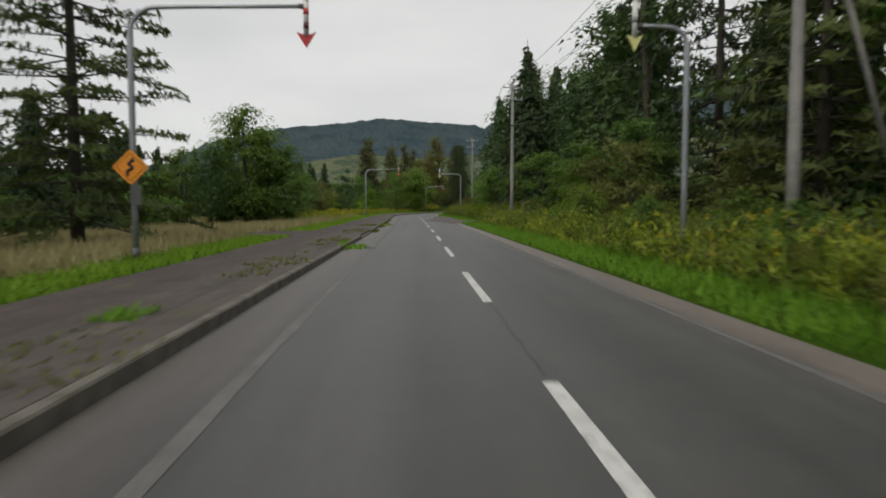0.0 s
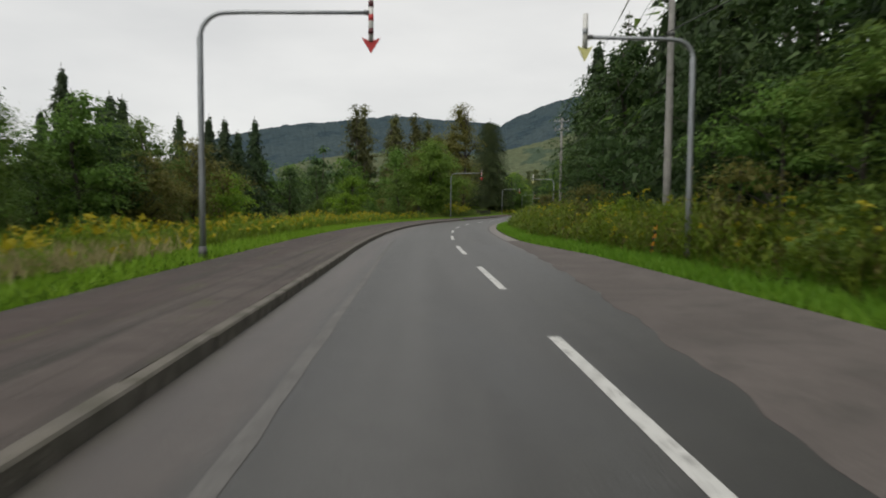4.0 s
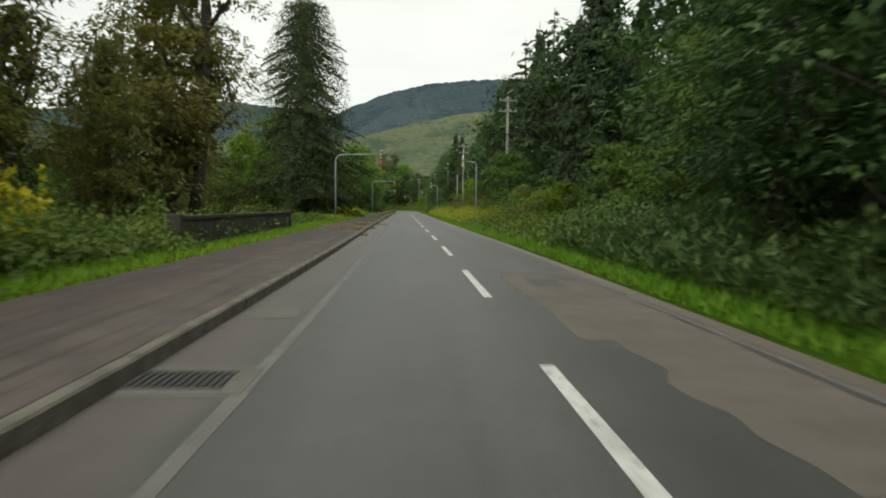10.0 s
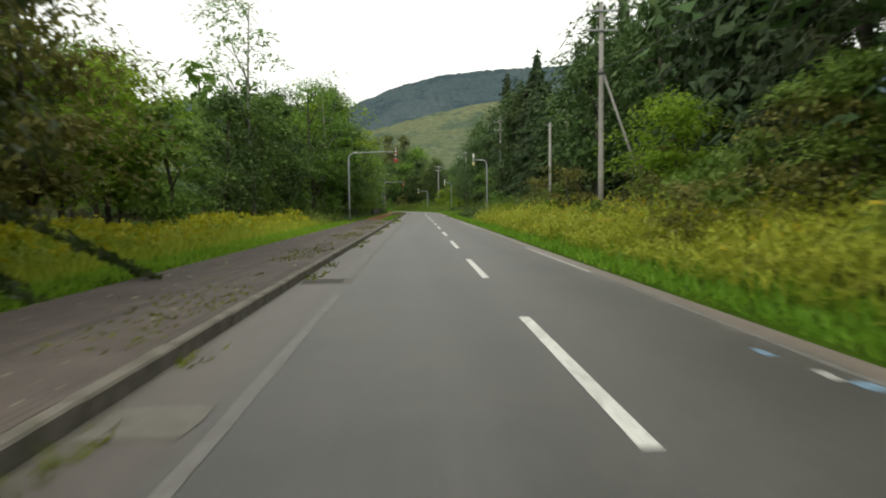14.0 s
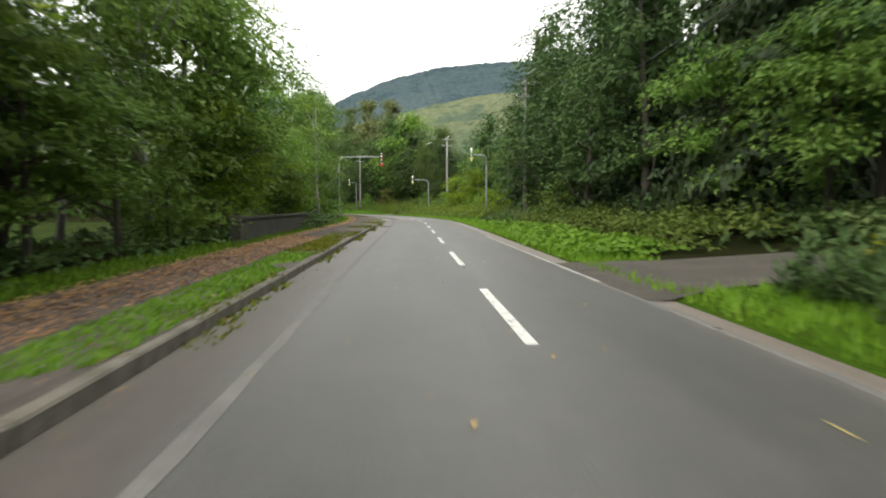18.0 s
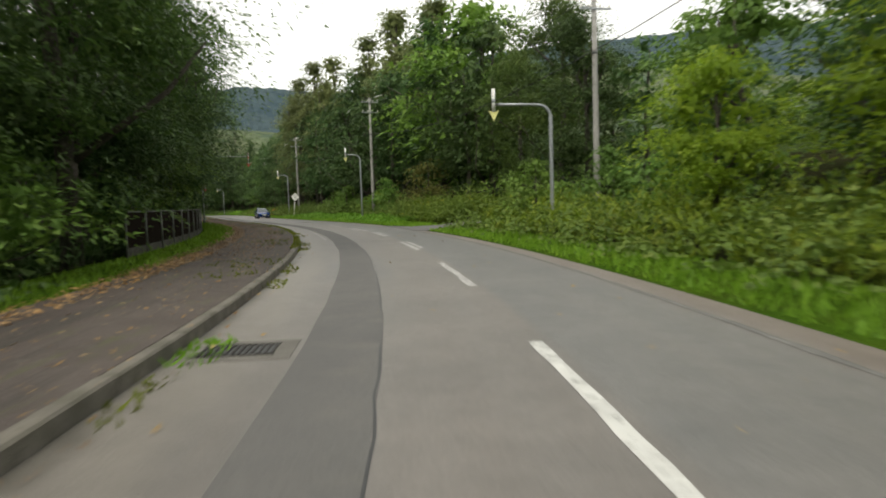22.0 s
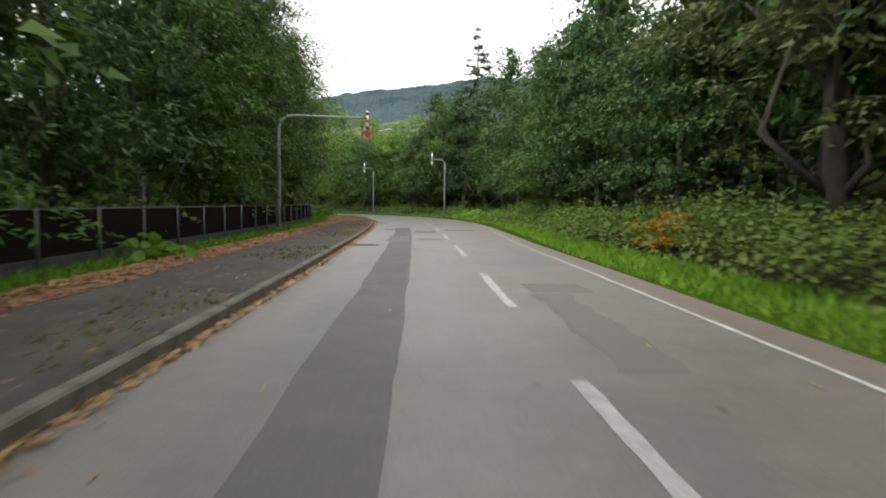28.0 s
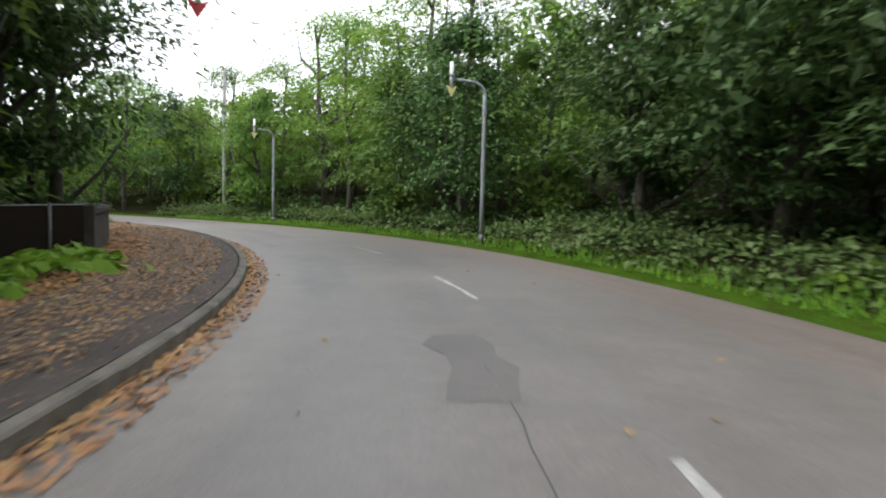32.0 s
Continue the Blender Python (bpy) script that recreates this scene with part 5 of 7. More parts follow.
def spray(rng, c, r, m, length, width):
    """A drooping, roughly level fan of leaves round c that reaches away from the trunk."""
    o = unit(np.array([c[0], c[1], 0.0]) + rng.normal(size=3) * np.array([0.5, 0.5, 0]) * r)
    e2 = np.array([-o[1], o[0], 0.0])
    a, rho = rng.uniform(0, 2 * np.pi, m), np.sqrt(rng.uniform(0, 1, m))
    lobes = 1 + 0.28 * np.sin(a * rng.integers(4, 7) + rng.uniform(0, 6))
    x, y = np.cos(a) * rho * lobes, np.sin(a) * rho * lobes
    flat = x[:, None] * o + y[:, None] * e2
    z = 0.34 - 0.62 * rho ** 2 - 0.30 * np.maximum(x, 0) + rng.normal(size=m) * 0.10
    p = c + r * 1.38 * flat * np.array([1, 1, 0]) + np.stack([0 * z, 0 * z, z * r], 1)
    nrm = unit(np.array([0, 0, 1.0]) + 0.55 * flat + rng.normal(size=(m, 3)) * 0.42)
    way = flat + 0.5 * o + rng.normal(size=(m, 3)) * 0.45 + np.array([0, 0, -0.35])
    way = unit(way - nrm * (way * nrm).sum(1, keepdims=True))
    b = np.cross(way, nrm)
    ln, wd = length * rng.uniform(0.6, 1.35, (m, 1)), width * rng.uniform(0.6, 1.3, (m, 1))
    return np.stack([p - way * ln * 0.45 + b * wd / 2, p - way * ln * 0.35 - b * wd / 2, p + way * ln * 0.6], 1)


def limb(rng, a, b, r0, r1, sides=5):
    mid = (np.asarray(a) + b) / 2 + rng.normal(size=3) * 0.12 * np.linalg.norm(np.asarray(b) - a) * np.array([1, 1, 0.4])
    return tube([a, mid, b], [r0, (r0 + r1) / 2, r1], sides)


def broad_tree(seed, h, rad, low, blobs, per, leaf, mat, bark=BARK, core=True, blob=0.3, top=1.0, limbs=10, lean=0.0, girth=1.0):
    rng = np.random.default_rng(seed)
    centres = []
    zc, zr = (low + 1) / 2 * h, (1 - low) / 2 * h
    pads = int(blobs * 0.74)
    while len(centres) < pads:
        q = unit(rng.normal(size=3)) * rng.uniform(0.35, 1.0) ** 0.5
        z = zc + q[2] * zr * 0.93
        u = (z / h - low) / (1 - low)
        wide = (np.sin(np.pi * min(max(u, 0.03), 0.97) ** 0.75) ** 0.55) if top == 1.0 else (1 - u) ** 0.7 + 0.12
        if low <= 0.12 and u < 0.45:
            wide = max(wide, 0.8)
        c = np.array([q[0] * rad * wide * rng.uniform(0.8, 1.15), q[1] * rad * wide * rng.uniform(0.8, 1.15), z])
        centres.append(c)
    centres = np.array(centres)
    quads = []
    for c in centres:
        r = rad * blob * 1.14 * rng.uniform(0.65, 1.3)
        m = max(6, int(per * 2.2 * rng.uniform(0.7, 1.3)))
        quads.append(spray(rng, c, r, m, leaf * 0.70, leaf * 0.36))
        if core:
            k = max(4, int(per * 0.7))
            inner = unit(rng.normal(size=(k, 3)))
            quads.append(leaf_tips(rng, c * np.array([0.56, 0.56, 0.97]) + inner * r * np.array([1.2, 1.2, 0.7]) * rng.uniform(0.1, 0.75, (k, 1)), inner, leaf * 1.1, leaf * 0.8))
    tr, n_seg = [], 6
    wob = np.cumsum(rng.normal(size=(n_seg, 2)) * 0.012 * h, 0)
    zs = np.linspace(-0.3, h * 0.86, n_seg)
    pts = np.c_[wob[:, 0] + lean * zs, wob[:, 1], zs]
    r0 = (0.016 * h + 0.03) * girth
    tr.append(tube(pts, np.linspace(r0, r0 * 0.25, n_seg), 7))
    for i in rng.choice(len(centres), min(limbs, len(centres)), replace=False):
        c = centres[i]
        z0 = max(low * h * 0.8, c[2] - rng.uniform(0.12, 0.25) * h)
        a = np.array([np.interp(z0, zs, pts[:, 0]), np.interp(z0, zs, pts[:, 1]), z0])
        tr.append(limb(rng, a, c, r0 * 0.42, r0 * 0.1))
    return joined("trunk", tr, bark, smooth=True), quads_mesh("crown", np.concatenate(quads), mat)


def conifer(seed, h, rad, per, mat, low=0.06, open_crown=False, leaf=0.5, taper=0.85, fill=0.62):
    rng = np.random.default_rng(seed)
    quads, tr = [], []
    tr.append(tube([(0, 0, -0.3), (0.05, 0, h * 0.5), (0, 0.03, h)], [0.013 * h + 0.04, 0.009 * h, 0.02], 7))
    z = low * h
    while z < h * 0.985:
        u = (z / h - low) / (1 - low)
        n = int(rng.integers(5, 8)) if u < 0.85 else 4
        for k in range(n):
            a = rng.uniform(0, 2 * np.pi)
            ln = rad * (1 - u) ** taper * (rng.uniform(0.7, 1.15) if fill < 0.7 else rng.uniform(0.5, 1.0) ** 0.7 * (1 + 0.2 * np.sin(2 * a + z * 0.55) + 0.14 * np.sin(3 * a - z * 1.3))) + 0.15
            sl = rng.uniform(-0.45, -0.1) if not open_crown else rng.uniform(-0.2, 0.25)
            way = unit(np.array([np.cos(a), np.sin(a), sl]))
            m = max(4, int(1.5 * per * (ln / rad)))
            tpos = rng.uniform(0.12, 1.0, (m, 1)) ** 0.7
            side = np.array([-np.sin(a), np.cos(a), 0])
            p = np.array([0, 0, z]) + way * ln * tpos + side * rng.normal(size=(m, 1)) * 0.14 * ln * (1.1 - tpos) + np.array([0, 0, -0.12]) * tpos ** 2 * ln
            out = unit(way + rng.normal(size=(m, 3)) * 0.35 + np.array([0, 0, 0.5]))
            quads.append(leaf_tips(rng, p, out, leaf, leaf * (0.42 if not open_crown else 0.24), 0.7))
            if open_crown or k < 2:
                tr.append(tube([(0, 0, z), tuple(np.array([0, 0, z]) + way * ln * 0.9 + np.array([0, 0, -0.1]) * ln)], [0.035 if open_crown else 0.03, 0.008], 4))
        z += h * (0.027 if not open_crown else 0.042) * rng.uniform(0.8, 1.2)
    if not open_crown:
        m = per * (75 if per < 200 else 150)
        u = rng.uniform(0, 0.94, (m, 1)) ** 1.2
        a = rng.uniform(0, 2 * np.pi, (m, 1))
        r = rad * (1 - u) ** taper * rng.uniform(0.1, fill, (m, 1))
        side = np.concatenate([np.cos(a), np.sin(a), 0.3 + 0 * a], 1)
        p = np.concatenate([np.cos(a) * r, np.sin(a) * r, (low + u * (1 - low)) * h], 1)
        quads.append(leaf_tips(rng, p, unit(side), leaf * (1.4 if fill < 0.7 else 0.9), leaf * (0.7 if fill < 0.7 else 0.55), 0.6))
    return joined("trunk", tr, BARK, smooth=True), quads_mesh("crown", np.concatenate(quads), mat)


KINDS = {}


def thinned(me, keep=0.36, grow=1.55):
    """The same crown with fewer, larger leaves, for trees that stand back from the road."""
    co = np.empty(len(me.vertices) * 3, np.float32)
    me.vertices.foreach_get("co", co)
    tri = co.reshape(-1, 3, 3)
    tri = tri[np.random.default_rng(3).uniform(size=len(tri)) < keep]
    mid = tri.mean(1, keepdims=True)
    return quads_mesh("crown", mid + (tri - mid) * grow, me.materials[0])


def kind(key, name, label, meshes):
    shrub = "shrub" in name
    for k, crown in ((key, meshes[1]), (key + "_back", None)):
        root = tagged(new(name), label, "shrub" if shrub else "tree", "shrubs along the road" if shrub else "woods along the road")
        part("trunk", meshes[0], root)
        part("crown", crown or thinned(meshes[1]), root)
        KINDS[k] = [root, False]


B = "broad_leaved_tree"
kind("dark1", B, "broad-leaved tree with a dense dark green crown", broad_tree(1, 12.5, 4.0, 0.02, 62, 58, 0.36, LEAF_DARK, limbs=6))
kind("dark2", B, "broad-leaved tree with a dense dark green crown", broad_tree(2, 14.0, 3.8, 0.03, 62, 58, 0.36, LEAF_DARK, lean=0.03, limbs=6))
kind("mid1", B, "broad-leaved tree with a full mid green crown", broad_tree(3, 11.0, 3.9, 0.02, 58, 56, 0.37, LEAF_MID, limbs=6))
kind("mid2", B, "broad-leaved tree with a full mid green crown", broad_tree(4, 12.5, 3.6, 0.04, 58, 56, 0.37, LEAF_MID, lean=-0.03, limbs=7))
kind("light1", B, "broad-leaved tree with yellow-green leaves", broad_tree(5, 10.5, 4.2, 0.20, 54, 56, 0.42, LEAF_LIGHT, limbs=8))
kind("olive1", B, "spreading tree with thin olive leaves", broad_tree(6, 9.5, 4.2, 0.06, 60, 46, 0.36, LEAF_OLIVE, limbs=8))
kind("birch1", "birch_tree", "birch with pale trunk and open green crown", broad_tree(7, 14.0, 3.0, 0.22, 44, 40, 0.36, LEAF_MID, BARK_PALE, False, 0.32, limbs=10, girth=0.45))
kind("poplar1", "poplar_tree", "tall poplar with open olive crown", broad_tree(8, 27.0, 3.4, 0.04, 150, 38, 0.46, LEAF_POPLAR, BARK, True, 0.28, limbs=20))
kind("poplar2", "poplar_tree", "tall thin tree with sparse leaves", broad_tree(9, 19.0, 3.0, 0.34, 46, 26, 0.42, LEAF_OLIVE, BARK, False, 0.34, limbs=20))
kind("round1", B, "round-crowned tree with fresh green leaves", broad_tree(10, 11.4, 4.5, 0.02, 130, 84, 0.36, LEAF_FRESH, limbs=8, blob=0.25))
kind("spruce1", "conifer_tree", "tall dark spruce with drooping branches", conifer(11, 15.0, 4.2, 36, NEEDLE, 0.03, False, 0.36))
kind("spruce2", "conifer_tree", "tall dark spruce with drooping branches", conifer(12, 13.0, 3.9, 34, NEEDLE, 0.03, False, 0.36))
kind("larch1", "larch_tree", "larch with bare lower limbs and feathery needles", conifer(13, 17.0, 4.3, 110, LARCH_DARK, 0.05, True, 0.34))
kind("larch2", "larch_tree", "larch with feathery spreading branches", conifer(14, 15.0, 4.6, 58, LARCH, 0.07, True, 0.42))
kind("great1", "larch_tree", "great dark larch with dense feathery branches", conifer(24, 26.0, 8.4, 330, LARCH_DARK, 0.09, False, 0.25, 0.4, 0.84))
kind("rust1", "poplar_tree", "tall open tree with browning olive leaves", broad_tree(25, 22.0, 4.2, 0.08, 140, 40, 0.42, RUST, limbs=18, blob=0.25))
kind("airy1", B, "tall airy tree with fresh light green leaves", broad_tree(26, 15.0, 4.4, 0.16, 66, 62, 0.38, LEAF_FRESH, limbs=16, blob=0.27, core=False))
kind("pale1", "poplar_tree", "tall poplar with pale olive leaves", broad_tree(27, 25.0, 3.9, 0.05, 105, 50, 0.48, LEAF_PALE, limbs=18, blob=0.32))
kind("high1", B, "broad-leaved tree with a high dark green crown", broad_tree(28, 13.0, 4.4, 0.2, 60, 58, 0.34, LEAF_DARK, limbs=10))
kind("near1", B, "tall broad-leaved tree with small dark green leaves", broad_tree(29, 17.0, 5.0, 0.03, 84, 150, 0.25, LEAF_DARK, limbs=8, blob=0.27))
kind("near2", B, "tall broad-leaved tree with small deep green leaves", broad_tree(30, 18.0, 4.8, 0.06, 84, 150, 0.25, LEAF_SHADE, limbs=9, blob=0.27, lean=0.03))
kind("bush1", "shrub", "green roadside shrub with dense leaves", broad_tree(18, 3.4, 2.1, 0.02, 24, 40, 0.28, LEAF_MID, limbs=4, blob=0.36))
kind("bush2", "shrub", "yellow-green roadside shrub with dense leaves", broad_tree(19, 2.8, 1.9, 0.02, 22, 40, 0.27, LEAF_LIGHT, limbs=4, blob=0.36))
kind("bush3", "shrub", "olive willow shrub with fine leaves", broad_tree(20, 4.6, 2.3, 0.02, 30, 44, 0.27, LEAF_OLIVE, limbs=5, blob=0.34))
kind("bush_orange", "shrub", "small shrub with orange autumn leaves", broad_tree(21, 1.5, 0.9, 0.02, 14, 30, 0.18, ORANGE_LEAF, limbs=4, blob=0.38))
kind("sapling", "young_tree", "young tree with drooping sprays of leaves", broad_tree(22, 6.5, 2.6, 0.10, 34, 74, 0.27, LEAF_MID, limbs=6, blob=0.32))
kind("sapling_light", "young_tree", "young tree with yellow-green leaf sprays", broad_tree(23, 6.0, 2.6, 0.10, 34, 74, 0.27, LEAF_LIGHT, limbs=6, blob=0.32))
FAR = {"far_dark": (broad_tree(15, 14.0, 4.6, 0.04, 26, 13, 1.0, LEAF_DARK, limbs=2, blob=0.36), LEAF_DARK, 14.0),
       "far_mid": (broad_tree(16, 12.5, 4.6, 0.04, 26, 13, 1.0, LEAF_MID, limbs=2, blob=0.36), LEAF_MID, 12.5),
       "far_spruce": (conifer(17, 16.0, 3.4, 7, NEEDLE, 0.06, False, 0.75), NEEDLE, 16.0)}
FAR_AT = {k: [] for k in FAR}


def plant(key, s, d, height=None, turn=None, wide=1.0, rnd=random.Random(5)):
    if key in FAR:
        k = (height or FAR[key][2] * rnd.uniform(0.85, 1.15)) / FAR[key][2]
        FAR_AT[key].append(at(s, d, -0.05, rnd.uniform(0, 360)) @ Matrix.Diagonal((k * wide, k * wide, k, 1)))
        return None
    stand = key + "_back" if (d > 13.8 or d < -20) and key not in ("great1", "near1", "near2") else key
    root, used = KINDS[stand]
    base_h = {"dark1": 12.5, "high1": 13, "near1": 17, "near2": 18, "dark2": 14, "mid1": 11, "mid2": 12.5, "light1": 10.5, "olive1": 9.5, "birch1": 14, "poplar1": 27, "poplar2": 19, "round1": 11.4, "spruce1": 15, "spruce2": 13,
              "larch1": 17, "larch2": 15, "great1": 25, "airy1": 15, "pale1": 25, "rust1": 22, "bush1": 3.4, "bush2": 2.8, "bush3": 4.6, "bush_orange": 1.5, "sapling": 6.5, "sapling_light": 6}[key]
    k = (height or base_h * rnd.uniform(0.85, 1.15)) / base_h
    m = at(s, d, -0.05, rnd.uniform(0, 360) if turn is None else turn)
    ob = root if not used else copy_thing(root, Matrix())
    KINDS[stand][1] = True
    ob.matrix_basis = m @ Matrix.Diagonal((k * wide, k * wide, k, 1))
    return ob


def zone(s0, s1, d0, d1, step, keys, hs=(0.85, 1.15), seed=0):
    rnd = random.Random(seed * 1000 + int(s0) + int(d0 * 7))
    s = s0 + rnd.uniform(0, step)
    while s < s1:
        key = rnd.choice(keys)
        d = rnd.uniform(d0, d1)
        if not any(abs(s - a) < 1.6 and abs(d - b) < 1.6 for a, b in POLES):
            tall = {"dark1": 12.5, "high1": 13, "near1": 17, "near2": 18, "dark2": 14, "mid1": 11, "mid2": 12.5, "light1": 10.5, "olive1": 9.5, "birch1": 14, "spruce1": 15, "spruce2": 13, "larch1": 17, "larch2": 15, "poplar2": 19, "airy1": 15,
                    "far_dark": 14, "far_mid": 12.5, "far_spruce": 16, "bush1": 3.4, "bush2": 2.8, "bush3": 4.6, "sapling": 6.5, "sapling_light": 6}[key]
            plant(key, s, d, tall * rnd.uniform(*hs), rnd.uniform(0, 360), rnd.uniform(0.85, 1.1), rnd)
        s += step * rnd.uniform(0.7, 1.3)


# woods on the far lane's side
H = (1.05, 1.4)
zone(-10, 62, 15, 19, 6.0, ["spruce1", "larch1", "larch2", "dark2"], H)
zone(22, 62, 10.5, 13.5, 6.0, ["bush1", "bush3", "sapling", "bush1"])
zone(62, 170, 14.8, 18, 4.6, ["spruce1", "dark2", "spruce1", "spruce2", "larch1", "dark1"], H)
zone(90, 162, 12.0, 14.0, 7.0, ["dark1", "bush1", "dark2"], (0.5, 0.7))
zone(180, 250, 13, 16.5, 5.6, ["dark1", "dark2", "mid1", "spruce1"], H)
zone(282, 332, 9.6, 11.4, 7.0, ["bush1", "bush3", "bush1"])
zone(196, 222, 9.8, 11.5, 6.0, ["bush1", "sapling", "bush3"])
zone(250, 335, 13.5, 17, 5.2, ["dark2", "spruce1", "larch1", "spruce1", "dark1"], H)
zone(335, 418, 12, 15, 5.0, ["dark1", "spruce1", "dark2", "spruce1", "spruce2"], H)
zone(418, 432, 12, 15, 5.0, ["mid1", "dark2", "dark1"], (0.8, 1.0))
zone(432, 449, 15.5, 18, 5.0, ["dark1", "dark2", "mid1"], (0.75, 0.95))
zone(345, 412, 10.0, 11.8, 7.0, ["sapling", "dark1", "bush1"])
zone(333, 353, 7.8, 9.4, 5.0, ["bush1", "bush2"], (0.6, 1.0))
zone(412, 450, 8.8, 11.2, 4.5, ["bush2", "bush1", "sapling_light", "bush1"])
zone(468, 600, 12, 15.5, 5.4, ["dark1", "dark2", "dark1", "dark2"], H)
zone(545, 604, 10.0, 11.5, 5.0, ["dark1", "dark2", "dark1"], (0.6, 1.1))
zone(590, 606, 9.2, 10, 5.0, ["dark1", "dark2"])
zone(468, 505, 8.8, 11.0, 6.5, ["bush3", "bush1", "bush2"])
zone(598, 640, 10.5, 14, 4.6, ["airy1", "mid1", "airy1"], (0.85, 1.15))
zone(590, 665, 15.5, 21, 3.2, ["light1", "airy1", "mid2"], (0.8, 1.05))
zone(640, 700, 8, 12, 5.0, ["airy1", "mid1", "light1"], (0.75, 1.0))
zone(-40, 424, 19, 24, 6.0, ["far_dark", "far_spruce", "far_dark", "far_mid"], H, 1)
zone(424, 486, 19, 24, 5.0, ["far_dark", "far_mid"], (0.7, 0.9), 1)
zone(486, 590, 19, 24, 6.0, ["far_dark", "far_spruce", "far_dark", "far_mid"], H, 1)
zone(600, 690, 21, 25, 3.6, ["far_mid"], (0.75, 0.95), 5)
zone(585, 690, 26, 34, 4.5, ["far_mid"], (0.8, 1.05), 6)
zone(8, 62, 7.6, 10.2, 5.0, ["bush2", "bush1", "bush3"], (0.35, 0.6), 11)
zone(74, 186, 7.4, 9.6, 6.0, ["bush2", "bush3", "bush1"], (0.4, 0.65), 12)
zone(254, 330, 7.2, 9.4, 6.0, ["bush2", "bush1", "bush3"], (0.4, 0.62), 13)
# woods and trees on the sidewalk's side
zone(-20, 20, -36, -24, 6, ["far_spruce", "far_mid"])
TREES_EARLY = ((19, -17.5, "larch1", 20), (28, -13.6, "larch2", 18.5), (9, -20, "larch1", 13), (61, -14.8, "mid1", 11.5), (64.5, -11.8, "mid1", 8), (60, -20, "mid1", 7.5), (55, -21, "bush1", 4.8), (80, -33, "spruce2", 10.5), (76, -31, "spruce2", 11), (85, -34, "spruce1", 11), (52, 12.6, "bush2", 3.6), (63, -13.5, "mid1", 9.5), (58, -17, "dark1", 7.5), (66, -15, "mid1", 8), (40, -25, "spruce1", 11), (36, -28, "spruce2", 12), (45, -30, "spruce1", 12.5), (22, -22, "mid1", 6), (30, -19, "bush1", 4), (50, -27, "spruce1", 11), (80, -13.5, "mid1", 6.5), (66, -18, "dark1", 8), (80, -17.5, "mid1", 7), (48, -22, "spruce2", 9), (44, -24, "spruce2", 9.5), (130, -17, "sapling_light", 5), (134, -19, "bush2", 4), (140, -26, "mid1", 7), (153, -25, "spruce1", 12.5), (151, -27.7, "spruce1", 12.3), (152, -30.2, "spruce1", 12.8), (156.5, -29, "spruce2", 11.5), (149, -32, "spruce1", 12.5), (64, -27, "spruce2", 9), (60, -25.4, "spruce1", 8.6), (70, -30, "spruce2", 9.5), (56, -24.6, "spruce2", 7.8), (67, -24.5, "spruce1", 8), (74, -27, "mid1", 7), (41, 10.5, "bush2", 2.5), (38.6, 10.9, "bush2", 2.0), (62, -16.8, "bush1", 4), (70, -14.5, "bush1", 4.4), (75, -16, "bush3", 4.6), (86, -16, "mid1", 5.5), (91, -18, "bush1", 4.5), (96, -16, "bush3", 5), (157.8, -22.9, "dark1", 7.6), (155, -25, "mid2", 8.4), (165, -26, "dark1", 7), (171.5, -29, "mid2", 9), (166, -18.5, "sapling_light", 4.2), (172, -23, "bush2", 3.6), (176, -18, "bush1", 3), (182, -22, "bush1", 3.5), (178, -25, "sapling", 5), (170, -20.5, "bush1", 3.2), (186, -25, "dark1", 6), (191, -21, "bush3", 4), (160, -20, "bush1", 3.2))
TREES_ROUND = ((180.5, -10.0, "round1", 12.8), (165.5, -11.0, "mid1", 6.6), (179, -15, "mid2", 12), (192.5, -10.4, "mid2", 12), (200, -15.5, "light1", 9), (209, -16, "dark1", 11), (232, -17.0, "olive1", 13), (238.5, -19.5, "olive1", 12.5), (222, -13.5, "rust1", 10), (226, -20.5, "poplar1", 22), (218, -17.0, "rust1", 19), (232, -37, "poplar1", 27), (226, -37, "poplar1", 26), (239, -15.4, "rust1", 29), (245.5, -18, "rust1", 23), (228, -24, "poplar1", 24), (215, -25, "poplar1", 22), (236, -31, "poplar1", 24), (208, -19, "olive1", 14), (276, -12.4, "great1", 27), (255, -30, "mid1", 9), (250, -27, "dark1", 8.5), (245, -31, "dark1", 9.5), (320.5, -13.2, "birch1", 20), (288, -16.0, "poplar2", 20), (293, -14.5, "olive1", 11), (306, -22, "rust1", 17), (300, -25, "rust1", 16), (293, -20, "mid2", 14), (308, -14.5, "mid1", 9))
TREES_OTHER = ((194, 10.6, "light1", 10.5), (189, 12.0, "light1", 9.5), (198.5, 9.2, "dark1", 8), (203.3, 8.5, "dark2", 8.6), (201, 8.9, "dark1", 11), (205.2, 7.9, "dark2", 9), (209.5, 10.0, "dark1", 9), (214, 10.2, "mid1", 8), (226, 10.8, "sapling", 5), (252.3, 9.4, "sapling", 7), (247, 9.6, "bush1", 3.4), (242.5, 9.2, "bush3", 3.2), (238, 10.2, "bush1", 3.6), (233, 9.8, "bush2", 3.0), (296, 10.6, "sapling_light", 6), (289, 10.4, "bush1", 3.6), (284.5, 10.8, "sapling", 5.2), (346, 12.6, "dark1", 9.5), (351, 11.6, "dark1", 8), (395.8, -9.6, "sapling_light", 5.5), (404.4, -8.3, "birch1", 13), (409.6, -8.5, "birch1", 13.5), (376, -9.4, "sapling_light", 7), (384, -10.5, "airy1", 15), (379, -10.2, "airy1", 15), (390, -11.5, "airy1", 14), (399, -10.8, "airy1", 13), (383, -9.8, "sapling_light", 6))
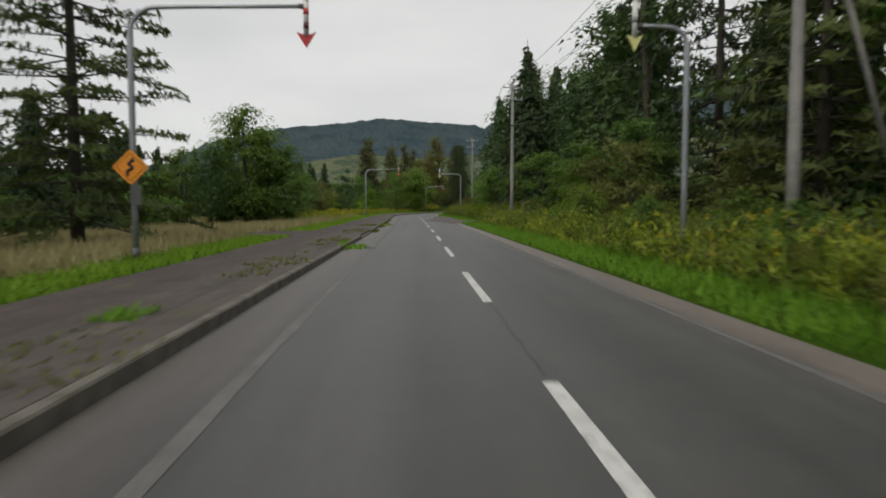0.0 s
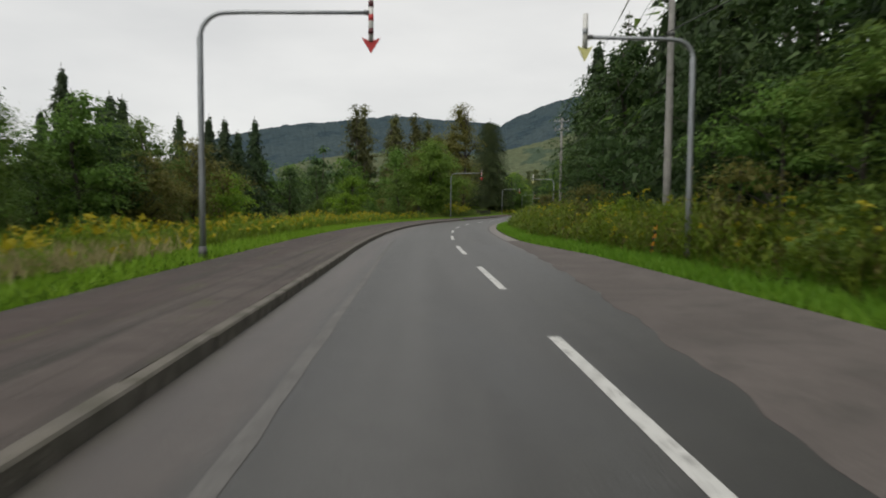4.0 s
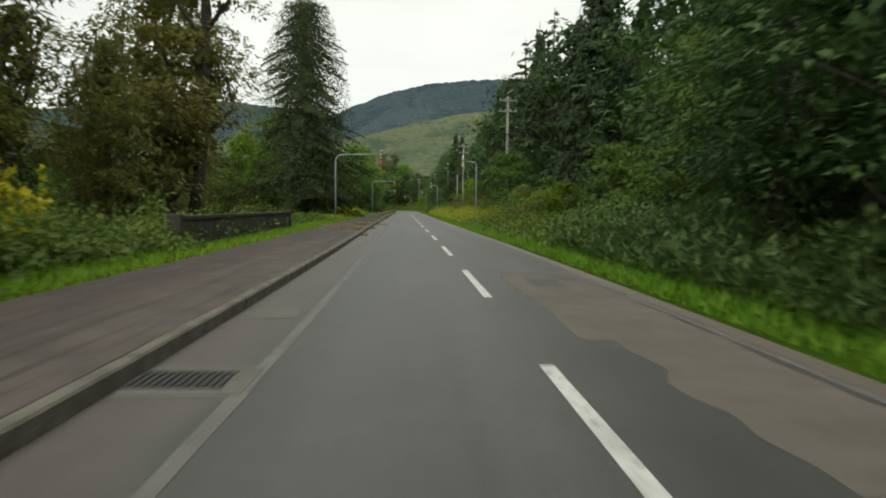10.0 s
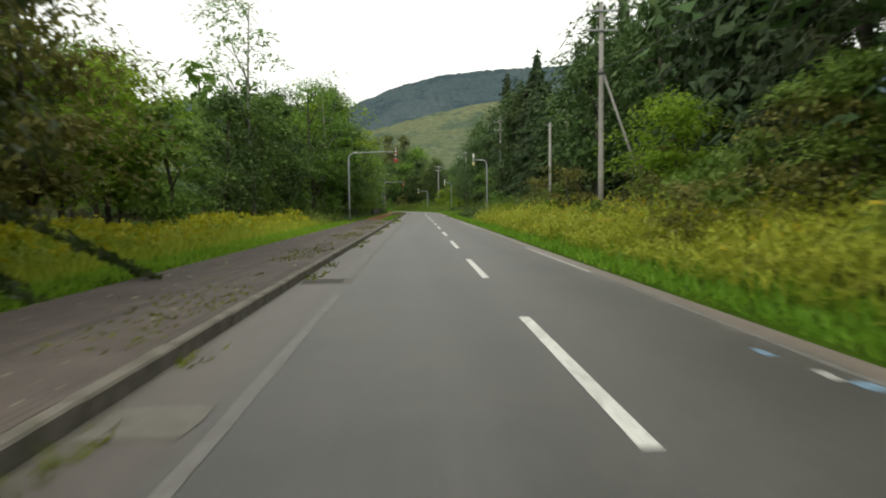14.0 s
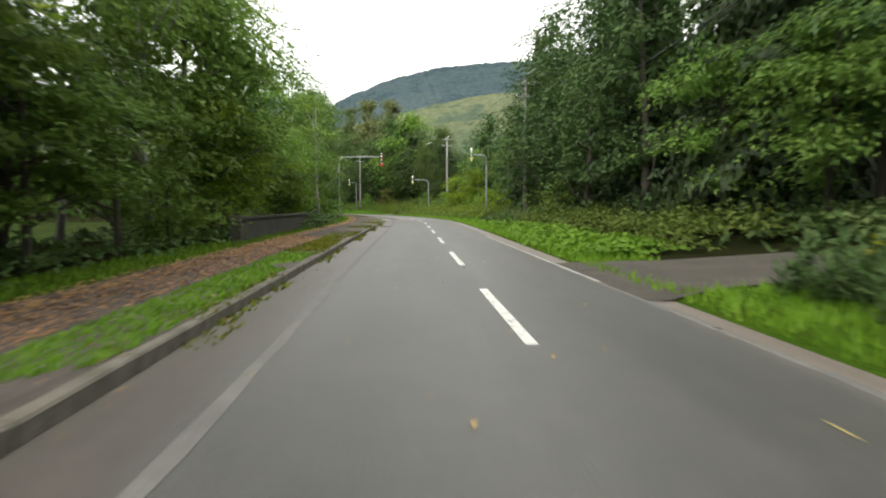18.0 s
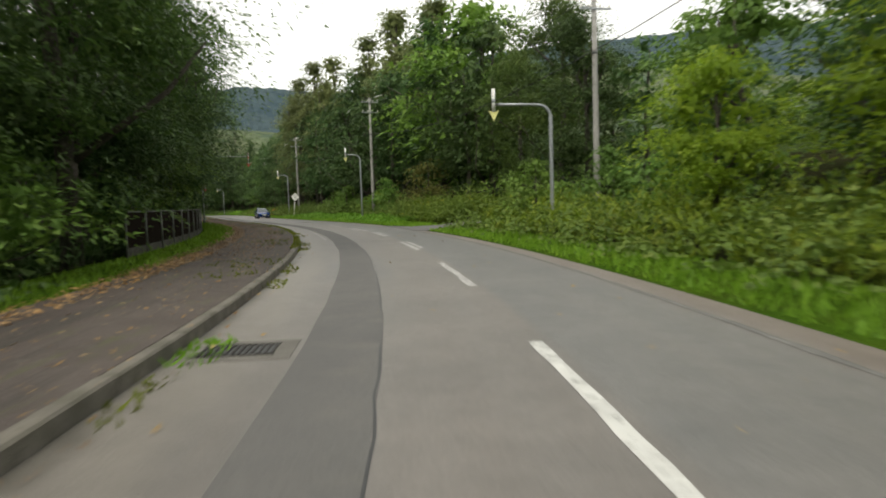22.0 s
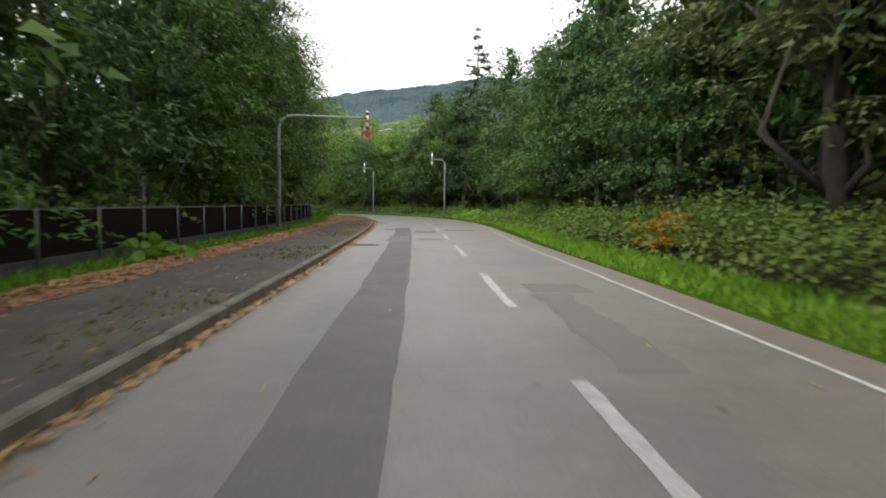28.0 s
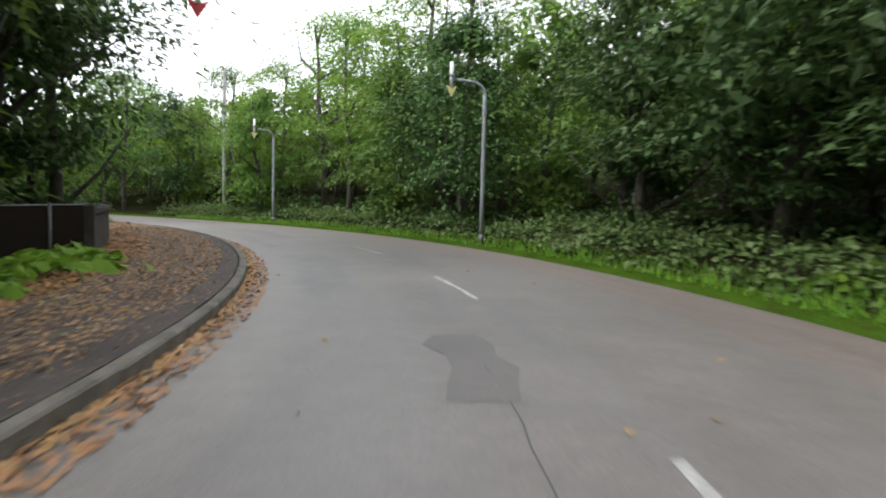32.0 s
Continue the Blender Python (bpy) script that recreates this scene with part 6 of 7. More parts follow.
TREES_LATE = ((475.5, 17, "round1", 19.5), (354, -12.0, "light1", 17), (357.5, -13.5, "airy1", 16), (459.5, 15.5, "near2", 15.5), (454, 14, "near1", 13), (464, 15, "near2", 13), (470, 13, "near1", 13), (502, 19, "pale1", 27), (507, 20, "pale1", 27), (496, 21, "pale1", 26), (516, 19, "pale1", 27), (528, 13.5, "pale1", 26), (537, 12.5, "pale1", 25), (546, 13, "pale1", 23), (520, 14.5, "pale1", 25), (487, 18, "pale1", 24), (611.5, 8.0, "dark1", 11), (614.5, 9.8, "dark1", 11.5), (618, 8.5, "mid1", 10), (633, 8.6, "mid1", 10), (645, 9, "dark2", 11), (598.6, 16, "larch1", 23), (563.6, 9.2, "mid1", 9.5), (79, 13.5, "spruce1", 20), (84.5, 14.5, "dark2", 18), (88, 10.6, "mid1", 6.5), (94, 10.8, "mid1", 6.0), (82.5, 10.4, "sapling", 6.4), (91, 12.2, "sapling", 7.2), (98.5, 11.0, "sapling", 5.6), (77, 11.6, "sapling", 5.2), (163, 13.5, "dark2", 17.5), (160, 16, "spruce1", 19), (172, 15, "spruce1", 18), (166, 14.6, "spruce2", 16), (168.5, 16.5, "dark1", 17), (157, 14.2, "spruce1", 20), (176, 18, "dark2", 17), (170, -19, "sapling_light", 6.8), (179, -28, "dark1", 9.5), (183, -31, "dark2", 9), (558.5, 10.2, "dark1", 11), (598.5, -8.8, "high1", 14), (604, -8.9, "high1", 14), (609, -8.2, "dark1", 13), (616, -8.6, "mid1", 12))
for s, d, key, h in (*TREES_EARLY, *TREES_ROUND, *TREES_OTHER, *TREES_LATE):
    plant(key, s, d, h)
zone(40, 130, -46, -36, 6, ["far_spruce", "far_dark"], (0.6, 0.8))
zone(90, 330, -75, -58, 7, ["far_mid", "far_dark"], (0.45, 0.65))
zone(98, 126, -20, -15.5, 5, ["mid1", "olive1", "dark1"], (0.55, 0.8))
zone(106, 140, -34, -25, 2.4, ["spruce2", "spruce1"], (0.74, 0.92))
zone(86, 122, -21, -16.5, 3.0, ["mid1", "dark1", "mid1", "olive1"], (0.42, 0.6))
zone(196, 250, -40, -30, 6, ["far_dark", "far_mid"])
zone(206, 226, -22, -18, 6, ["olive1", "mid1"])
zone(282, 320, -24, -18, 3.8, ["light1", "airy1", "light1"])
zone(258, 286, -30, -20, 2.3, ["dark1", "olive1", "mid1", "dark1"], (0.55, 0.75), 14)
zone(262, 330, -40, -30, 6, ["far_dark", "far_mid"], (0.7, 0.9))
zone(318, 338, -15, -12, 5, ["dark1", "mid1", "mid2"])
zone(338, 368, -12, -9.2, 4.2, ["birch1", "dark2", "airy1", "birch1", "dark1"], (1.0, 1.25))
zone(367, 381, -11.0, -9.2, 3.6, ["mid1", "light1", "birch1", "mid2"], (1.0, 1.25))
zone(382, 398, -12.5, -9.8, 6.5, ["light1", "birch1", "light1"], (0.5, 0.72))
zone(391, 404, -11.5, -8.8, 3.0, ["sapling_light", "sapling", "sapling_light"], (0.7, 0.9))
zone(405, 430, -12.5, -9.8, 4.5, ["mid1", "birch1", "light1", "birch1", "airy1"], (0.75, 0.95))
zone(338, 372, -9.6, -8.4, 4.0, ["sapling", "bush1", "sapling"])
zone(408, 434, -9.6, -8.6, 4.5, ["bush1", "sapling", "bush1"])
zone(426, 520, -10.8, -9.2, 4.6, ["near1", "near2"], (0.9, 1.1))
zone(520, 552, -13, -10.3, 4.8, ["dark1", "dark2", "mid1"], (1.0, 1.3))
zone(552, 574, -11.8, -9.4, 4.8, ["near1", "near2"], (0.9, 1.1))
zone(574, 600, -11.8, -9.4, 5.5, ["mid2", "birch1", "mid1"], (1.0, 1.3))
zone(445, 590, -10.6, -9.6, 9.0, ["sapling", "bush1", "sapling"])
zone(596, 690, -15, -11, 5.4, ["mid1", "light1", "mid2"])
zone(330, 380, -20, -15, 5.5, ["far_dark", "far_mid", "far_mid"], H, 3)
zone(380, 425, -20, -15, 6.5, ["far_mid", "far_mid"], (0.4, 0.6), 3)
zone(425, 680, -20, -15, 5.5, ["far_dark", "far_mid", "far_mid"], H, 3)


def join_far():
    """Trees deep in the woods, one mesh of leaves and trunks for each side."""
    for key, places in FAR_AT.items():
        (tr, cr), mat, _ = FAR[key]
        vs, fs, ms, n = [], [], [], 0
        for i, me in enumerate((tr, cr)):
            co = np.empty(len(me.vertices) * 3)
            me.vertices.foreach_get("co", co)
            co = np.c_[co.reshape(-1, 3), np.ones(len(me.vertices))]
            faces = [tuple(p.vertices) for p in me.polygons]
            for m in places:
                vs.append((co @ np.array(m).T)[:, :3])
                fs += [tuple(j + n for j in f) for f in faces]
                ms += [i] * len(faces)
                n += len(co)
        me = mesh_of("deep_woods", np.concatenate(vs), fs, [BARK, mat])
        me.polygons.foreach_set("material_index", np.asarray(ms, np.int32))
        tagged(new("deep_woods", me), "dense woods standing behind the roadside trees", "woods", kind="stuff")


join_far()
plant("bush_orange", 538.2, 7.3, 1.5)
plant("bush_orange", 541.0, 7.6, 1.0)
for root, used in KINDS.values():
    if not used:
        for o in (*root.children_recursive, root):
            bpy.data.objects.remove(o)


# ---- low growth: uncountable, one object for each stand ----
def stand_points(rng, s0, s1, d0, d1, n):
    s, d = rng.uniform(s0, s1, n), rng.uniform(d0, d1, n)
    x, y, h = on_road(s, d)
    return np.stack([x, y, ground_z(s, d)], 1), s, d


def stuff(name, label, category, me):
    return tagged(new(name, me), label, category, kind="stuff")


def clear_of_paving(s, d, gap=0.0):
    """True where nothing paved or dusty lies."""
    apron = np.interp(s, [63.4, 64.2, 65.2, 69.2, 70.3, 71.7, 73.5, 77.3, 86, 99, 110], [4.4, 6.0, 9, 8.6, 6.7, 5.8, 5.4, 5.25, 5.4, 5.3, 4.5]) + gap
    return ~((s > 63.4) & (s < 110) & (d > 4) & (d < apron))


def grass(seed, s0, s1, d0, d1, n, h, mat, name, label, wide=0.02):
    rng = np.random.default_rng(seed)
    p, s, d = stand_points(rng, s0, s1, d0, d1, n)
    keep = ~(((s > 33.2) & (s < 40.8) & (d < -5) & (d > -9.6)) | ((s > 453.2) & (s < 457.5) & (d > 4)) | ((s > 457) & (s < 458.4) & (d > 4) & (d < 5.9)) | ((s > 458) & (s < 463) & (d > 4) & (d < 4.85)) | ((s > 356.0) & (s < 361.6) & (d > 4.9)))
    keep &= (d < 0) | (d > 4.6 + np.interp(s, [540, 552, 563, 572], [0, 0.45, 0.95, 1.25]))
    p = p[keep & clear_of_paving(s, d)]
    n = len(p)
    a = rng.uniform(0, 2 * np.pi, n)
    side = np.stack([np.cos(a), np.sin(a), 0 * a], 1)
    hh = h * rng.uniform(0.45, 1.3, (n, 1))
    lean = rng.normal(size=(n, 3)) * np.array([1, 1, 0]) * hh * 0.35
    w = wide * rng.uniform(0.6, 1.5, (n, 1))
    up = np.array([0, 0, 1.0])
    q = np.stack([p - side * w * 1.15, p + side * w * 1.15, p + up * hh + lean], 1)
    return stuff(name, label, "grass", quads_mesh(name, q, mat))


def weeds(seed, s0, s1, d0, d1, n, h, mats, name, label, leaves=7, flower=0.3, leaf=0.22, head=0.2):
    """Stalks with leaves along them, some with a flower head."""
    rng = np.random.default_rng(seed)
    p, s, d = stand_points(rng, s0, s1, d0, d1, n)
    keep = clear_of_paving(s, d, 1.2)
    p, s, d = p[keep], s[keep], d[keep]
    n = len(p)
    edge = np.clip(np.minimum(abs(d - d0), 0.9) / 0.9, 0.0, 1) if d0 > 0 else np.clip(np.minimum(abs(d - d1), 0.9) / 0.9, 0.0, 1)
    lump = 0.8 + 0.3 * np.sin(s * 0.9 + seed) * np.sin(d * 1.3 + s * 0.23) + 0.22 * np.sin(s * 0.37 + d * 0.8 + seed * 2.0) + rng.normal(size=n) * 0.16
    hh = (h * np.clip(lump, 0.35, 1.4) * (0.45 + 0.55 * edge))[:, None]
    up = np.array([0, 0, 1.0])
    lean = rng.normal(size=(n, 3)) * np.array([1, 1, 0]) * 0.16 * hh
    quads, kinds = [], []
    a = rng.uniform(0, 2 * np.pi, n)
    side = np.stack([np.cos(a), np.sin(a), 0 * a], 1) * 0.012
    quads.append(np.stack([p - side, p + side, p + up * hh + lean], 1))
    kinds.append(np.zeros(n))
    for k in range(leaves):
        u = rng.uniform(0.15, 1.0, (n, 1))
        q = p + (up * hh + lean * u) * u
        a = rng.uniform(0, 2 * np.pi, n)
        out = np.stack([np.cos(a), np.sin(a), rng.uniform(0.1, 1.3, n)], 1)
        sd = unit(np.cross(out, up)) * leaf * 0.17
        ln = leaf * rng.uniform(0.6, 1.4, (n, 1))
        tip = q + out * ln - up * ln * 0.25
        quads.append(np.stack([q + out * ln * 0.1 + sd, tip, q + out * ln * 0.1 - sd], 1))
        kinds.append(np.zeros(n))
    m = rng.uniform(size=n) < flower
    for k in range(5):
        q = (p + up * hh + lean)[m]
        mm = len(q)
        out = unit(rng.normal(size=(mm, 3)) + np.array([0, 0, 0.4]))
        quads.append(leaf_tips(rng, q + rng.normal(size=(mm, 3)) * head * 0.3, out, head, head * 0.6))
        kinds.append(np.ones(mm))
    return stuff(name, label, "weeds", quads_mesh(name, np.concatenate(quads), mats, np.concatenate(kinds)))


def broad_plants(seed, s0, s1, d0, d1, n, h, size, mat, name, label, fine=1.0):
    """Broad folded leaves in many small clumps, like butterbur, knotweed or creepers over a bank."""
    rng = np.random.default_rng(seed)
    small = 0.74 if mat is not BUTTER else 0.9
    n = int(n * fine * (1.6 if mat is not BUTTER else 1.15))
    k = max(3, n // 18)
    c, s, d = stand_points(rng, s0, s1, d0, d1, k)
    mid, half = (d0 + d1) / 2, (d1 - d0) / 2
    dome = np.sqrt(np.clip(1.04 - ((d - mid) / half) ** 2, 0.45 if h >= 1.9 else 0.10, 1)) * (0.8 + 0.28 * np.sin(s * 0.8 + seed) * np.cos(d * 1.1 + s * 0.31)) * rng.uniform(0.6, 1.15, k)
    i = rng.integers(0, k, n)
    spread = rng.normal(size=(n, 2)) * 0.34
    fall = np.exp(-(spread ** 2).sum(1) / 0.35)
    hh = h * dome[i] * (0.35 + 0.65 * fall) * rng.uniform(0.45, 1.05, n) ** 0.5
    p = c[i] + np.stack([spread[:, 0], spread[:, 1], hh], 1)
    nrm = unit(np.stack([spread[:, 0] * 0.9 + rng.normal(size=n) * 0.5, spread[:, 1] * 0.9 + rng.normal(size=n) * 0.5, np.ones(n)], 1))
    u = unit(np.cross(nrm, rng.normal(size=(n, 3))))
    v = np.cross(nrm, u)
    r = small * size / math.sqrt(fine) * rng.uniform(0.5, 1.3, (n, 1))
    tip = p + u * r * 1.15 - nrm * r * 0.28
    if mat is BUTTER:
        verts = np.stack([p - u * r * 0.75, p - u * r * 0.35 + v * r * 0.8 + nrm * r * 0.16, p + u * r * 0.5 + v * r * 0.62, tip, p + u * r * 0.5 - v * r * 0.62, p - u * r * 0.35 - v * r * 0.8 + nrm * r * 0.16], 1).reshape(-1, 3)
        b = np.arange(n) * 6
        faces = np.concatenate([np.stack([b, b + 1, b + 2, b + 3], 1), np.stack([b, b + 3, b + 4, b + 5], 1)])
    else:
        verts = np.stack([p - u * r * 0.75, p + v * r * 0.78 + nrm * r * 0.14, tip, p - v * r * 0.78 + nrm * r * 0.14], 1).reshape(-1, 3)
        b = np.arange(n) * 4
        faces = np.concatenate([np.stack([b, b + 1, b + 2], 1), np.stack([b, b + 2, b + 3], 1)])
    return stuff(name, label, "plants", mesh_of(name, verts, faces.tolist(), mat))


# grass on both verges, denser where the camera comes nearest
grass(100, -15, 330, 4.55, 6.7, 56000, 0.20, GRASS, "verge_grass", "bright green grass along the road edge")
grass(130, 566, 640, 5.6, 7.8, 6500, 0.2, GRASS, "verge_grass", "bright green grass along the bend")
grass(101, 330, 574, 4.55, 6.5, 34000, 0.20, GRASS, "verge_grass", "bright green grass along the road edge")
grass(132, 548, 575, 6.2, 6.9, 1500, 0.28, GRASS, "verge_grass", "longer green grass below the bank")
grass(102, -15, 330, -7.9, -5.9, 40000, 0.20, GRASS, "verge_grass", "green grass behind the sidewalk")
grass(135, 500, 640, -7.7, -6.5, 3600, 0.17, GRASS, "verge_grass", "green grass below the fence")
grass(103, 330, 500, -7.7, -5.85, 10500, 0.17, GRASS, "verge_grass", "green grass behind the sidewalk")
grass(169, 69, 112, 5.0, 8.4, 12000, 0.20, GRASS, "verge_grass", "green grass beyond the dusty turnout")
# meadows
grass(104, 14, 100, -30, -7.6, 42000, 0.55, DRY, "dry_meadow_grass", "pale dry meadow grass", 0.03)
grass(105, 100, 170, -32, -7.6, 26000, 0.5, WEED, "meadow_grass", "green and yellow meadow grass", 0.03)
weeds(106, 68, 172, -17, -7.6, 4600, 0.9, [LEAF_LIGHT, GOLD], "goldenrod_meadow", "yellow goldenrod in a meadow", 6, 0.22)
weeds(107, 189, 207, -13.0, -8.2, 3200, 1.9, [WEED, GOLD], "goldenrod_bank", "tall goldenrod with yellow flower heads", 8, 0.6, 0.2, 0.17)
broad_plants(137, 193, 214, -12.0, -7.0, 4200, 1.75, 0.16, KUDZU, "creeper_bank", "tall bank of broad creeper leaves beside the sidewalk", fine=1.5)
broad_plants(108, 170, 199, -12.5, -7.5, 2600, 1.1, 0.15, KUDZU, "creeper_bank", "green broad-leaved weeds beside the sidewalk", fine=1.7)
weeds(109, 277, 322, -16, -8.0, 4200, 0.95, [MEADOW_GRASS, GOLD], "meadow_weeds", "yellow meadow weeds", 6, 0.5, 0.24, 0.2)
broad_plants(165, 262, 322, -19, -15.5, 2600, 1.5, 0.15, KUDZU, "creeper_bank", "pale broad-leaved weeds behind the meadow", fine=1.5)
grass(110, 262, 325, -18, -7.4, 26000, 0.5, MEADOW_GRASS, "meadow_grass", "yellow-green meadow grass", 0.03)
broad_plants(129, 213, 270, -14, -7.7, 6000, 1.0, 0.15, KUDZU, "creeper_bank", "broad-leaved weeds behind the parapet", fine=1.7)
broad_plants(170, 211, 236.5, -9.2, -7.6, 1700, 1.9, 0.13, KUDZU, "creeper_bank", "creepers hanging over the parapet wall", fine=1.5)
broad_plants(111, 318, 337, -14, -7.8, 2800, 1.7, 0.17, KUDZU, "knotweed_bank", "tall bank of pale broad-leaved knotweed", fine=1.7)
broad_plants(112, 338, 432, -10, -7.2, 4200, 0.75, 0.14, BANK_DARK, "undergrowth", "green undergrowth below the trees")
# banks on the other side
weeds(113, -12, 65, 5.9, 12.5, 4200, 1.0, [WEED, GOLD], "weed_bank", "tall mixed weeds below the trees", 7, 0.03, 0.22, 0.12)
weeds(163, -12, 65, 6.0, 12.5, 1500, 1.05, [BROWN_WEED, GOLD], "weed_bank", "browning tall weeds below the trees", 7, 0.0, 0.2)
weeds(171, -12, 65, 5.9, 9.5, 1900, 0.85, [MEADOW_GRASS, GOLD], "weed_bank", "yellow-green weeds along the grass verge", 7, 0.05, 0.2, 0.12)
weeds(164, 74, 186, 6.0, 11.5, 1700, 1.2, [BROWN_WEED, GOLD], "weed_bank", "browning tall weeds beside the road", 7, 0.0, 0.2)
weeds(159, 72, 152, 5.5, 11, 4400, 1.25, [WEED, GOLD], "weed_bank", "tall green weeds beside the road", 8, 0.0, 0.22)
weeds(168, 150, 186, 5.5, 11, 2800, 1.4, [MEADOW_GRASS, GOLD], "weed_bank", "tall yellow-green grass beside the road", 8, 0.0, 0.24)
weeds(114, 72, 186, 6.2, 12.5, 5600, 1.4, [WEED, GOLD], "weed_bank", "tall yellow-brown weeds beside the road", 8, 0.10, 0.22, 0.15)
weeds(160, 203, 216, 5.4, 10.5, 1100, 1.4, [BANK_DARK, GOLD], "weed_bank", "dark green weeds below the trees", 9, 0.0, 0.32)
weeds(115, 186, 203, 5.4, 10.5, 1900, 1.2, [BANK_DARK, GOLD], "weed_bank", "tall green reeds and weeds", 9, 0.01, 0.26)
for k, (s0, s1, d0, d1, n) in enumerate(((-10, 62, 12, 22, 1500), (62, 190, 12, 21, 2400), (190, 335, 11, 20, 2400), (335, 453, 9.5, 18, 3000), (462, 640, 10, 19, 4200), (335, 432, -17, -9.5, 2200), (432, 640, -16, -8.4, 4200))):
    broad_plants(140 + k, s0, s1, d0, d1, n, 1.3, 0.3, LEAF_DARK, "undergrowth", "dark broad-leaved undergrowth below the trees")
weeds(153, 344, 355.4, 5.9, 10, 1300, 0.9, [BANK_DARK, GOLD], "weed_bank", "low green weeds before the path", 8, 0.03, 0.24)
weeds(150, 459.5, 470, 6.6, 12, 900, 1.2, [WEED, GOLD], "weed_bank", "green weeds beside the side road", 8, 0.02, 0.26)
broad_plants(161, 451, 462, 10.8, 14, 1500, 1.9, 0.16, KUDZU, "creeper_bank", "broad-leaved bushes closing the side road", fine=1.7)
broad_plants(151, 458.8, 472, 6.9, 12, 2600, 2.3, 0.14, KUDZU, "creeper_bank", "broad-leaved bushes closing the side road", fine=1.7)
broad_plants(116, 214, 250, 5.4, 12, 7500, 1.5, 0.155, KUDZU, "creeper_bank", "bank covered with broad creeper leaves", fine=1.7)
weeds(117, 250, 332, 5.25, 12, 9500, 1.15, [MEADOW_GRASS, GOLD], "weed_bank", "tall yellow-green weeds beside the road", 8, 0.03, 0.20, 0.14)
broad_plants(154, 296, 334, 7.6, 12.5, 2200, 1.5, 0.15, KUDZU, "creeper_bank", "broad-leaved weeds among the tall grass", fine=1.7)
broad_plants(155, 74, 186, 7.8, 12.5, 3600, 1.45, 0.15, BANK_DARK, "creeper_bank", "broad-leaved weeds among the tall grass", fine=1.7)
broad_plants(118, 322, 336, 7.4, 12, 2600, 2.3, 0.17, KUDZU, "knotweed_bank", "tall bank of broad-leaved knotweed", fine=1.7)
weeds(119, 332, 352, 5.4, 11, 1500, 1.0, [BANK_DARK, GOLD], "weed_bank", "mixed green weeds below the trees", 8, 0.0, 0.28)
weeds(157, 391, 414, 6.4, 10.5, 1500, 0.9, [BANK_DARK, GOLD], "weed_bank", "mixed green weeds below the trees", 8, 0.0, 0.24)
broad_plants(156, 393, 412, 5.6, 8.5, 900, 0.5, 0.17, BUTTER, "butterbur_clump", "scattered butterbur leaves along the road", fine=1.5)
broad_plants(166, 362.5, 394, 7.4, 11, 3200, 1.5, 0.15, KUDZU, "creeper_bank", "bank of broad-leaved weeds behind the butterbur", fine=1.5)
broad_plants(120, 363, 387, 5.2, 7.6, 2900, 0.6, 0.15, BUTTER, "butterbur_stand", "bright green butterbur leaves along the road", fine=1.5)
broad_plants(158, 412, 452.5, 5.5, 10.5, 4600, 1.5, 0.15, KUDZU, "creeper_bank", "uneven bank of broad-leaved weeds", fine=1.5)
weeds(121, 405, 453, 6.2, 11.5, 2200, 1.25, [WEED, GOLD], "weed_bank", "green weeds beside the road", 8, 0.0, 0.28)
broad_plants(122, 466, 515, 5.2, 9.0, 8500, 0.56, 0.125, BUTTER, "butterbur_stand", "bright green butterbur leaves along the road", fine=1.5)
broad_plants(123, 466, 506, 8.0, 12, 4200, 2.0, 0.165, KUDZU, "creeper_bank", "bank covered with broad creeper leaves", fine=1.7)
broad_plants(162, 354, 364, 10.6, 13.5, 1300, 1.6, 0.16, BANK_DARK, "creeper_bank", "dark broad-leaved bushes behind the turnout", fine=1.7)
broad_plants(152, 347, 356.4, 7.4, 12.5, 1900, 1.7, 0.16, BANK_DARK, "creeper_bank", "bank covered with broad creeper leaves", fine=1.7)
broad_plants(124, 506, 549, 5.5, 12, 6500, 2.0, 0.15, KUDZU, "creeper_bank", "bank covered with broad creeper leaves", fine=1.8)
broad_plants(134, 548, 575, 6.1, 12, 4200, 1.5, 0.15, KUDZU, "creeper_bank", "bank covered with broad leaves", fine=1.8)
broad_plants(136, 587, 594, 7.2, 9.0, 260, 0.7, 0.22, BUTTER, "butterbur_clump", "green butterbur leaves in the bend", fine=1.5)
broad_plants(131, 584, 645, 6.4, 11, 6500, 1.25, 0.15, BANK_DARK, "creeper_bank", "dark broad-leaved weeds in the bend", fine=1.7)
broad_plants(125, 572, 587, 6.7, 8.8, 1200, 0.8, 0.25, BUTTER, "butterbur_stand", "bright green butterbur leaves along the road", fine=1.5)
broad_plants(126, 588, 600, -6.9, -5.6, 420, 0.75, 0.22, BUTTER, "butterbur_clump", "bright green butterbur clump before the fence", fine=1.5)
broad_plants(127, 535, 537, -7.5, -6.3, 60, 0.7, 0.18, BUTTER, "butterbur_clump", "small bright green plant before the fence")
weeds(128, 432, 600, -10.5, -8.1, 3000, 1.2, [LEAF_DARK, GOLD], "undergrowth", "dark weeds behind the fence", 6, 0.0, 0.3)


broad_plants(167, 385.5, 397, -6.85, -6.05, 700, 1.25, 0.13, BANK_DARK, "undergrowth", "dark leafy plants before the parapet", fine=1.5)


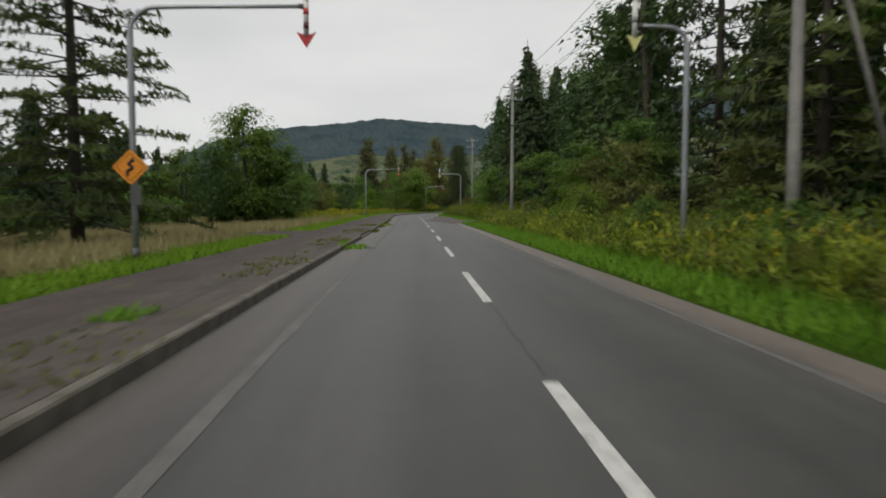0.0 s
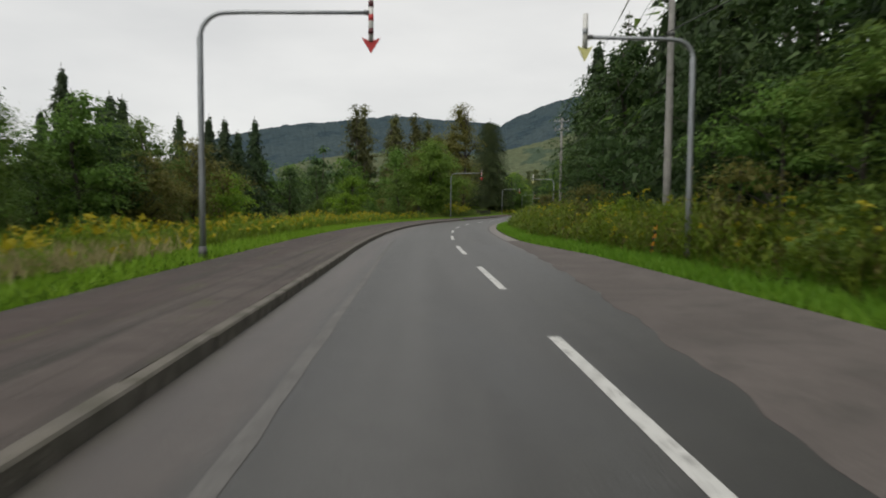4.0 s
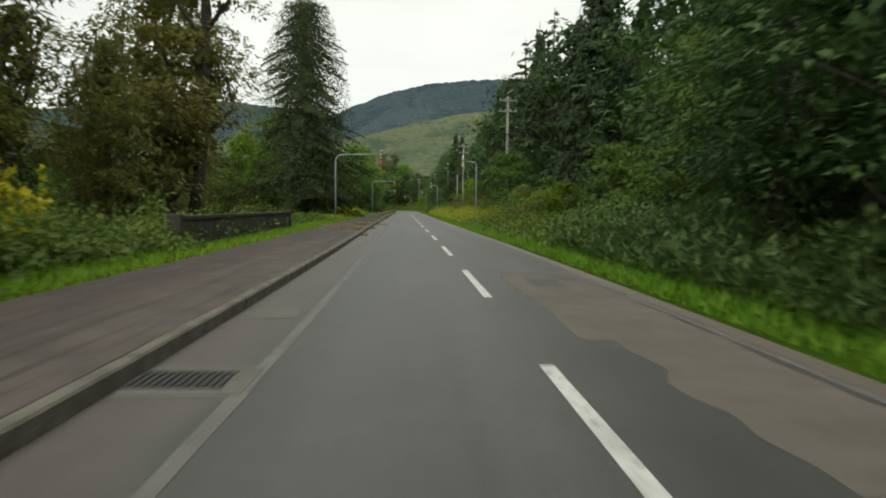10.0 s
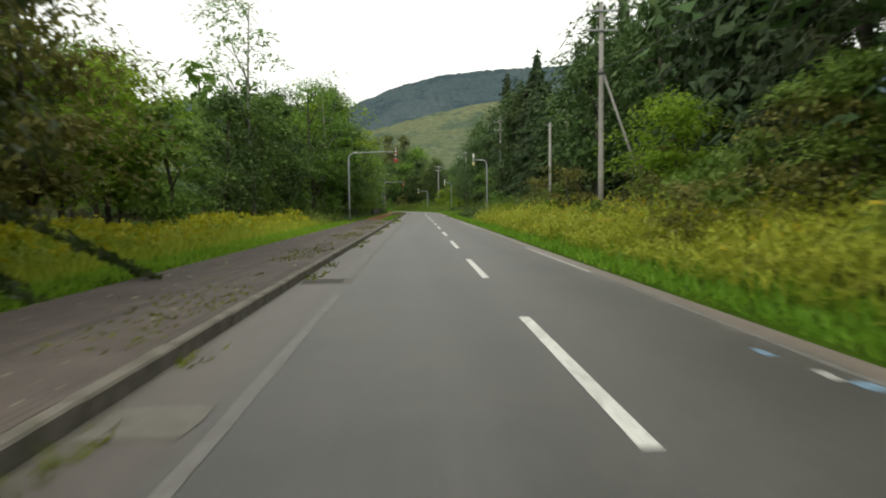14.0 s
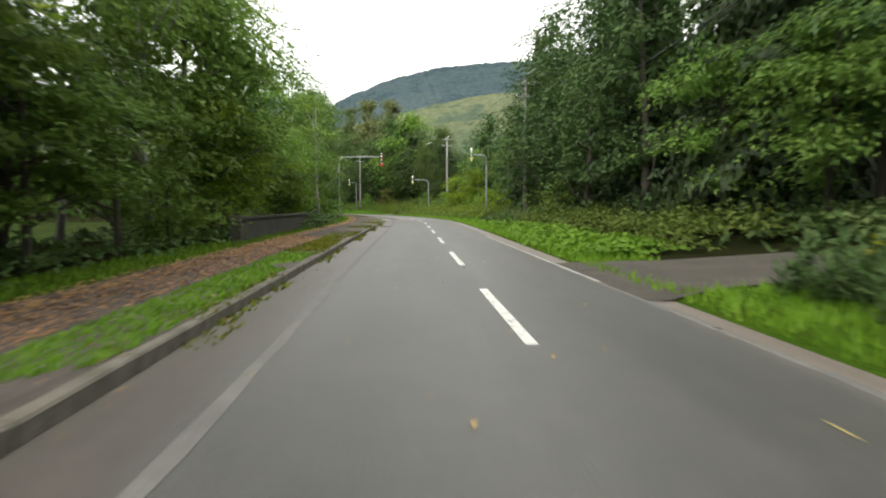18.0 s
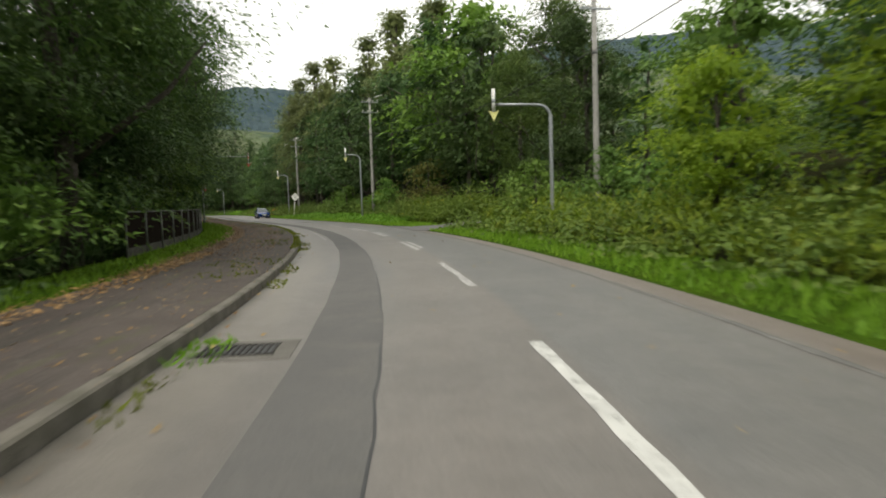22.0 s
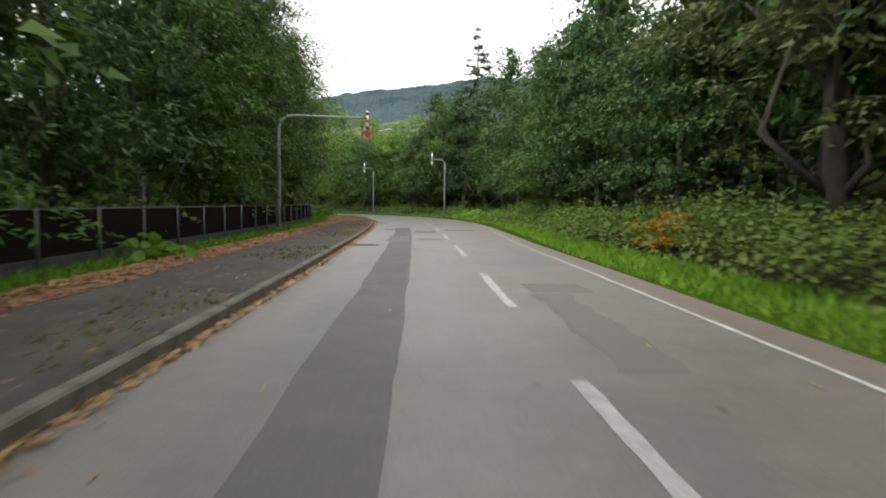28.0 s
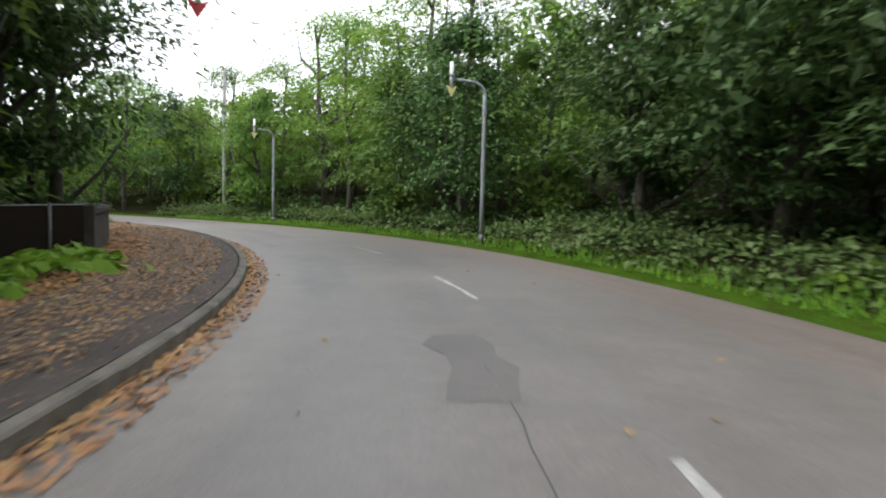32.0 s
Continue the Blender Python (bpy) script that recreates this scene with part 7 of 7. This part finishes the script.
def flat_leaves(seed, s0, s1, d0, d1, n, size, mat, name, label, z=0.155):
    rng = np.random.default_rng(seed)
    s, d = rng.uniform(s0, s1, n), rng.uniform(d0, d1, n)
    x, y, h = on_road(s, d)
    zz = np.where(d < -2.75, z, np.interp(d, [-2.71, 0, 1.3, 4.5], [0.012, 0.022, 0.026, 0.002])) + rng.uniform(0, 0.02, n)
    p = np.stack([x, y, zz], 1)
    out = unit(np.stack([rng.normal(size=n) * 0.25, rng.normal(size=n) * 0.25, np.ones(n)], 1))
    a = unit(np.cross(out, rng.normal(size=(n, 3))))
    b = np.cross(a, out)
    r = size * rng.uniform(0.5, 1.4, (n, 1))
    q = np.stack([p - a * r * 0.9 + b * r * 0.55, p - a * r * 0.7 - b * r * 0.6, p + a * r], 1)
    return stuff(name, label, "leaves", quads_mesh(name, q, mat))


flat_leaves(200, 225, 345, -5.9, -3.0, 500, 0.045, PALE_LITTER, "fallen_leaves", "pale fallen leaves on the sidewalk")
flat_leaves(214, 229, 252, -5.9, -3.0, 420, 0.055, LITTER, "fallen_leaves", "tan fallen leaves on the sidewalk")
flat_leaves(211, 228, 264, -2.7, -1.7, 90, 0.045, PALE_LITTER, "fallen_leaves", "pale fallen leaves on the road edge")
flat_leaves(201, 345, 440, -5.95, -2.4, 3200, 0.034, LITTER, "fallen_leaves", "brown fallen leaves covering the sidewalk")
flat_leaves(202, 440, 640, -5.95, -2.3, 4500, 0.036, LITTER, "fallen_leaves", "brown fallen leaves on the sidewalk")
flat_leaves(210, 520, 640, -6.4, -5.25, 30000, 0.052, TAN_LITTER, "fallen_leaves", "orange-brown leaf band along the sidewalk edge")
flat_leaves(209, 568, 640, -5.9, -3.3, 26000, 0.034, TAN_LITTER, "fallen_leaves", "brown leaf litter covering the sidewalk")
flat_leaves(205, 432, 520, -6.3, -5.3, 15000, 0.042, BROWN_LITTER, "fallen_leaves", "orange-brown leaf band along the sidewalk edge")
flat_leaves(206, 545, 640, -5.9, -3.0, 8000, 0.034, TAN_LITTER, "fallen_leaves", "orange-brown leaves on the sidewalk")
flat_leaves(213, 572, 640, -2.74, -2.3, 5000, 0.05, TAN_LITTER, "fallen_leaves", "orange-brown leaves in the gutter")
flat_leaves(203, 512, 640, -2.74, -2.55, 6500, 0.05, TAN_LITTER, "fallen_leaves", "orange-brown leaves in the gutter")
flat_leaves(204, 300, 600, -2.7, 4.3, 500, 0.045, LITTER, "scattered_leaves", "scattered pale leaves on the road")


def moss_line(seed, s0, s1, d0, d1, n, h, name, label, mat=MOSS, gaps=0.0):
    rng = np.random.default_rng(seed)
    s, d = rng.uniform(s0, s1, n), rng.uniform(d0, d1, n)
    keep = np.sin(s * 0.55 + seed) + 0.6 * np.sin(s * 1.7 + seed * 2) + 0.5 * np.sin(d * 3.0) > gaps
    s, d = s[keep], d[keep]
    n = len(s)
    x, y, hd = on_road(s, d)
    zz = np.where(d < -2.74, 0.14, 0.0)
    p = np.stack([x, y, zz], 1)
    a = rng.uniform(0, 2 * np.pi, n)
    side = np.stack([np.cos(a), np.sin(a), 0 * a], 1) * 0.03
    hh = h * rng.uniform(0.4, 1.4, (n, 1))
    lean = rng.normal(size=(n, 3)) * np.array([1, 1, 0]) * hh * 0.7
    up = np.array([0, 0, 1.0])
    q = np.stack([p - side, p + side, p + up * hh + lean], 1)
    return stuff(name, label, "grass", quads_mesh(name, q, mat))


moss_line(300, -10, 60, -4.2, -2.75, 4500, 0.06, "sidewalk_moss", "moss and short grass on the sidewalk", gaps=0.4)
moss_line(301, 225, 345, -4.4, -2.95, 7000, 0.05, "sidewalk_moss", "moss and short grass on the sidewalk", gaps=0.3)
moss_line(302, 372, 414, -4.4, -2.9, 4200, 0.05, "sidewalk_moss", "yellow-green moss and grass on the kerb", gaps=0.35)
moss_line(303, 430, 590, -4.6, -2.55, 9000, 0.05, "sidewalk_moss", "moss and short grass on the sidewalk", gaps=0.5)
moss_line(309, 340, 412, -3.1, -2.5, 4200, 0.07, "gutter_grass", "grass growing over the kerb", MOSS, -0.3)
moss_line(321, 337, 365, -4.0, -2.96, 6500, 0.07, "sidewalk_grass", "green grass strip on the sidewalk beside the kerb", GRASS, -1.0)
moss_line(320, 365, 377, -4.05, -2.96, 3000, 0.08, "sidewalk_grass", "yellow-green grass strip on the sidewalk beside the kerb", MOSS, -0.6)
flat_leaves(208, 338, 376, -5.6, -4.1, 7500, 0.044, TAN_LITTER, "fallen_leaves", "orange-brown leaves on the sidewalk")
moss_line(304, 225, 460, -2.72, -2.35, 5000, 0.07, "gutter_grass", "grass growing in the gutter", gaps=0.2)
moss_line(310, 440, 486, -2.95, -2.70, 7000, 0.045, "gutter_grass", "thin line of grass growing over the kerb", MOSS, -1.6)
flat_leaves(212, 436, 520, -5.9, -3.5, 11000, 0.036, BROWN_LITTER, "fallen_leaves", "brown fallen leaves covering the sidewalk")
flat_leaves(207, 345, 440, -6.1, -5.2, 8000, 0.044, TAN_LITTER, "fallen_leaves", "orange-brown leaf band along the sidewalk edge")
moss_line(312, 41, 76, -2.74, -2.4, 3200, 0.07, "gutter_grass", "grass growing in the gutter", MOSS, -0.3)
moss_line(313, 335.3, 337.2, -2.75, -1.9, 260, 0.1, "gutter_grass", "grass tuft over the drain", GRASS, -3)
moss_line(311, 423.8, 425.2, -2.7, -2.15, 90, 0.08, "gutter_grass", "grass tuft over the drain", GRASS, -3)
moss_line(305, 24.6, 26.6, -2.95, -2.0, 300, 0.13, "gutter_grass", "grass tuft over the drain", GRASS, -3)
moss_line(306, 55.7, 57.8, -2.9, -1.9, 260, 0.13, "gutter_grass", "grass tuft over the drain", GRASS, -3)
moss_line(307, 8.3, 9.3, -4.1, -3.6, 130, 0.12, "gutter_grass", "grass tuft on the sidewalk", GRASS, -3)
moss_line(308, 164.6, 167.4, -2.9, -2.4, 110, 0.10, "gutter_grass", "grass tuft by the kerb", GRASS, -3)


# ---- hills ----
def ridge(name, label, dist, depth, crest, mat, az0, az1, bump, seed, foot=0.0, step=0.14, back=250, rows=22):
    """A hill on an arc round the valley: crest gives its height at each azimuth (degrees to the left)."""
    az = np.arange(az0, az1, step)
    hz = np.interp(az, [a for a, b in crest], [b for a, b in crest])
    u = np.r_[np.linspace(0, 1, rows), np.linspace(1.08, 1.5, 4)]
    verts = []
    for i, a in enumerate(az):
        for v in u:
            r = dist - depth + depth * v if v <= 1 else dist + back * (v - 1) * 2
            prof = (v ** 1.15) if v <= 1 else 1 - (v - 1) * 0.9
            x, y = -math.sin(radians(a)) * r, 70 + math.cos(radians(a)) * r
            q = Vector((x * 0.004, y * 0.004, seed))
            z = hz[i] * prof * (1 + 0.14 * (1 - v ** 4) * noise.noise(q) if v <= 1 else 1) + foot * (1 - v)
            z += bump * (0.55 * noise.noise(Vector((x * 0.045, y * 0.045, seed))) + 0.75 * noise.noise(Vector((x * 0.16, y * 0.16, seed + 3))))
            verts.append((x, y, z))
    n = len(u)
    faces = [(i * n + j, (i + 1) * n + j, (i + 1) * n + j + 1, i * n + j + 1) for i in range(len(az) - 1) for j in range(n - 1)]
    tagged(new(name, mesh_of(name, verts, faces, mat)), label, "hill", kind="structure")


def hill_mat(name, a, b, c):
    m, t, p = nodes_of(name)
    co = t.nodes.new("ShaderNodeTexCoord").outputs["Object"]
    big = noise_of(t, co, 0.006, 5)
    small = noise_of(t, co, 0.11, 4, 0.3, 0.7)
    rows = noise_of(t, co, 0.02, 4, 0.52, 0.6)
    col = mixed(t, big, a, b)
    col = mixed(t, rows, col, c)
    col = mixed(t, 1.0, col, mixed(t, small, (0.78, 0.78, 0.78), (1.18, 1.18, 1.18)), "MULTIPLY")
    t.links.new(col, p.inputs["Base Color"])
    p.inputs["Roughness"].default_value = 1.0
    p.inputs["Specular IOR Level"].default_value = 0.0
    bumped(t, p, small, 0.45, 5.0)
    return m


# Far ridge forest is bluer: distance haze is put into its base colour.
HAZED_HILL = hill_mat("haze_tinted_forest", (0.050, 0.073, 0.084), (0.064, 0.088, 0.094), (0.042, 0.064, 0.076))
HILL_FIELD = hill_mat("far_clearing", (0.088, 0.112, 0.068), (0.120, 0.134, 0.080), (0.066, 0.092, 0.064))
HILL_LOW = hill_mat("near_slope_forest", (0.050, 0.072, 0.034), (0.072, 0.088, 0.038), (0.095, 0.095, 0.042))
ridge("hill_far", "long wooded ridge closing the valley, tinted blue for haze", 1600, 720,
      [(-75, 150), (-50, 230), (-40, 260), (-25, 283), (-17, 279), (-13.8, 275), (-10.6, 266), (-8.5, 250), (-7.5, 243), (-6.1, 226), (-4.8, 213), (-3.6, 192), (-2.7, 201), (2.2, 210), (5.5, 217), (8.8, 203), (13, 192), (15.5, 180), (18, 163), (20, 148), (23, 100), (30, 78), (45, 90), (75, 80)], HAZED_HILL, -75, 75, 4, 2.0)
ridge("hill_clearing", "pale green cleared slope below the wooded ridge", 1180, 330,
      [(-60, 60), (-30, 120), (-18, 154), (-13.5, 148), (-10, 134), (-6, 112), (-3, 96), (2, 90), (6, 96), (8.4, 95), (10.7, 86), (13.8, 73), (16.3, 57), (20, 42), (30, 34), (60, 30)], HILL_FIELD, -60, 60, 2.0, 5.0, 0, 0.3, 120, 14)
ridge("hill_near", "low wooded slope beyond the bend", 900, 180,
      [(-70, 30), (-30, 50), (-16, 42), (-10, 34), (-4, 24), (4, 22), (12, 26), (25, 30), (40, 40), (70, 40)], HILL_LOW, -70, 70, 7, 8.0, 0, 0.25, 60, 10)
